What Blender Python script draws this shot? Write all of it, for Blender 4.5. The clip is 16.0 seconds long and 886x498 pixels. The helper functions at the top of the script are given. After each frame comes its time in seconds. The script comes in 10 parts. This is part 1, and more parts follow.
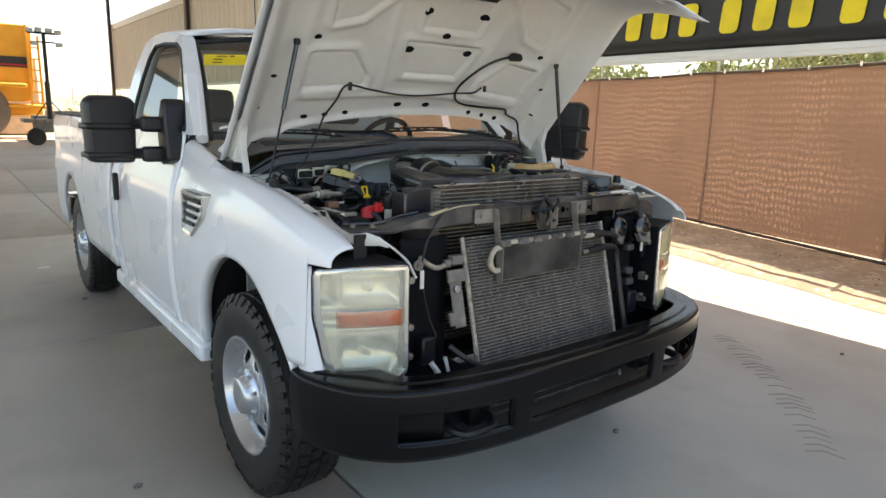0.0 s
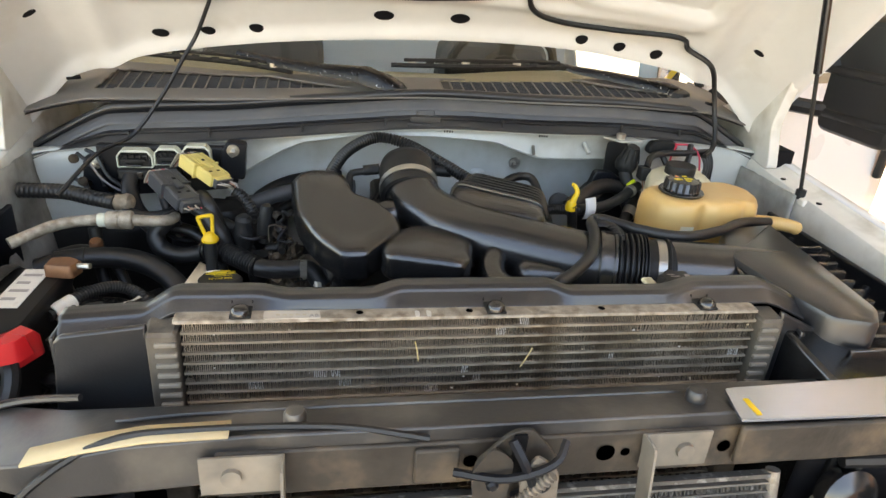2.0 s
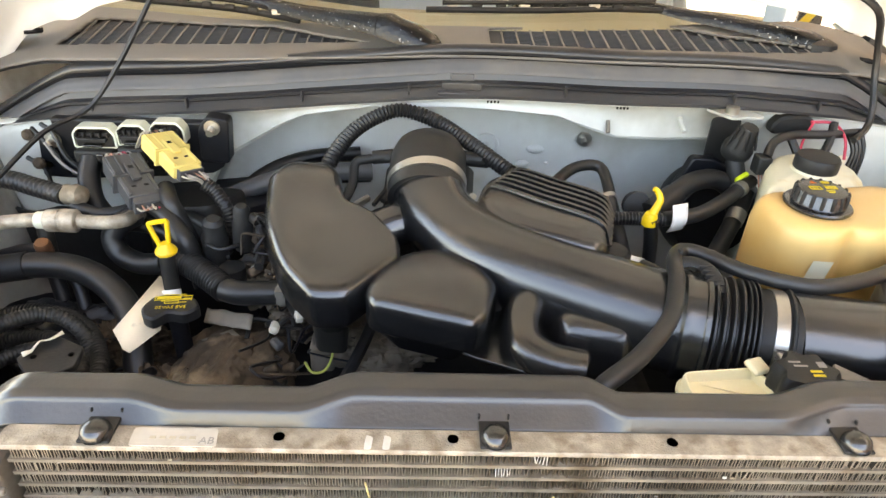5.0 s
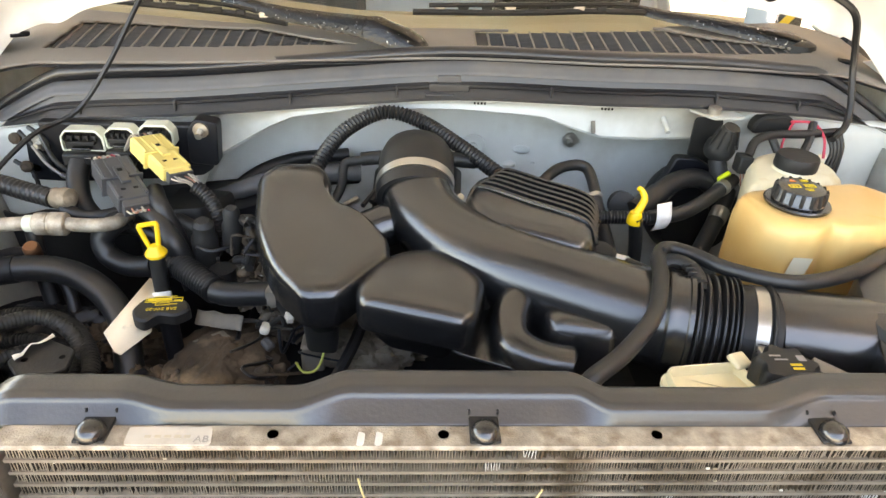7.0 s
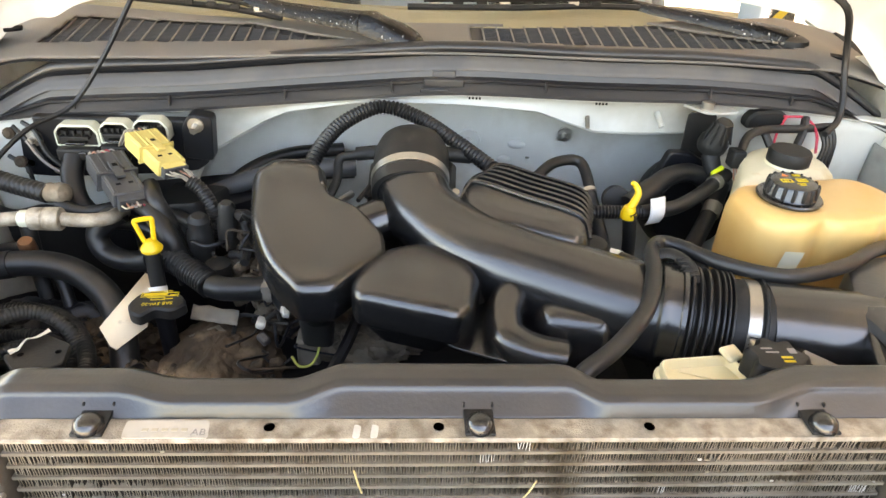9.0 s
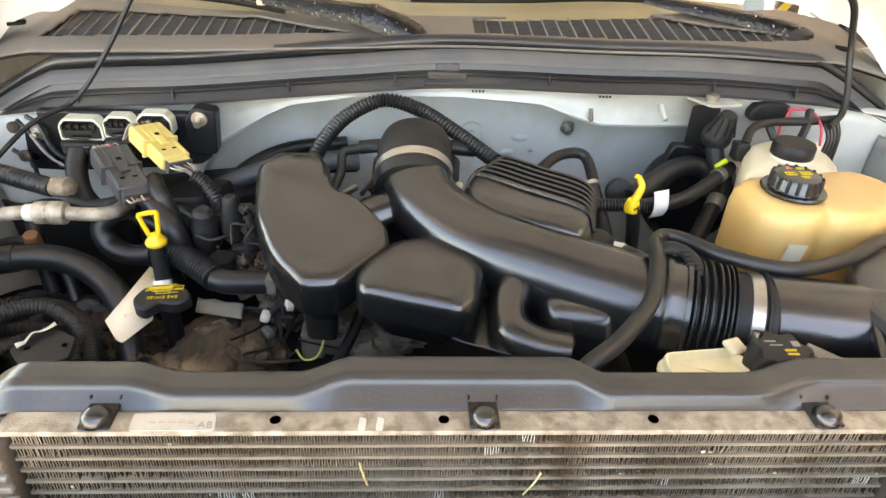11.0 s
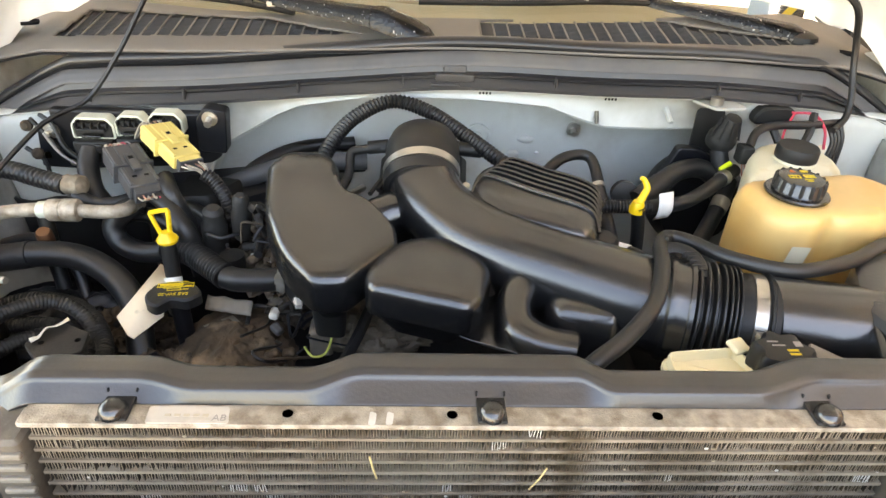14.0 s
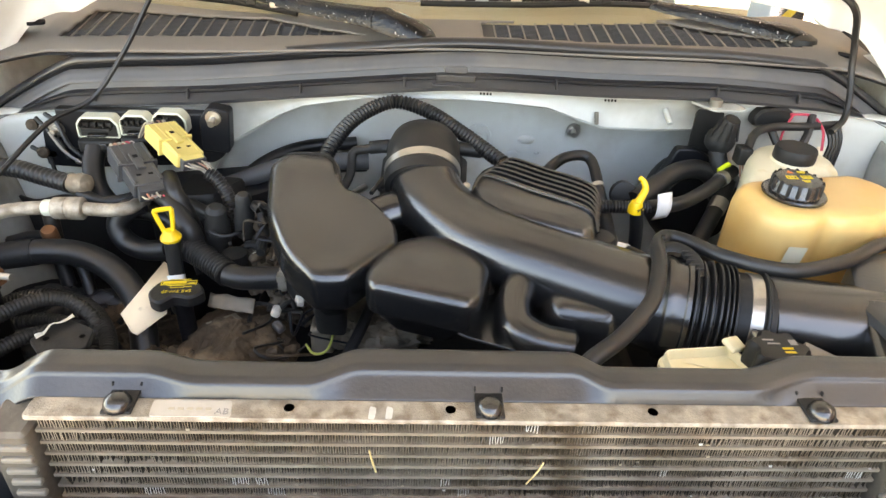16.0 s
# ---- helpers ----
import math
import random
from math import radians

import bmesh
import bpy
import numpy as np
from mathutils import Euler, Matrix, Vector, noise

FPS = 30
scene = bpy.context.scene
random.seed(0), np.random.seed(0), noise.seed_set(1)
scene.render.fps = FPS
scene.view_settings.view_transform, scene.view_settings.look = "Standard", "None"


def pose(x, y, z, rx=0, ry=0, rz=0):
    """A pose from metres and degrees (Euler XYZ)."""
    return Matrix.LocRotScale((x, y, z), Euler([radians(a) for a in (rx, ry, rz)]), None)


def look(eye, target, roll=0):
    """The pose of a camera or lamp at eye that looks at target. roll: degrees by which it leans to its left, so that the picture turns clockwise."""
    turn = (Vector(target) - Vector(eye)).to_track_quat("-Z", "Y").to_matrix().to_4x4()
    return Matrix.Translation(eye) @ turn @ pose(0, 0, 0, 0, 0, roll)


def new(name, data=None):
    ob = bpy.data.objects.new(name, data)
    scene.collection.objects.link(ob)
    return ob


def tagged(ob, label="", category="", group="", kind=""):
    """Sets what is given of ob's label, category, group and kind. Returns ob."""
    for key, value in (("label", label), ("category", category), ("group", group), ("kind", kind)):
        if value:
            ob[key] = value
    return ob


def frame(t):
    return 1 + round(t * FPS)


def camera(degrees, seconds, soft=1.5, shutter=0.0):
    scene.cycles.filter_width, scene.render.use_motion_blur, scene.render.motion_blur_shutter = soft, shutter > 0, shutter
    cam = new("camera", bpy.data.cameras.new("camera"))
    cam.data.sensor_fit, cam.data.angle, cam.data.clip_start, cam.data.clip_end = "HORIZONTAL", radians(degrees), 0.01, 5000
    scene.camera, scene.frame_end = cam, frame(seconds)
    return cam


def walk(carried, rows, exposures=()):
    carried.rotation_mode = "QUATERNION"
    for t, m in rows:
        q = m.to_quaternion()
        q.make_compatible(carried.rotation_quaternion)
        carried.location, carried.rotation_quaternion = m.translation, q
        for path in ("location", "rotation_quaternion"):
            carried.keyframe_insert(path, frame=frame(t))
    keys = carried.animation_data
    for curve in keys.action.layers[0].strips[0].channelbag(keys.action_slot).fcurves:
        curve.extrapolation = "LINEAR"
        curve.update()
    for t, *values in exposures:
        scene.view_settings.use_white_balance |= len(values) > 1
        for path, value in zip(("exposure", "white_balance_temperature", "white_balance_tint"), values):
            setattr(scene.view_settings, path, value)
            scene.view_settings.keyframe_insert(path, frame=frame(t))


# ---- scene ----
cam = camera(68.7, 16.0)
EXPOSURES = [(0.0, 1.60, 7350, 10.0), (0.5, 1.90, 8000, 11.0), (1.0, 2.20, 8500, 12.0), (2.0, 2.85, 9000, 13.0), (3.0, 3.48, 9500, 14.0), (4.5, 3.66, 9650, 15.0), (16.0, 3.64, 9650, 15.0)]
PATH = [
    (0, (-1.811, -2.31, 1.492), (-0.608, -0.766, 1.083), 1.6),
    (0.5, (-1.33, -2.031, 1.531), (-0.331, -0.403, 0.937), 2.2),
    (1, (-0.891, -1.705, 1.603), (-0.055, -0.02, 0.922), 3.2),
    (1.5, (-0.464, -1.445, 1.648), (0.093, 0.303, 0.853), 4.4),
    (2, (-0.211, -1.152, 1.667), (0.139, 0.627, 0.822), 4.7),
    (2.5, (-0.062, -0.956, 1.658), (-0.019, 0.785, 0.674), 4.1),
    (3, (-0.037, -0.856, 1.652), (-0.042, 0.855, 0.617), 1.9),
    (5.5, (-0.061, -0.809, 1.653), (0.023, 0.892, 0.604), 2.6),
    (6, (-0.057, -0.816, 1.657), (0.037, 0.888, 0.615), 2.4),
    (6.5, (-0.059, -0.819, 1.659), (0.043, 0.886, 0.619), 2.8),
    (7, (-0.06, -0.82, 1.658), (0.045, 0.881, 0.612), 2.8),
    (7.5, (-0.059, -0.823, 1.66), (0.051, 0.876, 0.611), 2.8),
    (8, (-0.06, -0.824, 1.66), (0.049, 0.871, 0.604), 2.8),
    (8.5, (-0.059, -0.824, 1.66), (0.051, 0.869, 0.603), 2.8),
    (9, (-0.06, -0.824, 1.66), (0.06, 0.868, 0.601), 3.0),
    (11.5, (-0.063, -0.826, 1.662), (0.049, 0.854, 0.583), 2.8),
    (12, (-0.064, -0.831, 1.663), (0.046, 0.853, 0.59), 2.9),
    (12.5, (-0.064, -0.834, 1.664), (0.046, 0.85, 0.592), 2.9),
    (13, (-0.065, -0.836, 1.665), (0.045, 0.847, 0.59), 3.1),
    (13.5, (-0.067, -0.835, 1.663), (0.05, 0.844, 0.583), 3.4),
    (14, (-0.069, -0.836, 1.666), (0.036, 0.847, 0.59), 3.1),
    (14.5, (-0.066, -0.839, 1.665), (0.038, 0.845, 0.59), 3.0),
    (15, (-0.065, -0.843, 1.667), (0.036, 0.843, 0.595), 3.0),
    (15.5, (-0.066, -0.847, 1.669), (0.028, 0.841, 0.6), 3.0),
    (16, (-0.067, -0.846, 1.669), (0.032, 0.839, 0.595), 3.2),
]
walk(cam, [(t, look(eye, target, roll)) for t, eye, target, roll in PATH],
     exposures=EXPOSURES)

# ---- daylight: shade under a canopy, high sun from beyond the fence ----
SUN_EL, SUN_AZ = 56.0, 84.0          # elevation; compass angle from +y towards +x
world = bpy.data.worlds.new("sky")
scene.world = world
world.use_nodes = True
wn = world.node_tree
sky = wn.nodes.new("ShaderNodeTexSky")
sky.sky_type, sky.sun_disc = "NISHITA", False
sky.sun_elevation, sky.sun_rotation = radians(SUN_EL), radians(SUN_AZ)
sky.dust_density = 1.2
wn.links.new(sky.outputs[0], wn.nodes["Background"].inputs[0])
wn.nodes["Background"].inputs[1].default_value = 0.15
sun = new("sun", bpy.data.lights.new("sun", "SUN"))
sun.data.energy, sun.data.angle, sun.data.color = 4.4, radians(0.6), (1.0, 0.95, 0.86)
sx = math.cos(radians(SUN_EL)) * math.sin(radians(SUN_AZ))
sy = math.cos(radians(SUN_EL)) * math.cos(radians(SUN_AZ))
sun.matrix_world = look((30 * sx, 30 * sy, 30 * math.sin(radians(SUN_EL))), (0, 0, 0))

# ---- materials ----
def mat(name, base, rough=0.5, metal=0.0, dark=0.75, light=1.12, big=3.0, fine=60.0, bump=0.0, coat=0.0,
        stain=None, stain_at=(0.55, 0.7), stain_scale=6.0, trans=0.0, spec=0.5, aniso=(1, 1, 1), per_piece=0.0):
    """A node material: base colour varied at two scales, an optional stain colour, roughness wear and fine relief."""
    m = bpy.data.materials.new(name)
    m.use_nodes = True
    nt = m.node_tree
    b = nt.nodes["Principled BSDF"]
    co = nt.nodes.new("ShaderNodeTexCoord")
    mp = nt.nodes.new("ShaderNodeMapping")
    mp.inputs["Scale"].default_value = aniso
    nt.links.new(co.outputs["Object"], mp.inputs[0])

    def tex(scale, detail):
        n = nt.nodes.new("ShaderNodeTexNoise")
        n.inputs["Scale"].default_value, n.inputs["Detail"].default_value = scale, detail
        nt.links.new(mp.outputs[0], n.inputs["Vector"])
        return n

    def mix(fac, a, c):
        n = nt.nodes.new("ShaderNodeMix")
        n.data_type = "RGBA"
        for sock, v in ((n.inputs[0], fac), (n.inputs[6], a), (n.inputs[7], c)):
            if hasattr(v, "is_linked"):
                nt.links.new(v, sock)
            else:
                sock.default_value = v
        return n.outputs[2]

    def ramp(src, lo, hi):
        n = nt.nodes.new("ShaderNodeMapRange")
        n.inputs[1].default_value, n.inputs[2].default_value = lo, hi
        nt.links.new(src, n.inputs[0])
        return n.outputs[0]

    n1, n2 = tex(big, 3), tex(fine, 2)
    c0 = (*[v * dark for v in base], 1)
    c1 = (*[min(1, v * light) for v in base], 1)
    col = mix(ramp(n1.outputs[0], 0.35, 0.65), c0, c1)
    grain = mix(ramp(n2.outputs[0], 0.3, 0.7), (*[v * (0.5 + dark / 2) for v in base], 1), (*base, 1))
    col = mix(0.45, col, grain)
    if stain:
        n3 = tex(stain_scale, 5)
        col = mix(ramp(n3.outputs[0], *stain_at), col, (*stain, 1))
    if per_piece:
        oi = nt.nodes.new("ShaderNodeObjectInfo")
        hs = nt.nodes.new("ShaderNodeHueSaturation")
        mr = nt.nodes.new("ShaderNodeMapRange")
        mr.inputs[3].default_value, mr.inputs[4].default_value = 1 - per_piece, 1 + per_piece
        nt.links.new(oi.outputs["Random"], mr.inputs[0])
        nt.links.new(mr.outputs[0], hs.inputs["Value"])
        nt.links.new(col, hs.inputs["Color"])
        col = hs.outputs[0]
    nt.links.new(col, b.inputs["Base Color"])
    rr = nt.nodes.new("ShaderNodeMapRange")
    rr.inputs[3].default_value, rr.inputs[4].default_value = max(0.02, rough * 0.82), min(1, rough * 1.18)
    nt.links.new(n1.outputs[0], rr.inputs[0])
    nt.links.new(rr.outputs[0], b.inputs["Roughness"])
    b.inputs["Metallic"].default_value = metal
    b.inputs["Coat Weight"].default_value = coat
    b.inputs["Coat Roughness"].default_value = 0.05
    b.inputs["Specular IOR Level"].default_value = spec
    if trans:
        b.inputs["Transmission Weight"].default_value = trans
    if bump:
        bp = nt.nodes.new("ShaderNodeBump")
        bp.inputs["Strength"].default_value, bp.inputs["Distance"].default_value = bump, 0.004
        nt.links.new(n2.outputs[0], bp.inputs["Height"])
        nt.links.new(bp.outputs[0], b.inputs["Normal"])
    return m


def glass_mat(name, tint=(1, 1, 1), rough=0.0, ior=1.45, haze=None, milky=0.0):
    m = bpy.data.materials.new(name)
    m.use_nodes = True
    nt = m.node_tree
    nt.nodes.remove(nt.nodes["Principled BSDF"])
    out = nt.nodes["Material Output"]
    t, g, mx = (nt.nodes.new("ShaderNode" + k) for k in ("BsdfTransparent", "BsdfGlossy", "MixShader"))
    lw, pw, fr = nt.nodes.new("ShaderNodeLayerWeight"), nt.nodes.new("ShaderNodeMath"), nt.nodes.new("ShaderNodeMapRange")
    pw.operation = "POWER"
    pw.inputs[1].default_value = 4.0
    fr.inputs[3].default_value, fr.inputs[4].default_value = 0.045, 0.85
    nt.links.new(lw.outputs["Facing"], pw.inputs[0])
    nt.links.new(pw.outputs[0], fr.inputs[0])
    t.inputs[0].default_value = (*tint, 1)
    g.inputs["Roughness"].default_value = rough
    nt.links.new(fr.outputs[0], mx.inputs[0])
    base = t.outputs[0]
    if haze:
        df, m2 = nt.nodes.new("ShaderNodeBsdfDiffuse"), nt.nodes.new("ShaderNodeMixShader")
        nz = nt.nodes.new("ShaderNodeTexNoise")
        nz.inputs["Scale"].default_value = 9.0
        mr = nt.nodes.new("ShaderNodeMapRange")
        mr.inputs[3].default_value, mr.inputs[4].default_value = milky * 0.6, milky * 1.4
        df.inputs[0].default_value = (*haze, 1)
        nt.links.new(nz.outputs[0], mr.inputs[0])
        nt.links.new(mr.outputs[0], m2.inputs[0])
        nt.links.new(base, m2.inputs[1])
        nt.links.new(df.outputs[0], m2.inputs[2])
        base = m2.outputs[0]
    nt.links.new(base, mx.inputs[1])
    nt.links.new(g.outputs[0], mx.inputs[2])
    nt.links.new(mx.outputs[0], out.inputs[0])
    return m


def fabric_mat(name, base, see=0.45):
    """Woven shade cloth: diffuse front, light shining through, moire sun ripples painted into the translucency."""
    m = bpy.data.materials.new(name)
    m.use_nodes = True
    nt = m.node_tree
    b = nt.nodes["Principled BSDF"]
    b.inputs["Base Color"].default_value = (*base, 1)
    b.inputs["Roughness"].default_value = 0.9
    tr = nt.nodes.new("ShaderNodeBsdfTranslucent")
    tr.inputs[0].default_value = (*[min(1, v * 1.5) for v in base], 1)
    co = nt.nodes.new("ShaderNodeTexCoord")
    # bright moire streaks of sunlight, set by crossed waves under a noise mask
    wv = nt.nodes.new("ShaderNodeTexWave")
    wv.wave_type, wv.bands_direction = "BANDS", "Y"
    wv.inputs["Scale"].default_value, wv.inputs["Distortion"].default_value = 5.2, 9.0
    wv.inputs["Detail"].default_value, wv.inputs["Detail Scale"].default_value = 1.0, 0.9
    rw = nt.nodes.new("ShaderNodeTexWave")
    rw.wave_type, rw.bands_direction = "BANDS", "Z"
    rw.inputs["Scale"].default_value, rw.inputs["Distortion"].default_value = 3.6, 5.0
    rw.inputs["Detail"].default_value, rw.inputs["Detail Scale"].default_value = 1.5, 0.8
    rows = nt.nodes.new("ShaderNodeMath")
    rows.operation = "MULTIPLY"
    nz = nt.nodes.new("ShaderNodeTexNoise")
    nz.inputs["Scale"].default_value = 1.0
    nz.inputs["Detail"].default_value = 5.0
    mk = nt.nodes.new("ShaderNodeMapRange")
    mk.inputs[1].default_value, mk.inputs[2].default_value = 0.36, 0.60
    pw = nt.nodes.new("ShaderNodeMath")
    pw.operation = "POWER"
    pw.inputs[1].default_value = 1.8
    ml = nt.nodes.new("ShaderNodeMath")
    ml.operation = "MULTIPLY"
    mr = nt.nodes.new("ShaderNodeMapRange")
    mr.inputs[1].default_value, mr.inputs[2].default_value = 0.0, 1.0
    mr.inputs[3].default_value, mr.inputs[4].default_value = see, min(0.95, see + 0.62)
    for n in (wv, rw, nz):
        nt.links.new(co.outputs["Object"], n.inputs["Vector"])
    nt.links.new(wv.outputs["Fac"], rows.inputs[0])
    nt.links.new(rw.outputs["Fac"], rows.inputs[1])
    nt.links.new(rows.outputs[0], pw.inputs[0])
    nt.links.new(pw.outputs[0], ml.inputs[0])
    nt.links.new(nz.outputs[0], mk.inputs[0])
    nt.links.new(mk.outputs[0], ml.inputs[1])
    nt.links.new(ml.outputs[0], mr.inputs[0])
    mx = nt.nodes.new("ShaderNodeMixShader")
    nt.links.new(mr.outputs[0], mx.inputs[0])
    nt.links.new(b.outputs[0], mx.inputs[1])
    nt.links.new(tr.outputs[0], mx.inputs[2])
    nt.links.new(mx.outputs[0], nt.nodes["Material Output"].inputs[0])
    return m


M_WHITE = mat("white_paint", (0.80, 0.81, 0.82), 0.28, coat=0.6, dark=0.96, light=1.0, big=2, fine=300)
M_HOODIN = mat("hood_inner_paint", (0.70, 0.69, 0.66), 0.45, dark=0.88, light=1.03, big=4, fine=40, stain=(0.5, 0.46, 0.38), stain_at=(0.6, 0.9))
M_BAYPAINT = mat("bay_paint", (0.57, 0.59, 0.565), 0.4, dark=0.85, light=1.05, big=5, fine=50, stain=(0.31, 0.285, 0.235), stain_at=(0.48, 0.72), stain_scale=5)
# bay paint darkened: stains, plus the panel's shade put into the base
M_INFENDER = mat("dirty_shaded_inner_fender", (0.42, 0.42, 0.39), 0.6, dark=0.7, light=1.1, big=5, fine=60, bump=0.1, stain=(0.11, 0.095, 0.075), stain_at=(0.46, 0.70), stain_scale=7)
M_APRON = mat("dusty_apron_paint", (0.72, 0.70, 0.64), 0.55, dark=0.85, light=1.05, big=6, fine=60, stain=(0.40, 0.36, 0.29), stain_at=(0.5, 0.75), stain_scale=9)
M_PLASTIC = mat("black_plastic", (0.010, 0.010, 0.0105), 0.23, spec=1.0, dark=0.85, light=1.15, big=7, fine=420, bump=0.035, stain=(0.03, 0.028, 0.025), stain_at=(0.58, 0.95))
M_MATTE = mat("dull_black_plastic", (0.014, 0.014, 0.014), 0.52, spec=0.36, dark=0.7, light=1.3, big=8, fine=250, bump=0.1, stain=(0.045, 0.041, 0.035), stain_at=(0.55, 0.9))
M_COWL = mat("cowl_grey_plastic", (0.17, 0.155, 0.14), 0.6, dark=0.85, light=1.15, big=5, fine=300, bump=0.1, stain=(0.22, 0.19, 0.155), stain_at=(0.5, 0.8))
M_SCREEN = mat("dusty_grille_screen", (0.040, 0.041, 0.044), 0.6, dark=0.8, light=1.2, big=8, fine=200)
# pale flecks are specular glints put into the arm's colour
M_ARM = mat("glint_flecked_black_paint", (0.004, 0.004, 0.005), 0.24, dark=0.8, light=1.3, big=10, fine=200, spec=0.40, bump=0.35, stain=(0.45, 0.45, 0.44), stain_at=(0.665, 0.70), stain_scale=150)
M_SEAL = mat("rubber_seal", (0.075, 0.077, 0.082), 0.5, dark=0.8, light=1.2, big=5, fine=120, stain=(0.15, 0.138, 0.12), stain_at=(0.5, 0.85))
M_TRIM = mat("dusty_trim_plastic", (0.024, 0.025, 0.028), 0.36, spec=0.6, dark=0.75, light=1.25, big=6, fine=240, bump=0.08, stain=(0.085, 0.078, 0.068), stain_at=(0.52, 0.85), aniso=(0.5, 1, 3))
M_SHROUD = mat("dusty_shroud_plastic", (0.016, 0.0165, 0.018), 0.30, spec=0.85, dark=0.85, light=1.2, big=5, fine=260, bump=0.06, stain=(0.06, 0.054, 0.046), stain_at=(0.55, 0.9), stain_scale=9)
M_RUBBER = mat("rubber_hose", (0.010, 0.010, 0.0105), 0.42, dark=0.8, light=1.3, big=9, fine=150, spec=0.5, stain=(0.035, 0.030, 0.025), stain_at=(0.58, 0.9))
M_RUSTY = mat("dark_rusty_steel", (0.055, 0.046, 0.037), 0.6, metal=0.15, dark=0.5, light=1.6, big=14, fine=90, bump=0.2, stain=(0.17, 0.12, 0.075), stain_at=(0.52, 0.78), stain_scale=14)
M_OXIDE = mat("oxidised_pipe", (0.50, 0.43, 0.32), 0.6, dark=0.7, light=1.15, big=20, fine=120, stain=(0.25, 0.17, 0.10), stain_at=(0.55, 0.75), stain_scale=30)
M_RTUBE = mat("radiator_tube", (0.32, 0.272, 0.215), 0.5, metal=0.35, dark=0.6, light=1.2, big=14, fine=90, stain=(0.15, 0.112, 0.075), stain_at=(0.50, 0.72), stain_scale=18, per_piece=0.10)
# shade in the gaps put into the fin sides; edges lightened; stains are dirt
M_RADFIN = mat("dirty_shaded_fin_sides", (0.045, 0.037, 0.029), 0.6, metal=0.2, dark=0.5, light=1.25, big=22, fine=300, stain=(0.11, 0.08, 0.05), stain_at=(0.5, 0.68), stain_scale=12)
M_FINEDGE = mat("bent_lit_fin_edges", (0.31, 0.262, 0.205), 0.45, metal=0.3, dark=0.4, light=1.35, big=26, fine=260, stain=(0.12, 0.088, 0.058), stain_at=(0.46, 0.62), stain_scale=17)
M_FINWHITE = mat("scraped_white_fins", (0.70, 0.68, 0.63), 0.5, metal=0.2, dark=0.7, light=1.1, big=30, fine=300)
M_DARK = mat("dark_bay_metal", (0.006, 0.007, 0.010), 0.42, spec=0.35, dark=0.7, light=1.4, big=6, fine=60, stain=(0.035, 0.031, 0.027), stain_at=(0.55, 0.85), stain_scale=8)
M_SUPPORT = mat("dusty_black_support", (0.026, 0.025, 0.025), 0.36, spec=0.8, dark=0.7, light=1.3, big=7, fine=160, bump=0.06, stain=(0.125, 0.110, 0.09), stain_at=(0.46, 0.76), stain_scale=10)
M_TIRE = mat("tyre_rubber", (0.010, 0.0096, 0.0092), 0.55, dark=0.8, light=1.2, big=8, fine=90, bump=0.15, stain=(0.04, 0.036, 0.032), stain_at=(0.58, 0.85))
M_RIM = mat("silver_wheel_steel", (0.56, 0.57, 0.59), 0.26, metal=0.75, dark=0.85, light=1.1, big=8, fine=150)
M_COPPER = mat("stained_copper", (0.30, 0.14, 0.07), 0.45, metal=0.6, dark=0.6, light=1.2, big=20, fine=120)
M_DUSTCON = mat("dusty_tan_plastic", (0.23, 0.175, 0.12), 0.75, dark=0.6, light=1.3, big=30, fine=160, bump=0.3, stain=(0.38, 0.31, 0.23), stain_at=(0.5, 0.75), stain_scale=40)
M_ALU = mat("weathered_aluminium", (0.45, 0.39, 0.315), 0.55, metal=0.4, dark=0.5, light=1.2, big=60, fine=520, bump=0.3, stain=(0.21, 0.165, 0.12), stain_at=(0.48, 0.70), stain_scale=55)
M_COOLFIN = mat("dusty_cooler_fins", (0.075, 0.069, 0.06), 0.65, metal=0.2, dark=0.6, light=1.3, big=3, fine=300, stain=(0.24, 0.22, 0.19), stain_at=(0.42, 0.72), stain_scale=4.5)
M_FINS = mat("dusty_fins", (0.125, 0.112, 0.095), 0.75, metal=0.15, dark=0.45, light=1.5, big=12, fine=240, stain=(0.42, 0.39, 0.345), stain_at=(0.56, 0.74), stain_scale=60)
M_TUBES = mat("cooling_tube", (0.22, 0.198, 0.168), 0.6, metal=0.3, dark=0.6, light=1.3, big=14, fine=90, stain=(0.34, 0.31, 0.265), stain_at=(0.54, 0.72), stain_scale=24, per_piece=0.12)
M_STEEL = mat("bare_steel", (0.47, 0.45, 0.41), 0.32, metal=0.9, dark=0.8, light=1.1, big=20, fine=200)
# bluish bright base puts the sky's reflection into the plate's colour
M_PLATE = mat("sky_bright_plate", (0.50, 0.52, 0.57), 0.24, metal=0.85, dark=0.85, light=1.05, big=14, fine=140)
M_BRACKET = mat("dusty_steel_bracket", (0.20, 0.18, 0.15), 0.62, metal=0.1, dark=0.6, light=1.3, big=10, fine=90, stain=(0.33, 0.28, 0.22), stain_at=(0.5, 0.75), stain_scale=12)
M_TAN = mat("tan_label", (0.62, 0.50, 0.30), 0.6, dark=0.9, light=1.05, big=9, fine=90)
M_PAPER = mat("worn_paper_label", (0.70, 0.66, 0.58), 0.6, dark=0.85, light=1.05, big=20, fine=150, stain=(0.4, 0.34, 0.26), stain_at=(0.6, 0.8), stain_scale=30)
M_LABDULL = mat("dusty_part_label", (0.52, 0.47, 0.395), 0.6, dark=0.85, light=1.08, big=30, fine=200, stain=(0.36, 0.31, 0.25), stain_at=(0.5, 0.75), stain_scale=40)
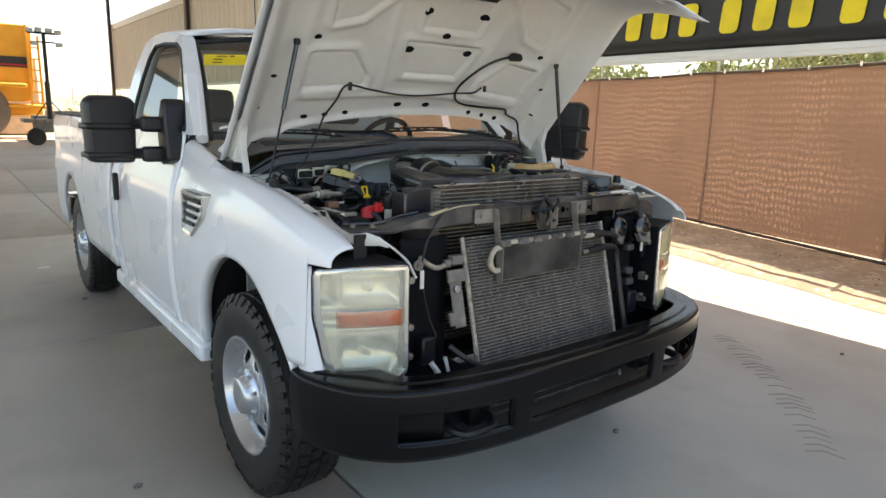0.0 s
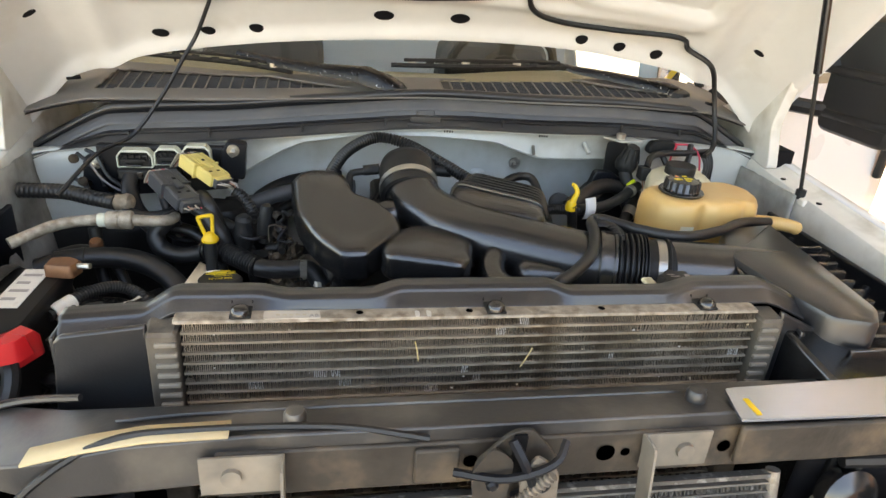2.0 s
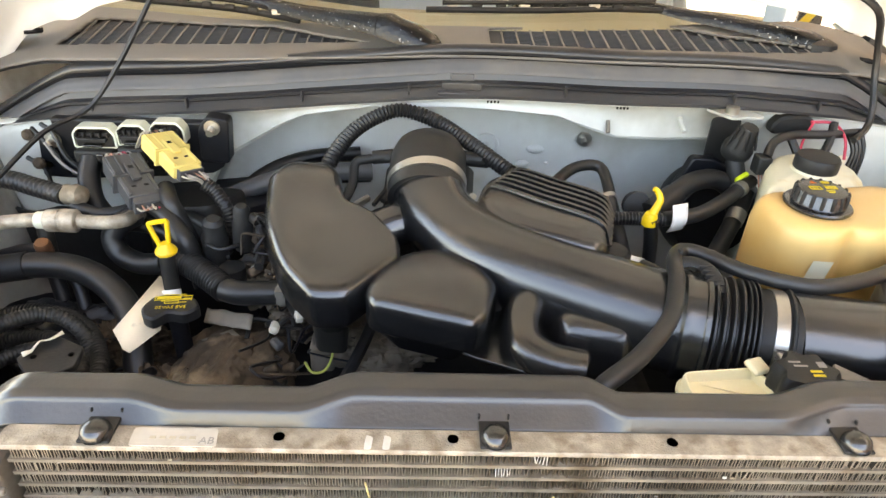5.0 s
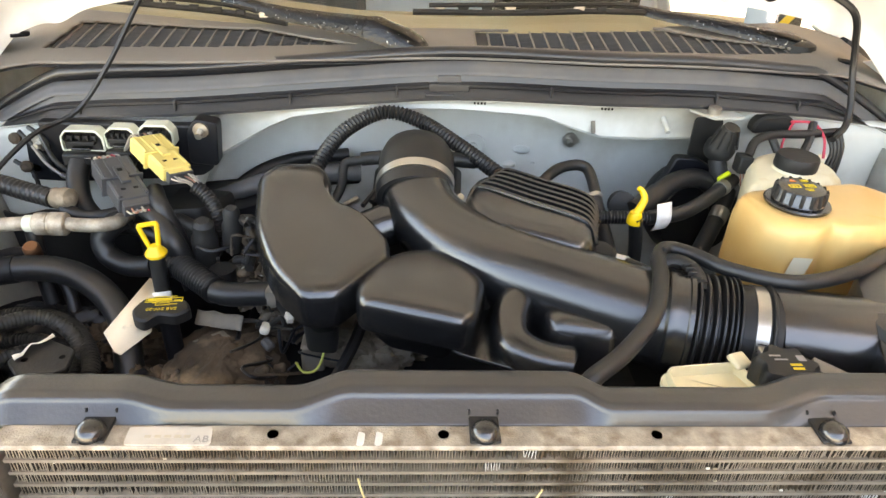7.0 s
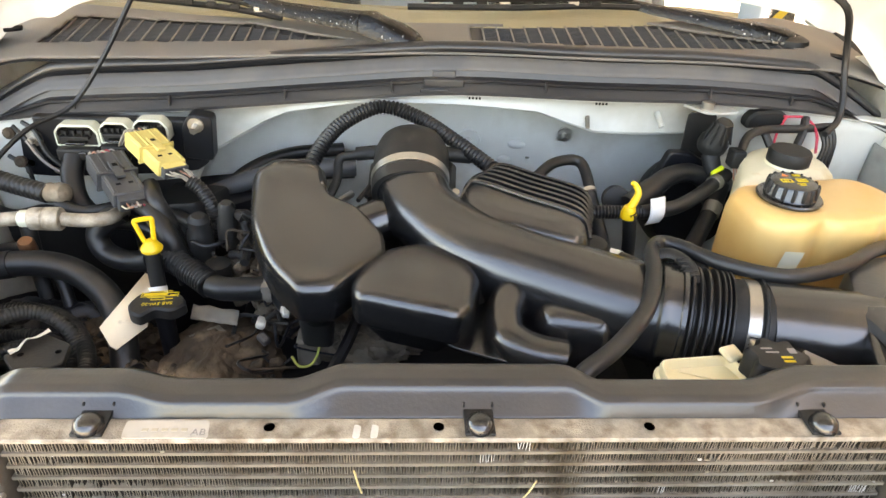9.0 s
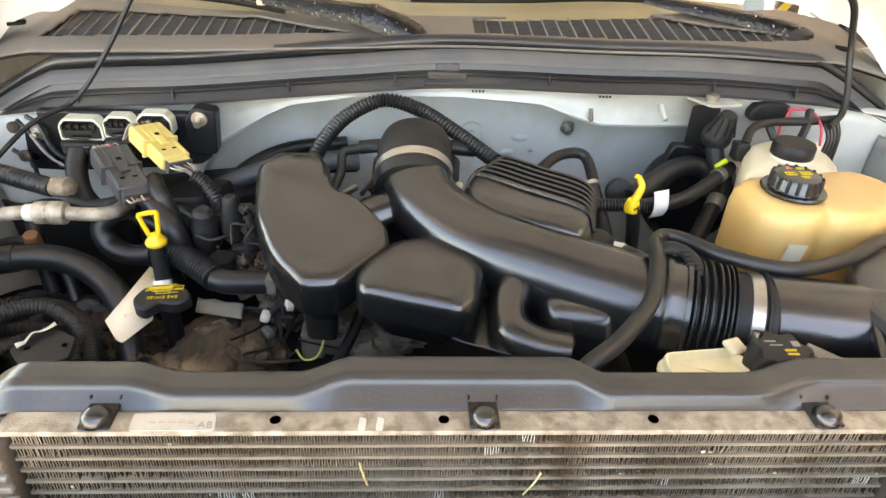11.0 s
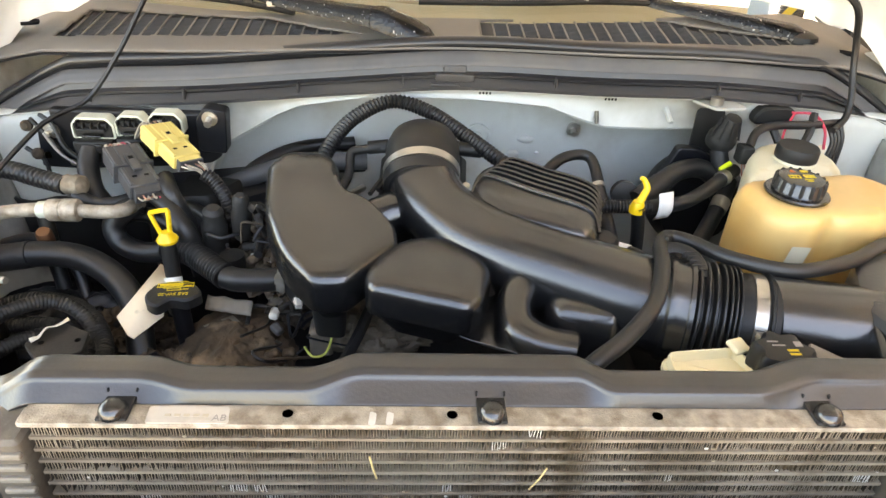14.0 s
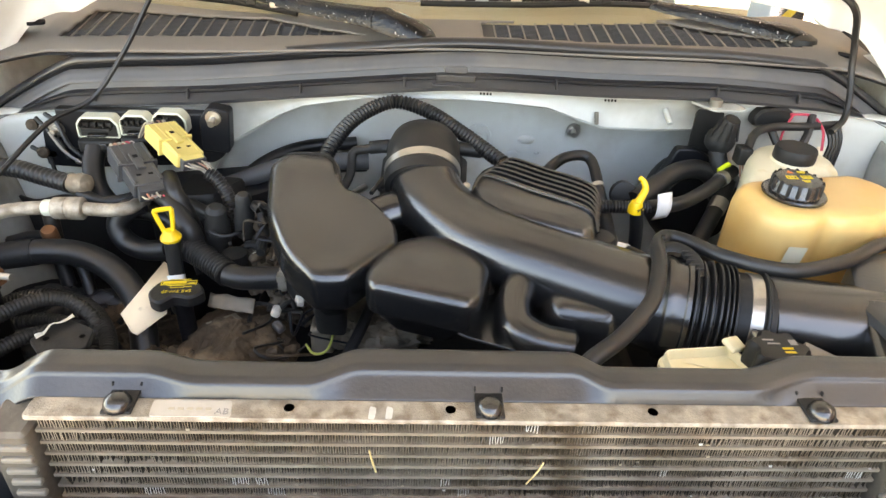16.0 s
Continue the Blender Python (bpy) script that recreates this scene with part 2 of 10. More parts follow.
M_CARD = mat("dirty_card", (0.80, 0.69, 0.52), 0.75, dark=0.9, light=1.05, big=15, fine=150, stain=(0.22, 0.17, 0.11), stain_at=(0.68, 0.82), stain_scale=26)
M_YELLOW = mat("yellow_plastic", (0.83, 0.52, 0.02), 0.35, dark=0.9, light=1.05, big=20, fine=150)
M_CONN = mat("pale_yellow_plastic", (0.66, 0.52, 0.17), 0.42, dark=0.85, light=1.08, big=18, fine=150)
M_CONNDK = mat("dark_grey_connector", (0.055, 0.056, 0.06), 0.45, dark=0.8, light=1.2, big=18, fine=150)
M_PALEMOD = mat("pale_module_frame", (0.60, 0.61, 0.50), 0.5, dark=0.9, light=1.05, big=18, fine=150)
M_RESV = mat("aged_translucent_plastic", (0.66, 0.42, 0.165), 0.33, dark=0.86, light=1.12, big=6, fine=90, stain=(0.60, 0.31, 0.075), stain_at=(0.46, 0.72), stain_scale=6)
M_TANK = mat("dull_radiator_tank", (0.13, 0.112, 0.09), 0.6, metal=0.2, dark=0.6, light=1.3, big=16, fine=110, bump=0.25, stain=(0.06, 0.048, 0.036), stain_at=(0.5, 0.7), stain_scale=14)
M_RESVPALE = mat("pale_translucent_plastic", (0.66, 0.615, 0.46), 0.4, dark=0.9, light=1.05, big=10, fine=120, stain=(0.5, 0.36, 0.15), stain_at=(0.62, 0.75), stain_scale=14)
M_CREAM = mat("cream_plastic", (0.80, 0.71, 0.47), 0.42, dark=0.9, light=1.05, big=12, fine=120)
M_BATTERY = mat("dusty_battery_case", (0.006, 0.006, 0.0065), 0.5, spec=0.22, dark=0.7, light=1.3, big=9, fine=160, stain=(0.03, 0.027, 0.023), stain_at=(0.55, 0.85))
M_RED = mat("red_plastic", (0.55, 0.012, 0.016), 0.4, dark=0.8, light=1.1, big=16, fine=120)
M_REDWIRE = mat("red_wire", (0.50, 0.035, 0.07), 0.45)
M_PINKWIRE = mat("orange_wire", (0.42, 0.20, 0.14), 0.5)
M_PALEWIRE = mat("pale_wire", (0.48, 0.42, 0.33), 0.5)
M_GREYWIRE = mat("grey_wire", (0.30, 0.27, 0.25), 0.5)
M_LIME = mat("lime_clip", (0.62, 0.75, 0.03), 0.4)
M_GRIME = mat("brown_engine_grime", (0.062, 0.042, 0.026), 0.85, dark=0.3, light=1.6, big=16, fine=90, bump=0.7, stain=(0.21, 0.155, 0.10), stain_at=(0.54, 0.76), stain_scale=22)
M_DIRTALU = mat("dirty_cast_metal", (0.20, 0.17, 0.135), 0.7, metal=0.2, dark=0.5, light=1.4, big=16, fine=110, bump=0.4, stain=(0.06, 0.045, 0.03), stain_at=(0.5, 0.7), stain_scale=14)
# near-black that puts shade into gaps, holes and parts deep in the bay
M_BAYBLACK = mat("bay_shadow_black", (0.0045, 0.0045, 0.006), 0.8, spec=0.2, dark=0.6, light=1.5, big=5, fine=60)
M_BUMPER = mat("black_painted_bumper", (0.005, 0.005, 0.0055), 0.22, spec=0.24, dark=0.8, light=1.25, big=4, fine=130, bump=0.04, stain=(0.014, 0.013, 0.012), stain_at=(0.6, 0.9))
M_MIRRORP = mat("mirror_black_plastic", (0.007, 0.007, 0.008), 0.44, dark=0.85, light=1.2, big=6, fine=350, bump=0.08)
M_CHROME = mat("hazy_chrome_trim", (0.68, 0.66, 0.60), 0.22, metal=0.75, dark=0.88, light=1.05, big=9, fine=80)
M_LENSIN = mat("headlight_reflector", (0.82, 0.83, 0.76), 0.16, metal=0.55, dark=0.9, light=1.05, big=9, fine=60)
M_AMBER = mat("amber_lens", (0.50, 0.13, 0.05), 0.22, dark=0.85, light=1.15, big=20, fine=120, coat=0.4)
M_GLASS = glass_mat("window_glass", (0.80, 0.84, 0.80))
M_LENSGL = glass_mat("headlight_glass", (0.98, 0.975, 0.93), 0.02, haze=(0.82, 0.79, 0.68), milky=0.14)
# right lens: yellowing plus the sun's cream glow put into the haze
M_LENSGLY = glass_mat("sunlit_yellowed_headlight_glass", (0.98, 0.95, 0.84), 0.05, haze=(0.88, 0.76, 0.46), milky=0.50)
M_TANIN = mat("tan_dashboard", (0.36, 0.29, 0.20), 0.6, dark=0.9, light=1.06, big=3, fine=150, bump=0.1)
M_SEAT = mat("grey_seat_cloth", (0.10, 0.10, 0.10), 0.9, dark=0.8, light=1.2, big=4, fine=250, bump=0.2)
M_CONC = mat("smooth_concrete", (0.455, 0.432, 0.375), 0.50, dark=0.84, light=1.08, big=1.1, fine=30, bump=0.10, stain=(0.35, 0.325, 0.28), stain_at=(0.48, 0.80), stain_scale=1.9, per_piece=0.05)
M_TYREMARK = mat("faint_tyre_print", (0.30, 0.275, 0.235), 0.6, dark=0.85, light=1.1, big=20, fine=120)
M_DIRT = mat("dry_dirt", (0.40, 0.28, 0.18), 0.95, dark=0.65, light=1.25, big=3, fine=40, bump=0.8, stain=(0.60, 0.50, 0.38), stain_at=(0.56, 0.7), stain_scale=14)
M_LITTER = mat("dry_leaf_litter", (0.46, 0.35, 0.22), 0.95, dark=0.6, light=1.3, big=9, fine=60)
M_GROUND = mat("desert_ground", (0.46, 0.38, 0.29), 0.95, dark=0.75, light=1.15, big=0.3, fine=4, bump=0.3)
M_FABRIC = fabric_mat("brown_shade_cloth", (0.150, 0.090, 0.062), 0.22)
M_HEM = mat("dark_cloth_hem", (0.07, 0.055, 0.048), 0.9)
M_GALV = mat("galvanised_wire", (0.46, 0.46, 0.45), 0.45, metal=0.6)
M_POST = mat("brown_painted_steel", (0.075, 0.05, 0.038), 0.55, dark=0.8, light=1.2, big=2, fine=60)
M_CORR = mat("beige_corrugated_metal", (0.60, 0.52, 0.42), 0.5, dark=0.93, light=1.04, big=1, fine=20)
M_WBEAM = mat("white_painted_beam", (0.74, 0.74, 0.72), 0.5, dark=0.9, light=1.03, big=2, fine=40)
M_BANNER = mat("black_vinyl_banner", (0.018, 0.018, 0.019), 0.45, dark=0.85, light=1.2, big=2, fine=60)
M_BANYEL = mat("yellow_vinyl_print", (0.85, 0.66, 0.02), 0.5)
M_ROOF = mat("canopy_roof_sheet", (0.61, 0.61, 0.60), 0.5, dark=0.92, light=1.03, big=1, fine=20)
M_MACHINE = mat("yellow_machine_paint", (0.80, 0.38, 0.03), 0.45, dark=0.85, light=1.08, big=1.5, fine=20)
M_MACHDK = mat("dark_machine_steel", (0.03, 0.03, 0.035), 0.6)
M_HUB = mat("machine_hub_paint", (0.72, 0.36, 0.04), 0.5)
M_EARTHTYRE = mat("dusty_machine_tyre", (0.20, 0.155, 0.12), 0.9, dark=0.8, light=1.15, big=2, fine=20)
M_CONT = mat("tan_container_paint", (0.55, 0.40, 0.26), 0.6)
M_STICKER = mat("yellow_sticker", (0.86, 0.66, 0.02), 0.5)
M_INK = mat("dark_marker_ink", (0.03, 0.03, 0.03), 0.6)
M_LABWHITE = mat("white_label", (0.78, 0.77, 0.74), 0.55, dark=0.94, light=1.02, big=30, fine=200)
M_LABYEL = mat("label_yellow_print", (0.70, 0.50, 0.03), 0.5)
M_LABORG = mat("label_orange_print", (0.75, 0.18, 0.04), 0.5)
M_LEAF = mat("sunlit_leaves", (0.30, 0.34, 0.08), 0.6, dark=0.6, light=1.5, big=2, fine=20)
M_BARK = mat("bark", (0.10, 0.075, 0.05), 0.9)
M_BLUECARD = mat("pale_blue_paper", (0.42, 0.60, 0.82), 0.6)
M_STRAW = mat("dry_straw", (0.70, 0.55, 0.26), 0.7)


# ---- mesh helpers ----
def catmull(pts, per=8):
    p = [Vector(q) for q in pts]
    if len(p) < 3:
        return [p[0].lerp(p[-1], i / per) for i in range(per + 1)]
    out = []
    ext = [p[0] * 2 - p[1]] + p + [p[-1] * 2 - p[-2]]
    for i in range(len(p) - 1):
        a, b, c, d = ext[i:i + 4]
        for k in range(per):
            t = k / per
            out.append(0.5 * ((2 * b) + (c - a) * t + (2 * a - 5 * b + 4 * c - d) * t * t + (3 * b - a - 3 * c + d) * t ** 3))
    return out + [p[-1]]


def round_poly(pts, r, n=4):
    """Outline with rounded corners; r may be a list."""
    out = []
    m = len(pts)
    for i in range(m):
        p, a, b = Vector(pts[i]), Vector(pts[i - 1]), Vector(pts[(i + 1) % m])
        ri = r[i] if isinstance(r, (list, tuple)) else r
        ri = min(ri, (a - p).length * 0.48, (b - p).length * 0.48)
        s, e = p + (a - p).normalized() * ri, p + (b - p).normalized() * ri
        for k in range(n + 1):
            t = k / n
            out.append((s * (1 - t) ** 2 + p * 2 * t * (1 - t) + e * t * t)[:])
    return out


def inset_poly(pts, d):
    """Outline moved inwards by d (counter-clockwise outlines)."""
    m = len(pts)
    area = sum(pts[i - 1][0] * pts[i][1] - pts[i][0] * pts[i - 1][1] for i in range(m))
    sg = 1 if area > 0 else -1
    out = []
    for i in range(m):
        a, p, b = Vector(pts[i - 1]), Vector(pts[i]), Vector(pts[(i + 1) % m])
        t = (b - a)
        nrm = Vector((-t.y, t.x)) * sg
        if nrm.length > 1e-9:
            nrm.normalize()
        out.append((p.x + nrm.x * d, p.y + nrm.y * d))
    return out


class Geo:
    """Collects faces for one mesh object."""

    def __init__(self):
        self.v, self.f = [], []

    def add(self, vs, fs, m=None):
        o = len(self.v)
        self.v += [tuple((m @ Vector(p)) if m else p) for p in vs]
        self.f += [tuple(i + o for i in q) for q in fs]
        return self

    def box(self, c, s, rot=None):
        x, y, z = (k / 2 for k in s)
        vs = [(a, b, d) for a in (-x, x) for b in (-y, y) for d in (-z, z)]
        fs = [(0, 1, 3, 2), (4, 6, 7, 5), (0, 4, 5, 1), (2, 3, 7, 6), (0, 2, 6, 4), (1, 5, 7, 3)]
        m = Matrix.Translation(c)
        return self.add(vs, fs, m @ rot if rot else m)

    def loft(self, rings, cap0=True, cap1=True, closed=True):
        n = len(rings[0])
        vs = [p for r in rings for p in r]
        fs = []
        for i in range(len(rings) - 1):
            for j in range(n if closed else n - 1):
                k = (j + 1) % n
                fs.append((i * n + j, i * n + k, (i + 1) * n + k, (i + 1) * n + j))
        if cap0:
            fs.append(tuple(range(n - 1, -1, -1)))
        if cap1:
            fs.append(tuple((len(rings) - 1) * n + j for j in range(n)))
        return self.add(vs, fs)

    def tube(self, pts, r, n=8, per=6, smooth=True, flat=None):
        p = catmull(pts, per) if smooth else [Vector(q) for q in pts]
        rings, up = [], None
        m = len(p)
        for i in range(m):
            t = (p[min(i + 1, m - 1)] - p[max(i - 1, 0)]).normalized()
            if up is None:
                up = Vector((0, 0, 1)) if abs(t.z) < 0.9 else Vector((1, 0, 0))
            a = t.cross(up)
            if a.length < 1e-6:
                a = t.cross(Vector((0.3, 0.9, 0.1)))
            a.normalize()
            b = a.cross(t).normalized()
            up = b
            rr = r(i / (m - 1)) if callable(r) else r
            fl = flat or 1.0
            rings.append([tuple(p[i] + (a * math.cos(2 * math.pi * k / n) + b * fl * math.sin(2 * math.pi * k / n)) * rr) for k in range(n)])
        return self.loft(rings)

    def bellows(self, pts, r, depth, pitch, n=14):
        """Corrugated hose along a curve."""
        p = catmull(pts, 10)
        ln = sum((p[i + 1] - p[i]).length for i in range(len(p) - 1))
        steps = max(8, int(ln / pitch) * 4)
        cum = [0.0]
        for i in range(len(p) - 1):
            cum.append(cum[-1] + (p[i + 1] - p[i]).length)
        q, j = [], 0
        for s in range(steps + 1):
            d = ln * s / steps
            while j < len(cum) - 2 and cum[j + 1] < d:
                j += 1
            t = (d - cum[j]) / max(1e-9, cum[j + 1] - cum[j])
            q.append(p[j].lerp(p[j + 1], min(1, t)))
        prof = (0.0, -depth * 0.6, -depth, -depth * 0.6) if depth > 0.003 else (0.0, 0.0, -depth, -depth)
        return self.tube(q, lambda u: (r(u) if callable(r) else r) + prof[round(u * steps) % 4], n=n, smooth=False)

    def lathe(self, prof, m=None, n=24, arc=2 * math.pi, caps=True):
        full = abs(arc - 2 * math.pi) < 1e-6
        k = n if full else n + 1
        vs, fs = [], []
        for r, z in prof:
            vs += [(r * math.cos(arc * j / n), r * math.sin(arc * j / n), z) for j in range(k)]
        for i in range(len(prof) - 1):
            for j in range(n):
                a, b = j, (j + 1) % k
                fs.append((i * k + a, i * k + b, (i + 1) * k + b, (i + 1) * k + a))
        if caps and full and prof[0][0] > 1e-6:
            fs.append(tuple(range(k - 1, -1, -1)))
        if caps and full and prof[-1][0] > 1e-6:
            fs.append(tuple((len(prof) - 1) * k + j for j in range(k)))
        return self.add(vs, fs, m)

    def prism(self, outline, levels, m=None, cap0=True):
        """Stack of an outline: levels are (z, inset)."""
        rings = []
        for z, ins in levels:
            o = inset_poly(outline, ins) if ins else outline
            rings.append([tuple((m @ Vector((x, y, z))) if m else (x, y, z)) for x, y in o])
        return self.loft(rings, cap0=cap0)

    def dome(self, outline, levels, slope=0.0):
        """Stack of an outline shrunk about its middle: levels are (z, inset); slope tilts the stack along y."""
        n = len(outline)
        cx, cy = sum(p[0] for p in outline) / n, sum(p[1] for p in outline) / n
        mr = sum(math.hypot(p[0] - cx, p[1] - cy) for p in outline) / n
        rings = []
        for z, ins in levels:
            k = 1 - ins / mr
            rings.append([(cx + (x - cx) * k, cy + (y - cy) * k, z + slope * y) for x, y in outline])
        top = rings[-1]
        mid = [tuple(sum(p[i] for p in top) / n for i in range(3))] * 1
        self.loft(rings, True, False)
        o = len(self.v)
        self.v += top + [mid[0]]
        self.f += [(o + j, o + (j + 1) % n, o + n) for j in range(n)]
        return self

    def grid(self, fn, nu, nv, skip=None):
        vs = [fn(i / nu, j / nv) for i in range(nu + 1) for j in range(nv + 1)]
        fs = []
        for i in range(nu):
            for j in range(nv):
                if skip and skip((i + 0.5) / nu, (j + 0.5) / nv):
                    continue
                a = i * (nv + 1) + j
                fs.append((a, a + nv + 1, a + nv + 2, a + 1))
        return self.add(vs, fs)

    def mesh(self, name, material, angle=38):
        me = bpy.data.meshes.new(name)
        me.from_pydata(self.v, [], self.f)
        me.materials.append(material)
        me.validate()
        bm = bmesh.new()
        bm.from_mesh(me)
        bmesh.ops.remove_doubles(bm, verts=bm.verts, dist=1e-6)
        bmesh.ops.recalc_face_normals(bm, faces=bm.faces)
        bm.to_mesh(me)
        bm.free()
        me.polygons.foreach_set("use_smooth", [True] * len(me.polygons))
        me.set_sharp_from_angle(angle=radians(angle))
        return me


def part(name, geo, material, parent=None, label="", bevel=0.0, solid=0.0, angle=38, seg=2):
    """Links a Geo (or a ready mesh) as one mesh object under a thing or a part."""
    me = geo if isinstance(geo, bpy.types.Mesh) else geo.mesh(name, material, angle)
    ob = new(name, me)
    if parent:
        ob.parent = parent
        ob.matrix_parent_inverse = parent.matrix_world.inverted()
    if label:
        tagged(ob, label)
    if solid:
        md = ob.modifiers.new("thick", "SOLIDIFY")
        md.thickness, md.offset = solid, 0
    if bevel:
        md = ob.modifiers.new("edge", "BEVEL")
        md.width, md.segments, md.limit_method, md.angle_limit = bevel, seg, "ANGLE", radians(35)
    return ob


def thing(name, label, category, group="", kind="", at=(0, 0, 0)):
    ob = new(name)
    ob.location = at
    bpy.context.view_layer.update()
    return tagged(ob, label, category, group, kind)


def boxpart(name, c, s, material, parent, label="", bevel=0.003, rot=None):
    return part(name, Geo().box(c, s, rot), material, parent, label, bevel)


def interp(table, x):
    """Piecewise linear table of (x, value)."""
    return float(np.interp(x, [a for a, _ in table], [b for _, b in table]))


def smooth_interp(table, x):
    xs, ys = [a for a, _ in table], [b for _, b in table]
    if x <= xs[0]:
        return ys[0]
    if x >= xs[-1]:
        return ys[-1]
    i = max(k for k in range(len(xs)) if xs[k] <= x)
    i = min(i, len(xs) - 2)
    m = lambda k: (ys[min(k + 1, len(ys) - 1)] - ys[max(k - 1, 0)]) / (xs[min(k + 1, len(xs) - 1)] - xs[max(k - 1, 0)])
    h = xs[i + 1] - xs[i]
    t = (x - xs[i]) / h
    return ((2 * t ** 3 - 3 * t * t + 1) * ys[i] + (t ** 3 - 2 * t * t + t) * h * m(i)
            + (-2 * t ** 3 + 3 * t * t) * ys[i + 1] + (t ** 3 - t * t) * h * m(i + 1))


def bump01(d, w):
    """Smooth step from 1 (d < -w) to 0 (d > w)."""
    t = min(1, max(0, (d + w) / (2 * w)))
    return 1 - t * t * (3 - 2 * t)

# ---- ground, canopy, fence ----
ground = part("ground", Geo().box((0, 0, -0.30), (3000, 3000, 0.5)), M_GROUND)
tagged(ground, "pale sunlit desert ground reaching the horizon", "ground", kind="structure")

pavement = tagged(new("pavement"), "grey smooth concrete slabs with narrow joints and faint tyre marks", "pavement", kind="structure")
slab_mesh = {}
xs = [-14.62, -10.62, -6.62, -2.62 - 2.0, -0.62, 3.38, 7.38]
ys = [-12.0, -7.2, -2.6, 2.25, 6.2, 10.4, 14.9, 19.4, 24.2]


def slab(w, d):
    key = (round(w, 2), round(d, 2))
    if key not in slab_mesh:
        g = Geo()
        o = [(-w / 2, -d / 2), (w / 2, -d / 2), (w / 2, d / 2), (-w / 2, d / 2)]
        g.prism(o, [(-0.12, 0), (-0.006, 0), (-0.002, 0.003), (0.0, 0.007)])
        slab_mesh[key] = g.mesh("slab", M_CONC)
    return slab_mesh[key]


for i in range(len(xs) - 1):
    for j in range(len(ys) - 1):
        w, d = xs[i + 1] - xs[i] - 0.012, ys[j + 1] - ys[j] - 0.012
        ob = part("slab", slab(w, d), None, pavement)
        ob.location = ((xs[i] + xs[i + 1]) / 2, (ys[j] + ys[j + 1]) / 2, 0)
part("joint_bed", Geo().box((-3.6, 6.1, -0.07), (22.2, 36.4, 0.08)), M_MATTE, pavement)


def chevron(x, y, turn, size):
    m = Matrix.Translation((x, y, 0.0012)) @ Matrix.Rotation(turn, 4, "Z") @ Matrix.Scale(size, 4)
    return [tuple(m @ Vector(p)) for p in ((-0.09, -0.03, 0), (0.0, 0.012, 0), (0.09, -0.03, 0), (0.09, -0.012, 0), (0.0, 0.032, 0), (-0.09, -0.012, 0))]


MARK = Geo()
for k in range(30):
    t = k / 29
    x, y = 2.45 - 0.75 * t - 0.45 * t * t, -0.08 - 1.20 * t
    if random.random() < 0.85:
        MARK.add(chevron(x + random.gauss(0, 0.01), y, -0.75 - 0.35 * t, random.uniform(0.6, 1.0)), [(0, 1, 4, 5), (1, 2, 3, 4)])
tagged(part("tyre_mark", MARK, M_TYREMARK, pavement, "faint dusty tyre print"), kind="stuff")
tagged(part("paper_scrap", Geo().grid(lambda u, v: (-1.20 + 0.10 * u, 4.47 + 0.06 * v, 0.003 + 0.010 * math.sin(3 * u) * v), 6, 4), M_LABWHITE), "small white scrap of paper lying on the concrete", "paper scrap")
for x, y in ((0.658, -0.549), (2.796, -0.73), (-1.316, 0.261), (-1.024, 3.221)):
    tagged(part("pebble", Geo().lathe([(0.0, 0.0), (0.012, 0.001), (0.015, 0.007), (0.009, 0.013), (0.0, 0.014)], Matrix.Translation((x, y, 0)) @ Matrix.Diagonal((1.3, 0.9, 1, 1)), 9), M_BRACKET), "small grey pebble on the concrete", "pebble", "pebbles on the concrete")

fence_dir = Vector((0.26, 1, 0)).normalized()
fence_o = Vector((6.04, 0.25, 0))


def fence_at(s, z=0.0, off=0.0):
    p = fence_o + fence_dir * s + Vector((fence_dir.y, -fence_dir.x, 0)) * off
    return (p.x, p.y, z)


# strip of dirt along the fence, with its uneven edge on the concrete
def dirt_pt(u, v):
    y = -9 + 34 * u
    edge = 4.24 + 0.24 * y + 0.05 * noise.noise((y * 1.7, 0, 0)) + 0.03 * noise.noise((y * 6.0, 3, 0))
    far = 9.5 + 0.26 * y
    x = edge + (far - edge) * v
    z = 0.004 + min(0.05, 0.35 * (x - edge)) + (0.02 * noise.noise((x * 2.5, y * 2.5, 0)) + 0.012 * noise.noise((x * 9, y * 9, 1))) * min(1, (x - edge) * 4)
    return (x, y, max(z, 0.004))


tagged(part("dirt_strip", Geo().grid(dirt_pt, 220, 60), M_DIRT), "strip of dry brown dirt beside the concrete", "dirt", kind="structure")
g = Geo()
for k in range(1500):
    s = random.uniform(-6, 9)
    p = Vector(fence_at(s, 0.055, random.gauss(-0.35, 0.45)))
    if p.x < 4.32 + 0.24 * p.y + 0.1:
        continue
    m = Matrix.Translation(p) @ Euler((random.uniform(-0.5, 0.5), random.uniform(-0.5, 0.5), random.uniform(0, 6.3))).to_matrix().to_4x4()
    a, b = random.uniform(0.012, 0.035), random.uniform(0.006, 0.014)
    g.add([(-a, 0, 0), (0, -b, 0.004), (a, 0, 0), (0, b, 0.004)], [(0, 1, 2, 3)], m)
tagged(part("leaf_litter", g, M_LITTER), "dry pale leaves scattered on the dirt by the fence", "leaf litter", kind="stuff")

fence = thing("fence", "brown shade cloth screen on a chain-link fence", "fence")
FENCE_TOP = 2.14


def cloth(u, v):
    s = -12 + 34 * u
    sag = 0.02 * abs(math.sin(math.pi * s / 2.6))
    z = 0.10 + (FENCE_TOP - 0.10 - sag) * v
    w = 0.02 * noise.noise((s * 0.8, v * 1.3, 0)) + 0.012 * noise.noise((s * 2.6, v * 3, 2)) + 0.006 * noise.noise((s * 9, v * 2, 5))
    return fence_at(s, z, w)


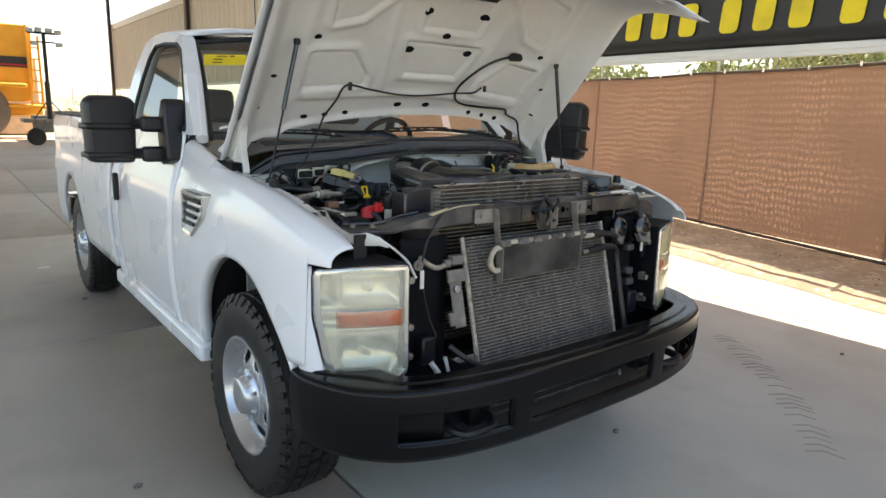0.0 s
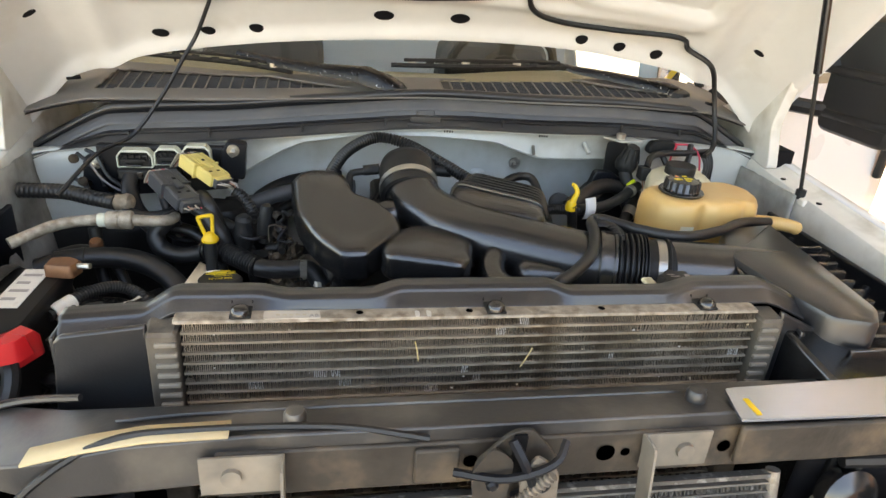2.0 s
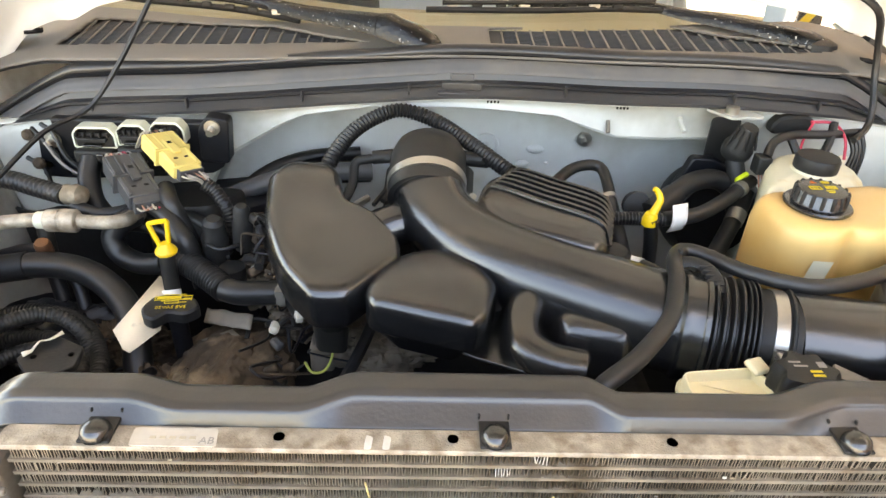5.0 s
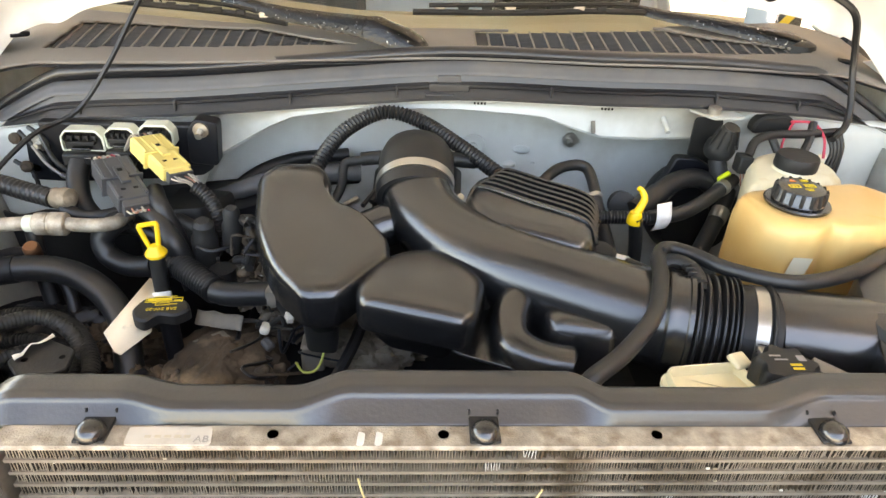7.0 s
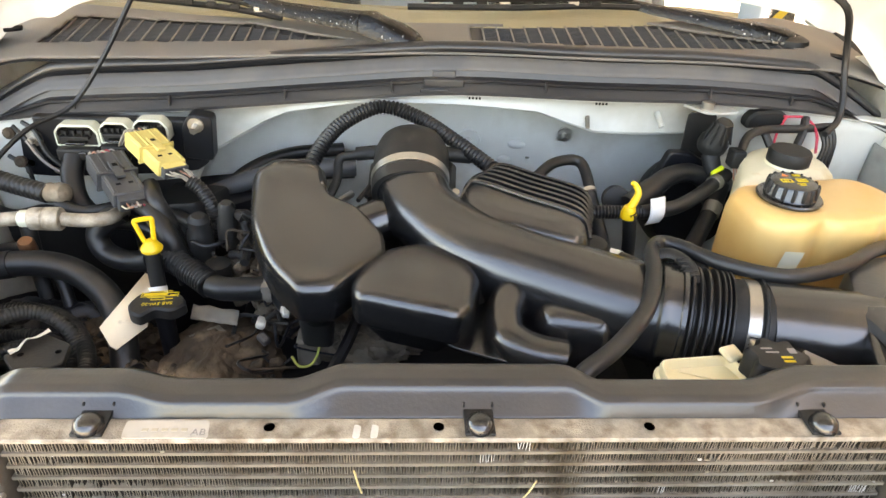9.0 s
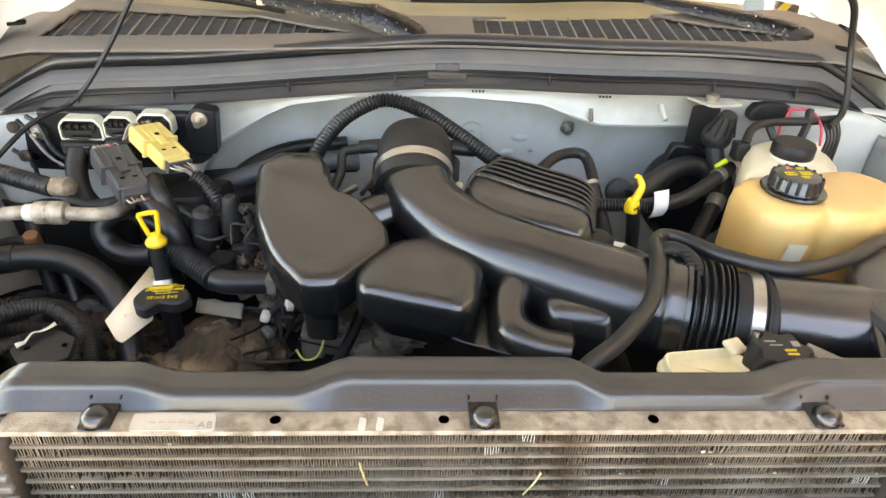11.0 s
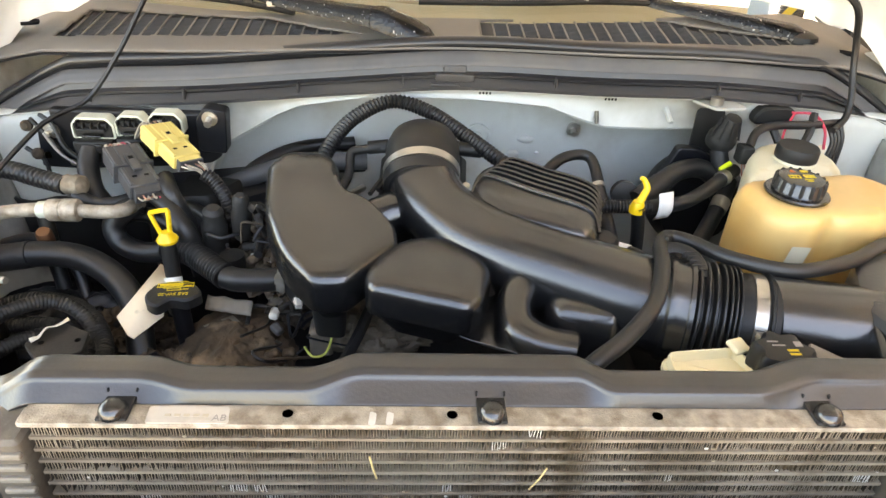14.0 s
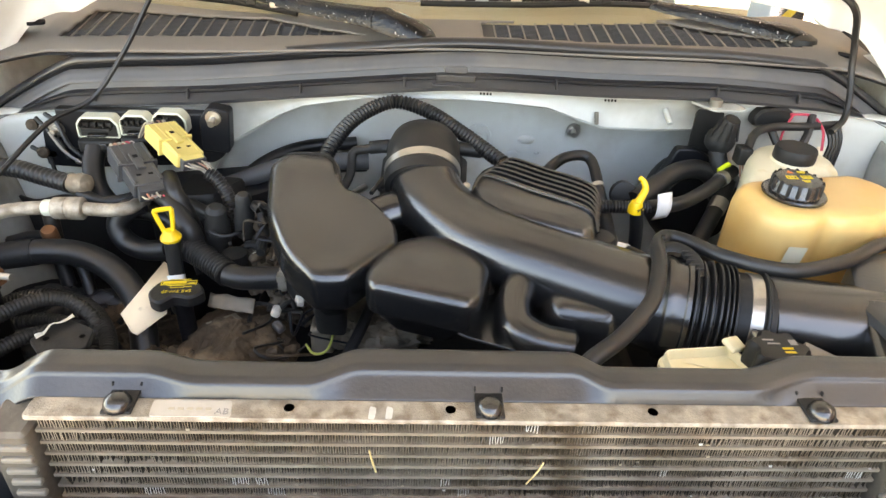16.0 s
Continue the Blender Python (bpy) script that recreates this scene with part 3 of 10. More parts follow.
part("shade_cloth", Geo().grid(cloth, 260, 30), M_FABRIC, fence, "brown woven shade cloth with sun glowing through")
part("hem", Geo().tube([cloth(k / 60, 1.0) for k in range(61)], 0.018, 5, 2), M_HEM, fence)
for k in range(26):
    s = -7 + k * 0.62
    p = Vector(cloth((s + 12) / 34, 1.0))
    boxpart("clip", p + Vector((-0.03, 0, 0.01)), (0.02, 0.02, 0.05), M_WBEAM, fence, bevel=0)
for s in (-8.0, -5.4, -2.7, -0.1, 2.5, 5.1, 7.7, 10.3):
    x, y, _ = fence_at(s, 0, 0.06)
    part("post", Geo().lathe([(0.02, 0.0), (0.02, 2.62), (0.0, 2.64)], Matrix.Translation((x, y, 0)), 10), M_GALV, fence)
g = Geo()
step = 0.075
for k in range(150):
    s = -4 + k * step
    for sg in (-1, 1):
        a, b = fence_at(s, FENCE_TOP - 0.05, 0.05), fence_at(s + sg * 0.42, FENCE_TOP + 0.37, 0.05)
        g.tube([a, b], 0.0028, 4, 1, smooth=False)
part("chain_link", g, M_GALV, fence)
part("top_rail", Geo().tube([fence_at(-9, 2.55, 0.06), fence_at(11, 2.55, 0.06)], 0.021, 8, 1, smooth=False), M_GALV, fence)
part("bottom_pipe", Geo().tube([fence_at(-9, 0.09, -0.02), fence_at(-1, 0.07, -0.05), fence_at(4, 0.10, -0.02), fence_at(10, 0.08, -0.03)], 0.02, 6, 4), M_HEM, fence)
boxpart("base_block", fence_at(-0.62, 0.06, -0.12), (0.14, 0.16, 0.14), M_BRACKET, fence, bevel=0.02)

# canopy: roof sheet on steel posts, corrugated skirt down to head height on the fence side
canopy = tagged(new("canopy"), "steel canopy roof with brown posts and a beige corrugated skirt", "canopy", kind="structure")
SKX, EZ, RZ = 4.5, 4.75, 6.4
# roof is out of view; overhang and front edge set for the truck's light
part("roof_sheet", Geo().box((-1.95, 12.6, RZ + 0.05), (15.9, 32.4, 0.08)), M_ROOF, canopy)


def corr(u, v):
    y = -6.8 + 35.7 * u
    ph = (y / 0.36) % 1.0
    d = 0.07 if ph < 0.30 else (0.0 if 0.42 < ph < 0.88 else 0.035)
    return (SKX + 0.06 - d, y, 2.15 + (EZ - 2.15) * v)


# skirt runs on behind the banner to close off a stray sun strip
part("skirt", Geo().grid(corr, 1190, 1), M_CORR, canopy, "beige corrugated steel skirt panel", angle=20)
part("skirt_trim", Geo().box((SKX + 0.04, 11.0, 2.13), (0.10, 35.9, 0.07)), M_WBEAM, canopy)
part("eave_trim", Geo().box((SKX + 0.02, 11.0, 4.62), (0.16, 35.9, 0.22)), M_CORR, canopy)
for y in (28.6, 18.1, 7.6, -2.9):
    g = Geo().box((SKX - 0.09, y, RZ / 2), (0.02, 0.20, RZ)).box((SKX - 0.18, y, RZ / 2), (0.02, 0.20, RZ)).box((SKX - 0.135, y, RZ / 2), (0.08, 0.012, RZ))
    part("post", g, M_POST, canopy)
    part("rafter", Geo().box((-2.6, y, RZ - 0.12), (14.2, 0.16, 0.22)), M_POST, canopy)
for x in (-9.4, -5.5, -1.5):
    part("purlin", Geo().box((x, 12.8, RZ + 0.0 - 0.03), (0.12, 31.8, 0.1)), M_POST, canopy)
for y in (28.6, 18.1, 7.6, -2.9):
    part("post", Geo().box((-9.6, y, RZ / 2), (0.2, 0.2, RZ)), M_POST, canopy)

banner = thing("banner", "black vinyl banner with large yellow characters above the fence", "banner")
part("sheet", Geo().grid(lambda u, v: (SKX - 0.02 + 0.012 * noise.noise((u * 22, v * 3, 7)), -6.5 + 10.2 * u, 2.20 + 1.3 * v), 60, 8), M_BANNER, banner, solid=0.004)
part("frame_rail", Geo().box((SKX - 0.01, -1.4, 2.165), (0.05, 10.3, 0.055)), M_WBEAM, banner, "white painted steel rail", bevel=0.004)
for k in range(10):
    y = 2.40 - k * 0.335 - (0.12 if k > 2 else 0) - (0.1 if k > 5 else 0)
    g = Geo()
    o = round_poly([(-0.105, -0.16), (0.085, -0.16), (0.110, 0.16), (-0.080, 0.16)], 0.06, 4)
    m = Matrix.Translation((SKX - 0.044, y, 2.50)) @ Matrix(((0, 0, -1, 0), (-1, 0, 0, 0), (0, 1, 0, 0), (0, 0, 0, 1)))
    g.prism(o, [(-0.003, 0), (0.003, 0)], m)
    part("bar", g, M_BANYEL, banner)


# ---- far yard beyond the canopy ----
def wheel_big(cx, cy, r, w, parent):
    m = Matrix.Translation((cx, cy, r)) @ Euler((radians(90), 0, 0)).to_matrix().to_4x4()
    ob = part("wheel", Geo().lathe([(r * 0.62, -w / 2), (r * 0.9, -w / 2), (r, -w * 0.36), (r, w * 0.36), (r * 0.9, w / 2), (r * 0.62, w / 2)], m, 36), M_EARTHTYRE, parent, "dusty earthmover tyre")
    part("hub", Geo().lathe([(r * 0.63, -w * 0.40), (r * 0.55, -w * 0.45), (r * 0.42, -w * 0.30), (r * 0.2, -w * 0.34), (r * 0.18, -w * 0.42), (0.0, -w * 0.42), (0.0, w * 0.40), (r * 0.63, w * 0.40)], m, 24), M_HUB, ob)


machine = thing("haul_truck", "large yellow earthmoving haul truck with a dark stripe", "truck", at=(-1, 31, 0))
g = Geo()
o = round_poly([(-7.5, 1.5), (1.55, 1.5), (1.7, 2.1), (1.75, 4.6), (-7.5, 4.6)], 0.2, 3)
g.prism(o, [(-1.1, 0), (1.1, 0)], Matrix.Translation((0, 31.6, 0)) @ Euler((radians(90), 0, 0)).to_matrix().to_4x4())
part("tank_body", g, M_MACHINE, machine, bevel=0.04)
boxpart("stripe", (-2.9, 30.47, 3.1), (8.9, 0.03, 0.42), M_MACHDK, machine, bevel=0.0)
boxpart("thin_stripe", (-2.9, 30.455, 2.98), (8.9, 0.03, 0.05), M_RED, machine, bevel=0.0)
boxpart("fender", (-0.4, 31.0, 2.15), (3.6, 1.9, 0.18), M_MACHINE, machine, bevel=0.05)
boxpart("frame", (-2.5, 31.7, 1.15), (9.0, 1.2, 0.5), M_MACHINE, machine, bevel=0.04)
boxpart("ladder_rail", (1.55, 30.4, 2.9), (0.09, 0.09, 3.4), M_MACHINE, machine, bevel=0.01)
boxpart("ladder_rail", (1.95, 30.4, 2.7), (0.09, 0.09, 3.0), M_MACHINE, machine, bevel=0.01)
for k in range(6):
    boxpart("rung", (1.75, 30.4, 1.45 + k * 0.45), (0.4, 0.06, 0.06), M_MACHINE, machine, bevel=0.01)
boxpart("step_platform", (1.5, 30.6, 1.3), (1.6, 0.6, 0.12), M_MACHINE, machine, bevel=0.02)
boxpart("hopper", (-2.6, 31.6, 4.9), (5.5, 1.8, 0.8), M_MACHINE, machine, bevel=0.1)
wheel_big(-0.35, 30.7, 1.12, 0.75, machine)
wheel_big(-2.85, 30.7, 1.12, 0.75, machine)
wheel_big(-6.2, 30.7, 1.12, 0.75, machine)

light_tower = thing("light_tower", "grey mobile light tower on a small trailer", "light tower", at=(1.5, 25, 0))
part("mast", Geo().tube([(1.5, 25, 0.5), (1.52, 25, 3.85)], 0.06, 8, 1, smooth=False).tube([(1.5, 25, 0.5), (1.5, 25, 2.2)], 0.085, 8, 1, smooth=False), M_MATTE, light_tower)
part("crossarm", Geo().box((1.52, 25, 3.85), (0.95, 0.08, 0.07)).box((1.52, 25, 3.55), (0.7, 0.08, 0.05)), M_MATTE, light_tower, bevel=0.01)
for dx, dz in ((-0.42, 3.92), (-0.15, 3.95), (0.16, 3.95), (0.44, 3.90), (-0.3, 3.5), (0.45, 3.48)):
    boxpart("flood_lamp", (1.52 + dx, 24.93, dz), (0.22, 0.16, 0.15), M_GALV, light_tower, bevel=0.03)
part("trailer_bed", Geo().box((1.6, 25.2, 0.85), (1.9, 1.1, 0.12)).box((1.6, 25.2, 0.62), (1.2, 0.8, 0.36)), M_BRACKET, light_tower, bevel=0.02)
for x in (1.0, 2.1):
    part("wheel", Geo().lathe([(0.12, -0.09), (0.28, -0.09), (0.30, -0.05), (0.30, 0.05), (0.28, 0.09), (0.12, 0.09)], Matrix.Translation((x, 24.7, 0.30)) @ Euler((radians(90), 0, 0)).to_matrix().to_4x4(), 20), M_TIRE, light_tower)
part("stay", Geo().tube([(1.0, 25, 0.9), (1.5, 25, 1.6)], 0.02, 6, 1, smooth=False).tube([(2.1, 25, 0.9), (1.5, 25, 1.6)], 0.02, 6, 1, smooth=False), M_MATTE, light_tower)
flatbed = thing("flatbed_trailer", "rusty low flatbed trailer parked in the sun", "trailer", at=(3.5, 29, 0))
part("deck", Geo().box((3.9, 29, 0.9), (5.0, 1.9, 0.14)), M_BRACKET, flatbed, bevel=0.02)
part("load", Geo().box((3.2, 29.1, 1.08), (2.6, 1.2, 0.2)), M_CONT, flatbed, "tan timber load", bevel=0.03)
for x in (2.4, 3.2, 5.6):
    part("wheel", Geo().lathe([(0.15, -0.1), (0.36, -0.1), (0.38, -0.05), (0.38, 0.05), (0.36, 0.1), (0.15, 0.1)], Matrix.Translation((x, 28.1, 0.38)) @ Euler((radians(90), 0, 0)).to_matrix().to_4x4(), 20), M_TIRE, flatbed)
container = thing("container", "tan steel shipping container in the yard", "container", at=(1.2, 34, 0))
boxpart("box", (1.15, 35.5, 1.75), (2.2, 2.6, 3.5), M_CONT, container, bevel=0.03)
for k in range(5):
    x, y = 3.1 + k * 1.7, 40 + k * 2
    tagged(part("fence_pole", Geo().tube([(x, y, 0), (x + 0.02, y, 2.9 - 0.2 * (k % 2))], 0.04, 6, 1, smooth=False), M_GALV), "thin grey steel pole at the yard edge", "pole", "yard poles")


def bush(name, c, size, count, material, label):
    """A clump of many small leaves with an uneven outline, on a few stems."""
    g = Geo()
    for k in range(count):
        d = Vector((random.gauss(0, 1), random.gauss(0, 1), random.gauss(0, 1))).normalized() * random.uniform(0.55, 1.0) ** 0.5
        lump = 0.75 + 0.35 * noise.noise(d * 2.3 + Vector(c))
        p = Vector((d.x * size[0] * lump, d.y * size[1] * lump, abs(d.z) * size[2] * lump)) + Vector(c)
        m = Matrix.Translation(p) @ Euler((random.uniform(0, 6.3), random.uniform(0, 6.3), random.uniform(0, 6.3))).to_matrix().to_4x4()
        a = random.uniform(0.04, 0.09) * max(1, size[2] / 1.6)
        g.add([(-a, 0, 0), (0, -a * 0.4, 0), (a, 0, 0), (0, a * 0.4, a * 0.2)], [(0, 1, 2, 3)], m)
    t = thing(name, label, "bush", "roadside bushes", at=(c[0], c[1], 0))
    part("crown", g, material, t)
    s = Geo()
    for k in range(5):
        a = k * 1.257
        s.tube([(c[0], c[1], 0), (c[0] + math.cos(a) * size[0] * 0.5, c[1] + math.sin(a) * size[1] * 0.5, c[2] + size[2] * 0.6)], lambda u: 0.04 * (1 - 0.7 * u), 5, 3)
    part("stems", s, M_BARK, t)


for k in range(7):
    p = Vector(fence_at(-4 + k * 3.2, 0, 6.6 + 0.6 * math.sin(k * 2.1)))
    bush("bush", (p.x, p.y, 0.6), (2.3, 2.6, 3.6 + 0.5 * math.sin(k)), 5200, M_LEAF, "sunlit yellow-green bush behind the fence")
for k in range(6):
    bush("bush", (3.5 + k * 3.4, 52 + 2 * math.sin(k * 3), 0.2), (2.8, 2.0, 2.0), 900, M_LEAF, "low green scrub beyond the yard")

# ---- the pickup truck: front axle on x = 0, y = 0, nose towards -y ----
truck = thing("pickup_truck", "white pickup truck with open hood, grille removed", "pickup truck")
WB = 3.48


def side_x(z, y):
    """Half width of the body side at height z."""
    x = smooth_interp([(0.40, 0.955), (0.55, 0.985), (0.72, 1.0), (0.95, 1.0), (1.10, 0.985), (1.20, 0.955), (1.30, 0.93), (1.40, 0.915)], z)
    if y < -0.30:
        x -= 0.075 * ((-0.30 - y) / 0.35) ** 2
    return x


FTOP = [(-0.68, 1.04), (-0.655, 1.07), (-0.60, 1.108), (-0.494, 1.146), (-0.376, 1.177), (-0.20, 1.208), (0.05, 1.232), (0.25, 1.252), (0.60, 1.318), (0.75, 1.345)]


def arch(y, yc, zc, r, low):
    d = abs(y - yc)
    return zc + math.sqrt(r * r - d * d) if d < r else low


def fender_pt(sg):
    def fn(u, v):
        y = -0.635 + (0.735 + 0.635) * u
        top = smooth_interp(FTOP, y)
        low = 0.43 if y > 0 else 0.70
        b = max(low, arch(y, -0.03, 0.48, 0.475, low)) if abs(y + 0.03) < 0.475 else low
        if y < -0.545:
            b = max(b, 1.035)
        elif y < -0.50:
            b = max(b, 0.70)
        k = v * 1.0
        if k < 0.8:
            z = b + (top - 0.045 - b) * (k / 0.8)
            x = side_x(z, y)
        else:
            a = (k - 0.8) / 0.2 * math.pi / 2
            z0 = top - 0.045
            x0 = side_x(z0, y)
            xr = 0.885 - (0.04 * ((-0.3 - y) / 0.35) ** 2 if y < -0.3 else 0)
            x = xr + (x0 - xr) * math.cos(a)
            z = z0 + 0.045 * math.sin(a)
        return (sg * x, y, z)
    return fn


def fender(sg, label):
    ob = part("fender", Geo().grid(fender_pt(sg), 110, 26), M_WHITE, truck, label, solid=0.006)
    # wheel-arch return lip
    pts = [(-0.03 + 0.475 * math.cos(a), 0.48 + 0.475 * math.sin(a)) for a in [math.pi * (0.0 + k / 24 * 0.90) for k in range(25)]]
    g = Geo()
    rings = []
    for y, z in pts:
        z = max(z, 0.45)
        x = side_x(z, y)
        rings.append([(sg * (x + 0.002), y, z), (sg * (x - 0.05), y, z)])
    g.loft(rings, False, False, closed=False)
    part("arch_lip", g, M_WHITE, ob, solid=0.004)
    # inner channel under the hood line, with holes and rubber bumper
    def ch(u, v):
        y = -0.385 + 0.985 * u
        top = smooth_interp(FTOP, y)
        taper = 0.04 * ((-0.3 - y) / 0.35) ** 2 if y < -0.3 else 0
        xo, xi = 0.885 - taper, 0.826
        prof = [(0, 0.0), (0.15, -0.008), (0.35, -0.012), (0.80, -0.013), (0.92, -0.03), (1.0, -0.13)]
        return (sg * (xo + (xi - xo) * min(v, 0.96) ** 1.0), y, top + interp(prof, v))
    part("apron_rail", Geo().grid(ch, 60, 16), M_APRON, ob, "dusty pale inner fender rail", solid=0.004)
    for y in (-0.30, 0.02, 0.15):
        z = smooth_interp(FTOP, y) - 0.031
        part("plug", Geo().lathe([(0.0, 0.004), (0.006, 0.004), (0.007, 0.0)], Matrix.Translation((sg * 0.846, y, z + 0.018)), 10), M_BAYBLACK, ob)
    return ob


f1 = fender(-1, "white front fender, dusty inner rail")
f2 = fender(1, "white front fender, dusty inner rail")
for sg, y in ((-1, -0.06), (1, -0.285)):
    z = smooth_interp(FTOP, y) - 0.03
    part("rubber_bumper", Geo().lathe([(0.0, 0.035), (0.016, 0.033), (0.02, 0.0), (0.026, 0.0)], Matrix.Translation((sg * 0.850, y, z + 0.016)), 14), M_MATTE, f1 if sg < 0 else f2)

# side vent on the fender
for sg in (-1, 1):
    o = [(0.545, 1.150), (0.26, 1.155), (0.285, 1.055), (0.44, 0.955), (0.56, 0.965)]
    o = round_poly(o, 0.018, 3)
    m = Matrix(((0, 0, sg, 0), (1, 0, 0, 0), (0, 1, 0, 0), (0, 0, 0, 1)))
    v = part("side_vent", Geo().prism(o, [(0.97, 0), (1.006, 0), (1.012, 0.006), (1.008, 0.018), (0.985, 0.022)], m), M_CHROME, truck, "chrome-edged fender vent")
    for k in range(4):
        z = 1.115 - k * 0.034
        w = 0.20 - k * 0.02
        boxpart("slat", (sg * 1.006, 0.405 + k * 0.022, z), (0.012, w, 0.014), M_MATTE, v, bevel=0.002)
    # trim badge
    boxpart("badge", (sg * 1.008, 0.40, 1.138), (0.008, 0.22, 0.012), M_CHROME, v, bevel=0.002)

# inner wheel house; bay sides near-black, shade of the side pits put into the colour
for sg in (-1, 1):
    g = Geo()
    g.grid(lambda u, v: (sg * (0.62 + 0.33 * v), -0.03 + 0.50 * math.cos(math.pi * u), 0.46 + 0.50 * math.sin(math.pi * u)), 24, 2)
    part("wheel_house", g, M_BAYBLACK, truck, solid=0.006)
    boxpart("inner_apron", (sg * 0.812, -0.13, 0.99), (0.012, 0.50, 0.34), M_DARK, truck)
    for k in range(6):
        boxpart("apron_rib", (sg * 0.803, -0.36 + 0.075 * k, 1.06), (0.012, 0.012, 0.16), M_DARK, truck)

# rocker, door, cab side
DOOR_SWING = Matrix.Translation((0.97, 0.75, 0)) @ Matrix.Rotation(radians(-72), 4, "Z") @ Matrix.Translation((-0.97, -0.75, 0))
for sg in (-1, 1):
    def door_pt(u, v, sg=sg):
        y = 0.746 + 1.112 * u
        z = 0.475 + (1.385 - 0.475) * v
        return (sg * (side_x(z, y) - 0.001), y, z)
    d = part("door", Geo().grid(door_pt, 12, 24), M_WHITE, truck, "white cab door", solid=0.008)
    boxpart("door_handle", (sg * 1.022, 1.78, 1.03), (0.03, 0.035, 0.16), M_MATTE, d, "black door handle", bevel=0.01)
    boxpart("belt_seal", (sg * 0.925, 1.25, 1.392), (0.02, 1.05, 0.02), M_MATTE, d)
    def quarter(u, v, sg=sg):
        y = 1.868 + 0.15 * u
        z = 0.47 + (1.385 - 0.47) * v
        return (sg * side_x(z, y), y, z)
    part("cab_corner", Geo().grid(quarter, 4, 24), M_WHITE, truck, solid=0.008)
    boxpart("rocker", (sg * 0.95, 1.25, 0.44), (0.10, 1.65, 0.09), M_WHITE, truck, bevel=0.02)
    # upper cab side with window opening
    outer = [(0.60, 1.37), (0.72, 1.49), (0.86, 1.62), (1.00, 1.745), (1.13, 1.832), (1.35, 1.866), (1.70, 1.872), (1.84, 1.84), (1.90, 1.72), (1.94, 1.55), (1.97, 1.37)]
    inner = [(0.73, 1.40), (0.80, 1.495), (0.92, 1.617), (1.07, 1.755), (1.17, 1.793), (1.42, 1.812), (1.60, 1.808), (1.66, 1.755), (1.70, 1.63), (1.73, 1.48), (1.73, 1.40)]
    outer, inner = round_poly(outer, 0.03, 3), round_poly(inner, 0.018, 3)
    def px(y, z, k=0.0):
        return (sg * (0.925 - 0.33 * max(0, z - 1.37) ** 1.25 - k), y, z)
    g = Geo()
    if sg < 0:
        rings = [[px(*p) for p in outer], [px(*p) for p in inner], [px(*p, 0.045) for p in inner], [px(*p, 0.06) for p in outer]]
        part("cab_side", Geo().loft(rings + [rings[0]], False, False), M_WHITE, truck)
    else:
        # the passenger door stands wide open: pillar frame on the cab, window frame on the door
        edge = inset_poly(inner, -0.034)
        rings = [[px(*p) for p in outer], [px(*p) for p in edge], [px(*p, 0.045) for p in edge], [px(*p, 0.06) for p in outer]]
        part("cab_side", Geo().loft(rings + [rings[0]], False, False), M_WHITE, truck)
        rings = [[px(*p, -0.004) for p in edge], [px(*p, -0.004) for p in inner], [px(*p, 0.035) for p in inner], [px(*p, 0.035) for p in edge]]
        part("window_frame", Geo().loft(rings + [rings[0]], False, False), M_WHITE, d)
        boxpart("inner_trim", (0.905, 1.30, 0.93), (0.05, 1.04, 0.86), M_TANIN, d, "tan inner door trim", bevel=0.02)
        door_right = d
    part("window_seal", Geo().tube([px(*p, 0.006) for p in inner + inner[:1]], 0.011, 6, 1, smooth=False), M_MATTE, truck if sg < 0 else d)
    part("side_glass", Geo().add([px(*p, 0.022) for p in inner], [tuple(range(len(inner)))]), M_GLASS, truck if sg < 0 else d)

# windshield, roof, back of the cab


def ws_pt(u, v):
    x = (2 * u - 1)
    xb, xt = 0.885 * x, 0.745 * x
    yb = 0.430 + 0.185 * abs(x) ** 1.8
    yt = 1.13 + 0.05 * abs(x) ** 2.2
    zb = 1.366 - 0.014 * abs(x) ** 2
    zt = 1.872 - 0.06 * abs(x) ** 2
    s = v
    bow = 0.02 * math.sin(math.pi * v)
    return (xb + (xt - xb) * s, yb + (yt - yb) * s - bow, zb + (zt - zb) * s + bow)


glass = part("windshield", Geo().grid(ws_pt, 24, 12), M_GLASS, truck, "tinted windshield glass")
glass.visible_shadow = False
part("windshield_frame", Geo().tube([ws_pt(0, k / 12) for k in range(13)], 0.028, 8, 1, smooth=False), M_WHITE, truck)
part("windshield_frame", Geo().tube([ws_pt(1, k / 12) for k in range(13)], 0.028, 8, 1, smooth=False), M_WHITE, truck)
edge = [ws_pt(0.018, k / 12) for k in range(13)] + [ws_pt(0.018 + 0.964 * k / 12, 0.985) for k in range(13)] + [ws_pt(0.982, 1 - k / 12) for k in range(13)]
part("windshield_seal", Geo().tube(edge, 0.012, 6, 1, smooth=False), M_MATTE, truck)


def roof_pt(u, v):
    x = 2 * u - 1
    y = 1.12 + 0.76 * v
    z = 1.925 - 0.055 * abs(x) ** 3 - 0.03 * (1 - v) ** 4 - 0.04 * v ** 6
    return (0.78 * x, y + 0.05 * abs(x) ** 2.2 * (1 - v) - 0.03 * abs(x) ** 6 * v, z)


part("roof", Geo().grid(roof_pt, 24, 16), M_WHITE, truck, solid=0.02)
part("header_liner", Geo().grid(lambda u, v: tuple(Vector(roof_pt(u, v)) - Vector((0, 0, 0.045))), 12, 8), M_TANIN, truck)
g = Geo()
oo = round_poly([(-0.92, 0.47), (0.92, 0.47), (0.92, 1.37), (0.76, 1.865), (-0.76, 1.865), (-0.92, 1.37)], 0.05, 3)
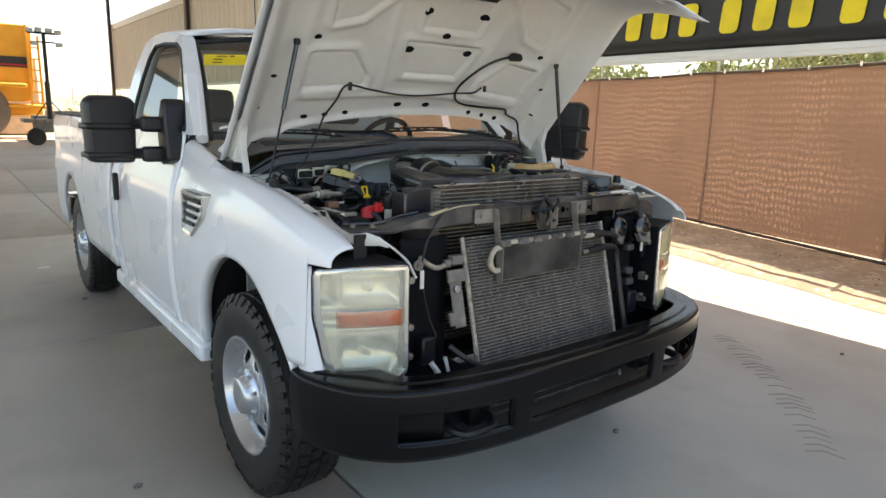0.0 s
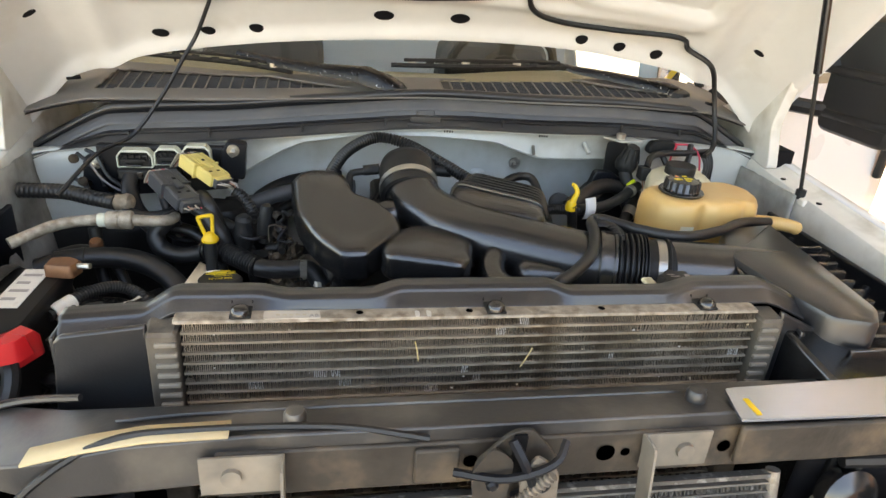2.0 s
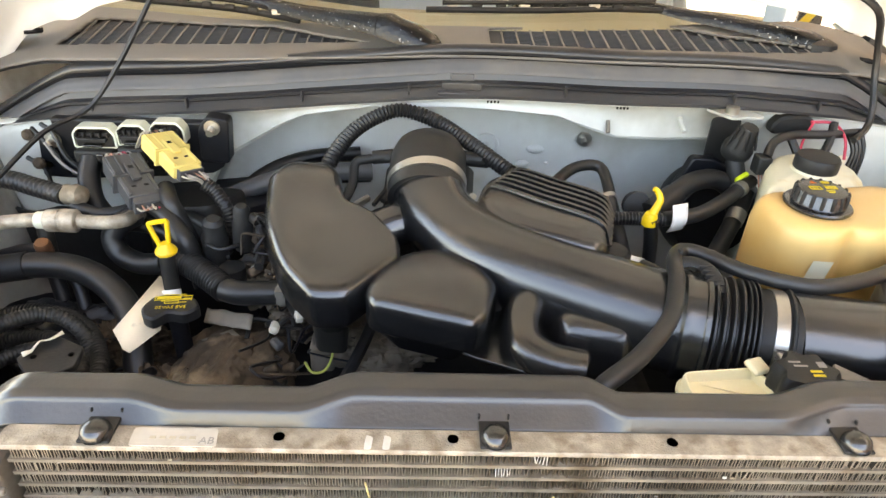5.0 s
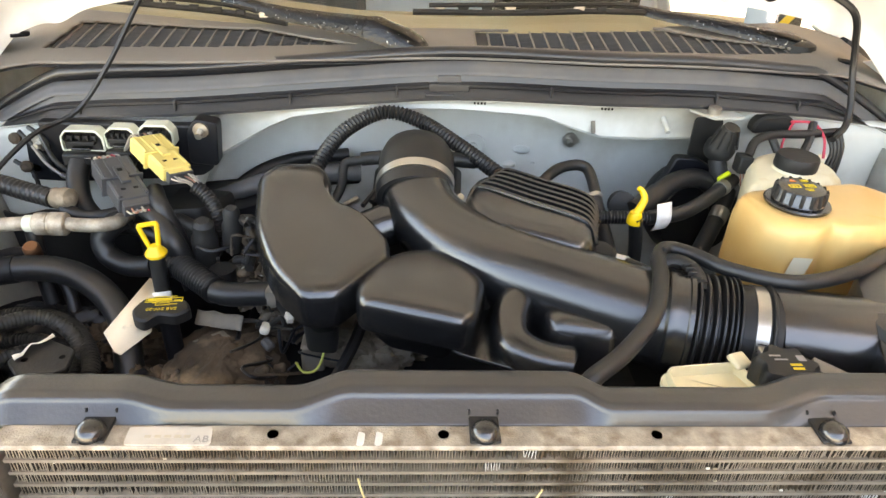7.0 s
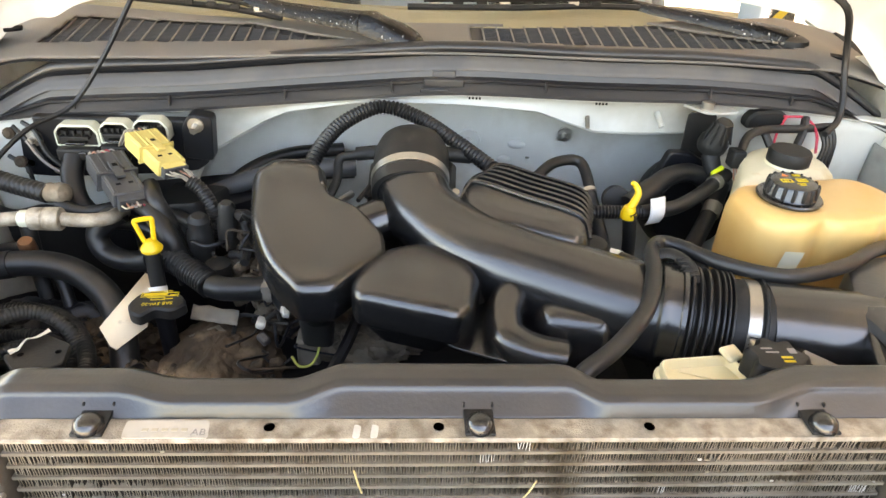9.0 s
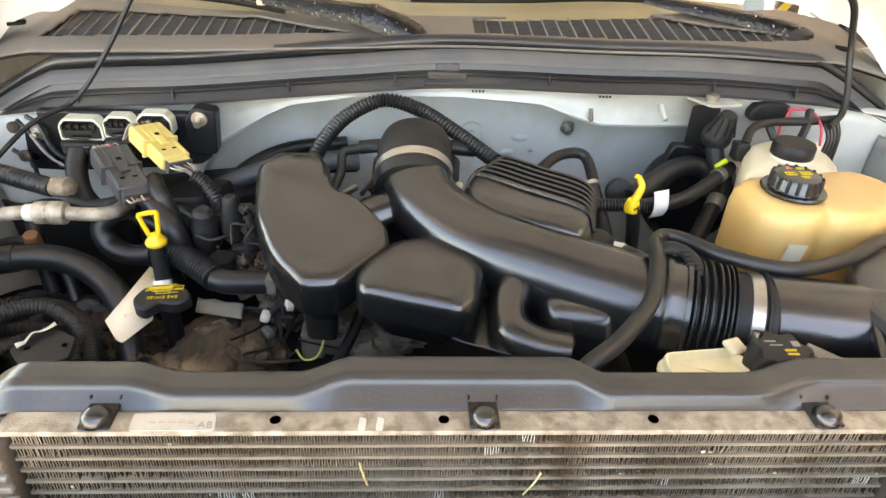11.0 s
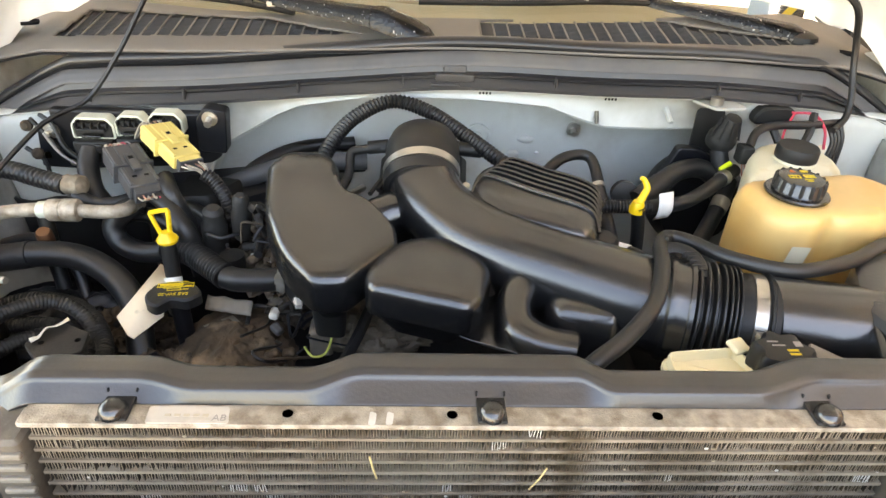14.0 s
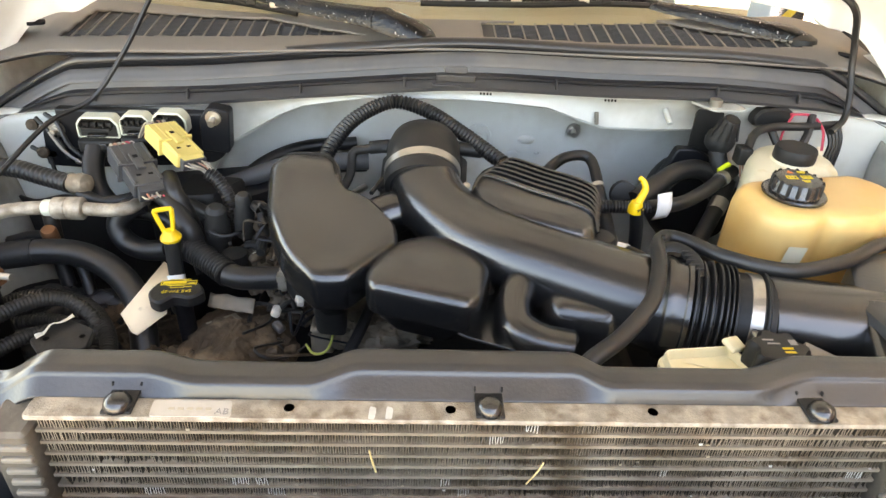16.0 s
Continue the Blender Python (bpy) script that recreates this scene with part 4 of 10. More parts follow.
ii = round_poly([(-0.62, 1.40), (0.62, 1.40), (0.6, 1.72), (0.56, 1.78), (-0.56, 1.78), (-0.6, 1.72)], 0.05, 3)
def back_y(z):
    return 2.0 - 0.20 * max(0, z - 1.37)


fr = [[(x, back_y(z), z) for x, z in oo], [(x, back_y(z), z) for x, z in ii], [(x, back_y(z) - 0.04, z) for x, z in ii], [(x, back_y(z) - 0.04, z) for x, z in oo]]
g.loft(fr + [fr[0]], False, False)
part("cab_back", g, M_WHITE, truck)
part("rear_glass", Geo().add([(x, back_y(z) - 0.02, z) for x, z in ii], [tuple(range(len(ii)))]), M_GLASS, truck)
part("aerial", Geo().tube([(-0.60, 0.66, 1.33), (-0.60, 0.70, 2.2)], 0.0025, 5, 1, smooth=False), M_MATTE, truck)

# cab interior
part("dashboard", Geo().grid(lambda u, v: (-0.84 + 1.68 * u, 0.47 + 0.19 * abs(2 * u - 1) ** 1.8 * (1 - v) + 0.55 * v, 1.335 - 0.05 * v - 0.20 * max(0, v - 0.8) * 5 * 0.2 + 0.02 * math.sin(3 * math.pi * u) * v), 20, 10), M_TANIN, truck, "tan dashboard top", solid=0.03)
boxpart("dash_face", (0, 1.02, 1.10), (1.7, 0.06, 0.36), M_TANIN, truck, bevel=0.02)
boxpart("cab_floor", (0, 1.3, 0.62), (1.8, 1.5, 0.04), M_DARK, truck)
sw = Matrix.Translation((0.40, 1.16, 1.28)) @ Euler((radians(-62), 0, 0)).to_matrix().to_4x4()
ring = [tuple(sw @ Vector((0.19 * math.cos(a), 0.19 * math.sin(a), 0))) for a in [2 * math.pi * k / 24 for k in range(25)]]
s = part("steering_wheel", Geo().tube(ring, 0.016, 8, 1, smooth=False), M_MATTE, truck)
part("spokes", Geo().box((0, 0, 0), (0.36, 0.05, 0.02)).box((0, -0.08, 0), (0.05, 0.18, 0.02)).lathe([(0.0, 0.03), (0.07, 0.02), (0.075, -0.02)], None, 16).mesh("spokes", M_MATTE), None, s).matrix_world = sw
for x in (-0.45, 0.45):
    b = Geo().prism(round_poly([(-0.24, 0.62), (0.24, 0.62), (0.22, 1.36), (-0.22, 1.36)], 0.08, 4), [(-0.07, 0.02), (-0.05, 0), (0.05, 0), (0.07, 0.02)], Matrix.Translation((x, 1.70, 0)) @ Euler((radians(98), 0, 0)).to_matrix().to_4x4() @ Matrix.Scale(1, 4))
    st = part("seat_back", b, M_SEAT, truck, "dark grey cloth seat")
    boxpart("head_restraint", (x, 1.80, 1.50), (0.28, 0.10, 0.20), M_SEAT, st, bevel=0.04)
    boxpart("cushion", (x, 1.45, 0.80), (0.5, 0.55, 0.16), M_SEAT, st, bevel=0.05)
# stickers on the glass
p = [Vector(ws_pt(0.024, 0.675)), Vector(ws_pt(0.148, 0.655)), Vector(ws_pt(0.158, 0.775)), Vector(ws_pt(0.030, 0.805))]
off = Vector((0, -0.006, 0.006))
stk = part("price_sticker", Geo().add([tuple(q + off) for q in p], [(0, 1, 2, 3)]), M_STICKER, truck, "yellow sticker with dark handwritten marks")
def bar_on(q0, q1, q3, a, b, c, d, lift):
    ex, ey = q1 - q0, q3 - q0
    return [tuple(q0 + ex * x + ey * y + lift) for x, y in ((a, c), (b, c), (b, d), (a, d))]
for a, b, c, d in ((0.18, 0.42, 0.14, 0.22), (0.22, 0.44, 0.42, 0.5), (0.30, 0.56, 0.7, 0.78), (0.62, 0.72, 0.68, 0.82)):
    part("bar", Geo().add(bar_on(p[0], p[1], p[3], a, b, c, d, off * 1.6), [(0, 1, 2, 3)]), M_INK, stk)
p2 = [Vector(ws_pt(0.038, 0.065)), Vector(ws_pt(0.068, 0.085)), Vector(ws_pt(0.040, 0.085))]
part("bar", Geo().add(bar_on(p2[0], p2[1], p2[2], 0, 1, 0, 1, off), [(0, 1, 2, 3)]), M_LABWHITE, stk)

def dash_card(name, label, category, x, w, h, tilt, material):
    c = thing(name, label, category, at=(x, 0.66, 1.33))
    part("sheet", Geo().box((0, 0, h / 2), (w, 0.002, h)), material, c).matrix_world = Matrix.Translation((x, 0.66, 1.328)) @ Euler((radians(-18), 0, radians(tilt))).to_matrix().to_4x4()
    return c


dash_card("paper_card", "pale blue paper card leaning on the dashboard", "paper card", 0.715, 0.055, 0.085, -12, M_BLUECARD)
striped = dash_card("striped_box", "black box with a yellow stripe on the dashboard", "box", 0.785, 0.055, 0.075, -20, M_DARK)
part("stripe", Geo().prism([(-0.02, 0.03), (0.0, 0.03), (0.02, 0.06), (0.0, 0.06)], [(0.0, 0), (0.002, 0)]), M_YELLOW, striped).matrix_world = Matrix.Translation((0.785, 0.6575, 1.328)) @ Euler((radians(-18), 0, radians(-20))).to_matrix().to_4x4() @ Euler((radians(90), 0, 0)).to_matrix().to_4x4()

# bed
for sg in (-1, 1):
    def bed_pt(u, v, sg=sg):
        y = 2.06 + 2.16 * u
        top = 1.405
        b = max(0.50, arch(y, WB, 0.48, 0.47, 0.50))
        z = b + (top - b) * v
        x = side_x(min(z, 1.1), y)
        if z > 1.33:
            x -= 0.03 * ((z - 1.33) / 0.075) ** 2
        return (sg * x, y, z)
    part("bed_side", Geo().grid(bed_pt, 90, 16), M_WHITE, truck, solid=0.03)
    boxpart("bed_rail", (sg * 0.935, 3.14, 1.41), (0.10, 2.15, 0.03), M_MATTE, truck, "black bed rail cap", bevel=0.01)
    boxpart("tail_lamp", (sg * 0.965, 4.22, 1.12), (0.06, 0.05, 0.42), M_RED, truck, bevel=0.01)
boxpart("bed_floor", (0, 3.14, 0.86), (1.8, 2.1, 0.05), M_DARK, truck)
boxpart("bed_front", (0, 2.08, 1.12), (1.84, 0.04, 0.56), M_WHITE, truck)
boxpart("tailgate", (0, 4.21, 1.12), (1.84, 0.05, 0.56), M_WHITE, truck, bevel=0.01)
boxpart("rear_bumper", (0, 4.36, 0.60), (1.9, 0.22, 0.2), M_CHROME, truck, bevel=0.03)
boxpart("chassis_rail", (-0.45, 1.75, 0.52), (0.08, 4.8, 0.18), M_BAYBLACK, truck)
boxpart("chassis_rail", (0.45, 1.75, 0.52), (0.08, 4.8, 0.18), M_BAYBLACK, truck)
part("axle", Geo().tube([(-0.75, 0, 0.38), (0.75, 0, 0.38)], 0.05, 10, 1, smooth=False), M_BAYBLACK, truck)
part("axle", Geo().tube([(-0.75, WB, 0.38), (0.75, WB, 0.38)], 0.05, 10, 1, smooth=False).lathe([(0.0, -0.14), (0.14, -0.1), (0.16, 0), (0.14, 0.1), (0.0, 0.14)], Matrix.Translation((0, WB, 0.38)), 16), M_BAYBLACK, truck)
boxpart("gearbox", (0, 1.1, 0.55), (0.4, 1.2, 0.32), M_BAYBLACK, truck)


# wheels
def wheel(sg, y, name_label):
    cx, R, W = sg * 0.855, 0.402, 0.235
    base = Matrix.Translation((cx, y, R)) @ Euler((0, radians(90) * sg, 0)).to_matrix().to_4x4()
    w = thing("wheel", "", "")
    w.parent = truck
    del_keys = [k for k in ("label", "category") if k in w]
    for k in del_keys:
        del w[k]
    h = W / 2
    tp = [(0.222, -h * 0.80), (0.235, -h * 0.93), (0.30, -h * 1.02), (0.352, -h), (0.378, -h * 0.90), (0.389, -h * 0.72), (0.390, 0.0),
          (0.389, h * 0.72), (0.378, h * 0.90), (0.352, h), (0.30, h * 1.02), (0.235, h * 0.93), (0.222, h * 0.80)]
    ty = part("tyre", Geo().lathe(tp, base, 72, caps=False), M_TIRE, w, "all-terrain tyre with dusty tread")
    g = Geo()
    N = 44
    rows = [(-0.093, 0.036, 0.0), (-0.048, 0.040, 0.5), (0.0, 0.040, 0.15), (0.048, 0.040, 0.65), (0.093, 0.036, 0.2)]
    for i in range(N):
        for zc, wz, ph in rows:
            a0 = (i + ph) / N * 2 * math.pi
            da = 2 * math.pi / N * 0.40
            sk = 0.10 * (1 if zc > 0 else -1) * 2 * math.pi / N * 2
            vs, hz = [], wz / 2
            for r, k in ((0.387, 1.0), (0.4015 - 0.016 * (abs(zc) / 0.09) ** 2, 0.90)):
                for a, z in ((a0 - da * k, zc - hz * k), (a0 + da * k, zc - hz * k), (a0 + da * k + sk, zc + hz * k), (a0 - da * k + sk, zc + hz * k)):
                    jit = 0.003 * math.sin(7 * i + 40 * zc)
                    vs.append((r * math.cos(a), r * math.sin(a), z + jit))
            g.add(vs, [(4, 5, 6, 7), (0, 1, 5, 4), (1, 2, 6, 5), (2, 3, 7, 6), (3, 0, 4, 7)], base)
        # shoulder lugs on both side walls
        for s2 in (-1, 1):
            a0 = i / N * 2 * math.pi
            da = 2 * math.pi / N * (0.30 if i % 2 else 0.36)
            vs = []
            for r, z in ((0.385, h * 0.80), (0.362 - 0.010 * (i % 2), h * 0.985)):
                for a in (a0 - da, a0 + da):
                    vs.append((r * math.cos(a), r * math.sin(a), s2 * z))
            for r, z in ((0.396, h * 0.86), (0.365 - 0.010 * (i % 2), h * 1.045)):
                for a in (a0 - da * 0.9, a0 + da * 0.9):
                    vs.append((r * math.cos(a), r * math.sin(a), s2 * z))
            g.add(vs, [(4, 5, 7, 6), (0, 1, 5, 4), (2, 3, 7, 6), (0, 2, 6, 4), (1, 3, 7, 5)], base)
    part("tread", g, M_TIRE, ty)
    rp = [(0.222, -h * 0.7), (0.226, h * 0.80), (0.234, h * 0.90), (0.232, h * 0.98), (0.222, h * 0.98), (0.214, h * 0.86), (0.205, h * 0.76), (0.201, h * 0.66), (0.196, h * 0.56), (0.186, h * 0.48)]
    rim = part("rim", Geo().lathe(rp, base, 56, caps=False), M_RIM, w, "silver steel wheel rim")
    # disc with oval hand holes
    def disc(u, v):
        a = 2 * math.pi * u
        r = 0.187 - 0.115 * v
        z = h * (0.48 + 0.24 * math.sin(min(1, v * 1.15) * math.pi / 2) ** 1.3)
        p = base @ Vector((r * math.cos(a), r * math.sin(a), z))
        return tuple(p)
    def hole(u, v):
        k = (u * 8) % 1.0 - 0.5
        return (k / 0.30) ** 2 + ((v - 0.34) / 0.25) ** 2 < 1
    part("disc", Geo().grid(disc, 160, 18, hole), M_RIM, rim, solid=0.007)
    part("hub_cap", Geo().lathe([(0.102, h * 0.64), (0.101, h * 0.78), (0.092, h * 0.86), (0.082, h * 0.90), (0.076, h * 0.98), (0.068, h * 1.10), (0.058, h * 1.16), (0.040, h * 1.18), (0.0, h * 1.19)], base, 32), M_RIM, rim)
    for k in range(8):
        a = 2 * math.pi * (k + 0.5) / 8
        m = base @ Matrix.Translation((0.090 * math.cos(a), 0.090 * math.sin(a), h * 0.86))
        part("lug_nut", Geo().lathe([(0.009, 0.0), (0.009, 0.014), (0.005, 0.018), (0.0, 0.018)], m, 8), M_RIM, rim)
    # near-black drum puts the shade behind the hand holes into its colour
    part("drum", Geo().lathe([(0.0, -h * 0.9), (0.19, -h * 0.9), (0.19, -h * 0.30), (0.0, -h * 0.30)], base, 20), M_BAYBLACK, w)


for sg in (-1, 1):
    wheel(sg, 0.0, "")
    wheel(sg, WB, "")


# ---- front bumper ----
def bumper_xy(s):
    """s from -1 to 1 along the bumper."""
    tab = [(0.0, 0.0, -0.918), (0.27, 0.35, -0.910), (0.47, 0.60, -0.878), (0.62, 0.78, -0.822), (0.73, 0.885, -0.742), (0.82, 0.945, -0.65), (0.92, 0.978, -0.56), (1.0, 0.985, -0.49)]
    a = abs(s)
    return (math.copysign(smooth_interp([(t[0], t[1]) for t in tab], a), s), smooth_interp([(t[0], t[2]) for t in tab], a))


def bz(s):
    a = abs(s)
    top = 0.665 + 0.012 * (a ** 2)
    bot = 0.418 + 0.02 * smooth_interp([(0, 0), (0.45, 0.15), (0.7, 0.8), (1, 1.2)], a)
    return top, bot


def bumper_pt(u, v):
    s = 2 * u - 1
    x, y = bumper_xy(s)
    top, bot = bz(s)
    nx, ny = bumper_xy(s + 0.01)[0] - bumper_xy(s - 0.01)[0], bumper_xy(s + 0.01)[1] - bumper_xy(s - 0.01)[1]
    ln = math.hypot(nx, ny)
    ox, oy = ny / ln, -nx / ln
    if v < 0.22:
        k = v / 0.22
        d, z = -0.085 * (1 - k) - 0.008, top + 0.004
        # raised step on the narrow top
        z += 0.006 if k < 0.55 else 0
    elif v < 0.34:
        a = (v - 0.22) / 0.12 * math.pi / 2
        d, z = -0.008 + 0.014 * math.sin(a), top + 0.004 - 0.014 * (1 - math.cos(a))
    elif v < 0.88:
        k = (v - 0.34) / 0.54
        z = top - 0.010 + (bot + 0.02 - top + 0.010) * k
        d = 0.006 + 0.006 * math.sin(math.pi * min(1, k * 1.1)) - 0.006 * k
    else:
        a = (v - 0.88) / 0.12 * math.pi / 2
        z = bot + 0.02 - 0.02 * math.sin(a)
        d = -0.007 - 0.05 * (1 - math.cos(a))
    if v < 0.22 and 0.55 < abs(s):
        d *= 1 + 0.7 * math.exp(-((abs(s) - 0.74) / 0.08) ** 2) - 0.6 * max(0, abs(s) - 0.86) / 0.14
    return (x + ox * d, y + oy * d, z)


def bumper_hole(u, v):
    s = 2 * u - 1
    x = abs(bumper_xy(s)[0])
    if v < 0.36 or v > 0.9:
        return False
    k = (v - 0.34) / 0.54
    if x < 0.335 and 0.25 < k < 0.76:
        return True
    return 0.415 < x < 0.80 and 0.27 < k < 0.76


bumper = part("front_bumper", Geo().grid(bumper_pt, 220, 60, bumper_hole), M_BUMPER, truck, "black painted steel front bumper, slightly dented", solid=0.010)


def opening_lip(x0, x1, k0, k1):
    """Rolled edge round a bumper opening."""
    pts = []
    def at(x, k):
        lo, hi = 0.0, 1.0
        for _ in range(30):
            m = (lo + hi) / 2
            if bumper_xy(2 * m - 1)[0] < x:
                lo = m
            else:
                hi = m
        q = bumper_pt(lo, 0.34 + 0.54 * k)
        return (q[0] * 0.997, q[1] + 0.009, q[2])
    n = 12
    for i in range(n):
        pts.append(at(x0 + (x1 - x0) * i / n, k0))
    for i in range(4):
        pts.append(at(x1, k0 + (k1 - k0) * i / 4))
    for i in range(n):
        pts.append(at(x1 + (x0 - x1) * i / n, k1))
    for i in range(4):
        pts.append(at(x0, k1 + (k0 - k1) * i / 4))
    return pts + pts[:2]


for x0, x1, k0, k1 in ((-0.338, 0.338, 0.245, 0.765), (-0.804, -0.411, 0.265, 0.765), (0.411, 0.804, 0.265, 0.765)):
    part("opening_lip", Geo().tube(opening_lip(x0, x1, k0, k1), 0.010, 6, 1, smooth=False), M_BUMPER, bumper)
for sg in (-1, 1):
    part("tow_hook", Geo().tube([(sg * 0.44, -0.70, 0.52), (sg * 0.46, -0.86, 0.505), (sg * 0.53, -0.885, 0.505), (sg * 0.60, -0.86, 0.505), (sg * 0.60, -0.70, 0.52)], 0.017, 8, 5), M_DARK, truck)
    boxpart("bumper_bracket", (sg * 0.52, -0.74, 0.55), (0.30, 0.02, 0.18), M_DARK, truck)
    boxpart("slot_panel", (sg * 0.715, -0.80, 0.545), (0.17, 0.015, 0.14), M_BUMPER, truck, bevel=0.006, rot=Euler((0, 0, radians(24 * sg))).to_matrix().to_4x4())
    boxpart("frame_horn", (sg * 0.45, -0.62, 0.54), (0.09, 0.36, 0.16), M_DARK, truck, bevel=0.01)
boxpart("air_deflector", (0, -0.73, 0.42), (1.3, 0.02, 0.10), M_MATTE, truck, bevel=0.004)
boxpart("crossmember", (0, -0.55, 0.50), (1.2, 0.12, 0.10), M_DARK, truck)


# ---- headlights ----
def headlight(sg):
    # front outline in x, z; surface sweeps back towards the fender
    o = [(0.665, 1.028), (0.665, 0.665), (0.70, 0.635), (0.885, 0.648), (0.918, 0.70), (0.948, 0.86), (0.948, 1.0), (0.935, 1.022)]
    def yy(x, z):
        t = (x - 0.665) / 0.283
        return -0.672 + 0.125 * t ** 1.6 - 0.010 * (0.85 - z)
    ro = round_poly(o, [0.02, 0.02, 0.02, 0.03, 0.03, 0.03, 0.02, 0.02], 3)
    h = thing("headlight", "", "")
    for k in ("label", "category"):
        if k in h:
            del h[k]
    h.parent = truck
    tagged(h, "large hazed headlight with amber marker")
    def ring(ins, dy):
        return [(sg * x, yy(x, z) + dy, z) for x, z in inset_poly(ro, ins)]
    part("housing", Geo().loft([ring(0.0, 0.16), ring(0.0, 0.0), ring(0.006, -0.006)], True, False), M_DARK, h)
    part("bezel", Geo().loft([ring(0.004, -0.004), ring(0.010, -0.010), ring(0.020, -0.010), ring(0.030, 0.012), ring(0.036, 0.05)], False, False), M_CHROME, h, "hazy chrome bezel")
    cx = 0.80
    def lens(z0, z1, xa, xb, bulge, name, m, label, d0=0.0):
        def f(u, v):
            x, z = xa + (xb - xa) * u, z0 + (z1 - z0) * v
            if x > 0.88:
                x = min(x, 0.948 - 0.012 - max(0, (0.86 - z)) * 0.16)
            e = (math.sin(math.pi * u) * math.sin(math.pi * v)) ** 0.35
            return (sg * x, yy(x, z) + 0.006 - bulge * e + d0, z)
        return part(name, Geo().grid(f, 16, 12), m, h, label, solid=0.003)
    # moulded reflector with an upper and a lower chamber behind one clear cover
    def soft(t, w, p):
        return max(0.0, 1 - abs(t / w) ** p)

    def edge_x(x, z):
        return min(x, 0.938 - max(0, 0.86 - z) * 0.16) if x > 0.86 else x

    def chamber(u, v):
        x, z = 0.684 + 0.262 * u, 0.652 + 0.358 * v
        d = 0.012
        d += 0.040 * soft(x - 0.780, 0.088, 6) * soft(z - 0.948, 0.050, 4)
        d += 0.030 * soft(x - 0.905, 0.030, 4) * soft(z - 0.945, 0.050, 4)
        r2 = ((x - 0.785) / 0.092) ** 2 + ((z - 0.735) / 0.080) ** 2
        d += 0.055 * math.sqrt(max(0.0, 1 - r2)) + 0.012 * soft(x - 0.785, 0.094, 8) * soft(z - 0.735, 0.078, 8)
        d += 0.018 * soft(z - 0.853, 0.028, 6)
        x = edge_x(x, z)
        return (sg * x, yy(x, z) + d, z)
    part("reflector", Geo().grid(chamber, 64, 72), M_LENSIN, h, "pale moulded reflector", solid=0.002)
    for xc, zc in ((0.78, 0.948), (0.785, 0.735)):
        part("bulb", Geo().lathe([(0.0, 0.02), (0.009, 0.016), (0.012, 0.0), (0.014, -0.03)], Matrix.Translation((sg * xc, yy(xc, zc) + 0.035, zc)) @ Euler((radians(90), 0, 0)).to_matrix().to_4x4(), 12), M_LENSIN, h)

    def cover(u, v):
        x, z = 0.682 + 0.264 * u, 0.650 + 0.362 * v
        e = (math.sin(math.pi * u) * math.sin(math.pi * v)) ** 0.3
        groove = 0.006 * (math.exp(-((z - 0.889) / 0.005) ** 2) + math.exp(-((z - 0.819) / 0.005) ** 2))
        x = edge_x(x, z) + (0.002 if x > 0.86 else 0)
        return (sg * x, yy(x, z) + 0.004 - 0.014 * e + groove, z)
    part("lens_cover", Geo().grid(cover, 20, 48), M_LENSGL if sg < 0 else M_LENSGLY, h, "yellowed clear lens cover", solid=0.002)
    lens(0.828, 0.880, 0.695, 0.885, 0.004, "marker_lens", M_AMBER, "faded amber marker strip", -0.010)
    boxpart("mount_tab", (sg * 0.645, -0.60, 0.93), (0.026, 0.04, 0.09), M_OXIDE if sg < 0 else M_DARK, h, bevel=0.004)
    for z in (0.96, 0.80, 0.70):
        part("mount_bolt", Geo().lathe([(0.012, 0), (0.012, 0.02), (0.0, 0.022)], Matrix.Translation((sg * 0.64, -0.63, z)) @ Euler((radians(90), 0, 0)).to_matrix().to_4x4(), 8), M_STEEL, h)
        boxpart("mount_tab", (sg * 0.652, -0.615, z), (0.03, 0.02, 0.035), M_BRACKET, h, bevel=0.003)



# painted fender edge that follows the slanted outer side of each headlight
for sg in (-1, 1):
    def nose(u, v, sg=sg):
        z = 0.655 + 0.37 * v
        xl = 0.948 - max(0, 0.86 - z) * 0.18 - 0.004
        yl = -0.672 + 0.125 * max(0, (xl - 0.665) / 0.283) ** 1.6 + 0.004
        xr, yr = side_x(z, -0.52), -0.50
        a = u * math.pi / 2
        return (sg * (xl + (xr - xl) * math.sin(a)), yl + (yr - yl) * (1 - math.cos(a)), z)
    part("fender_nose", Geo().grid(nose, 8, 14), M_WHITE, f1 if sg < 0 else f2, solid=0.004)

headlight(-1)
headlight(1)


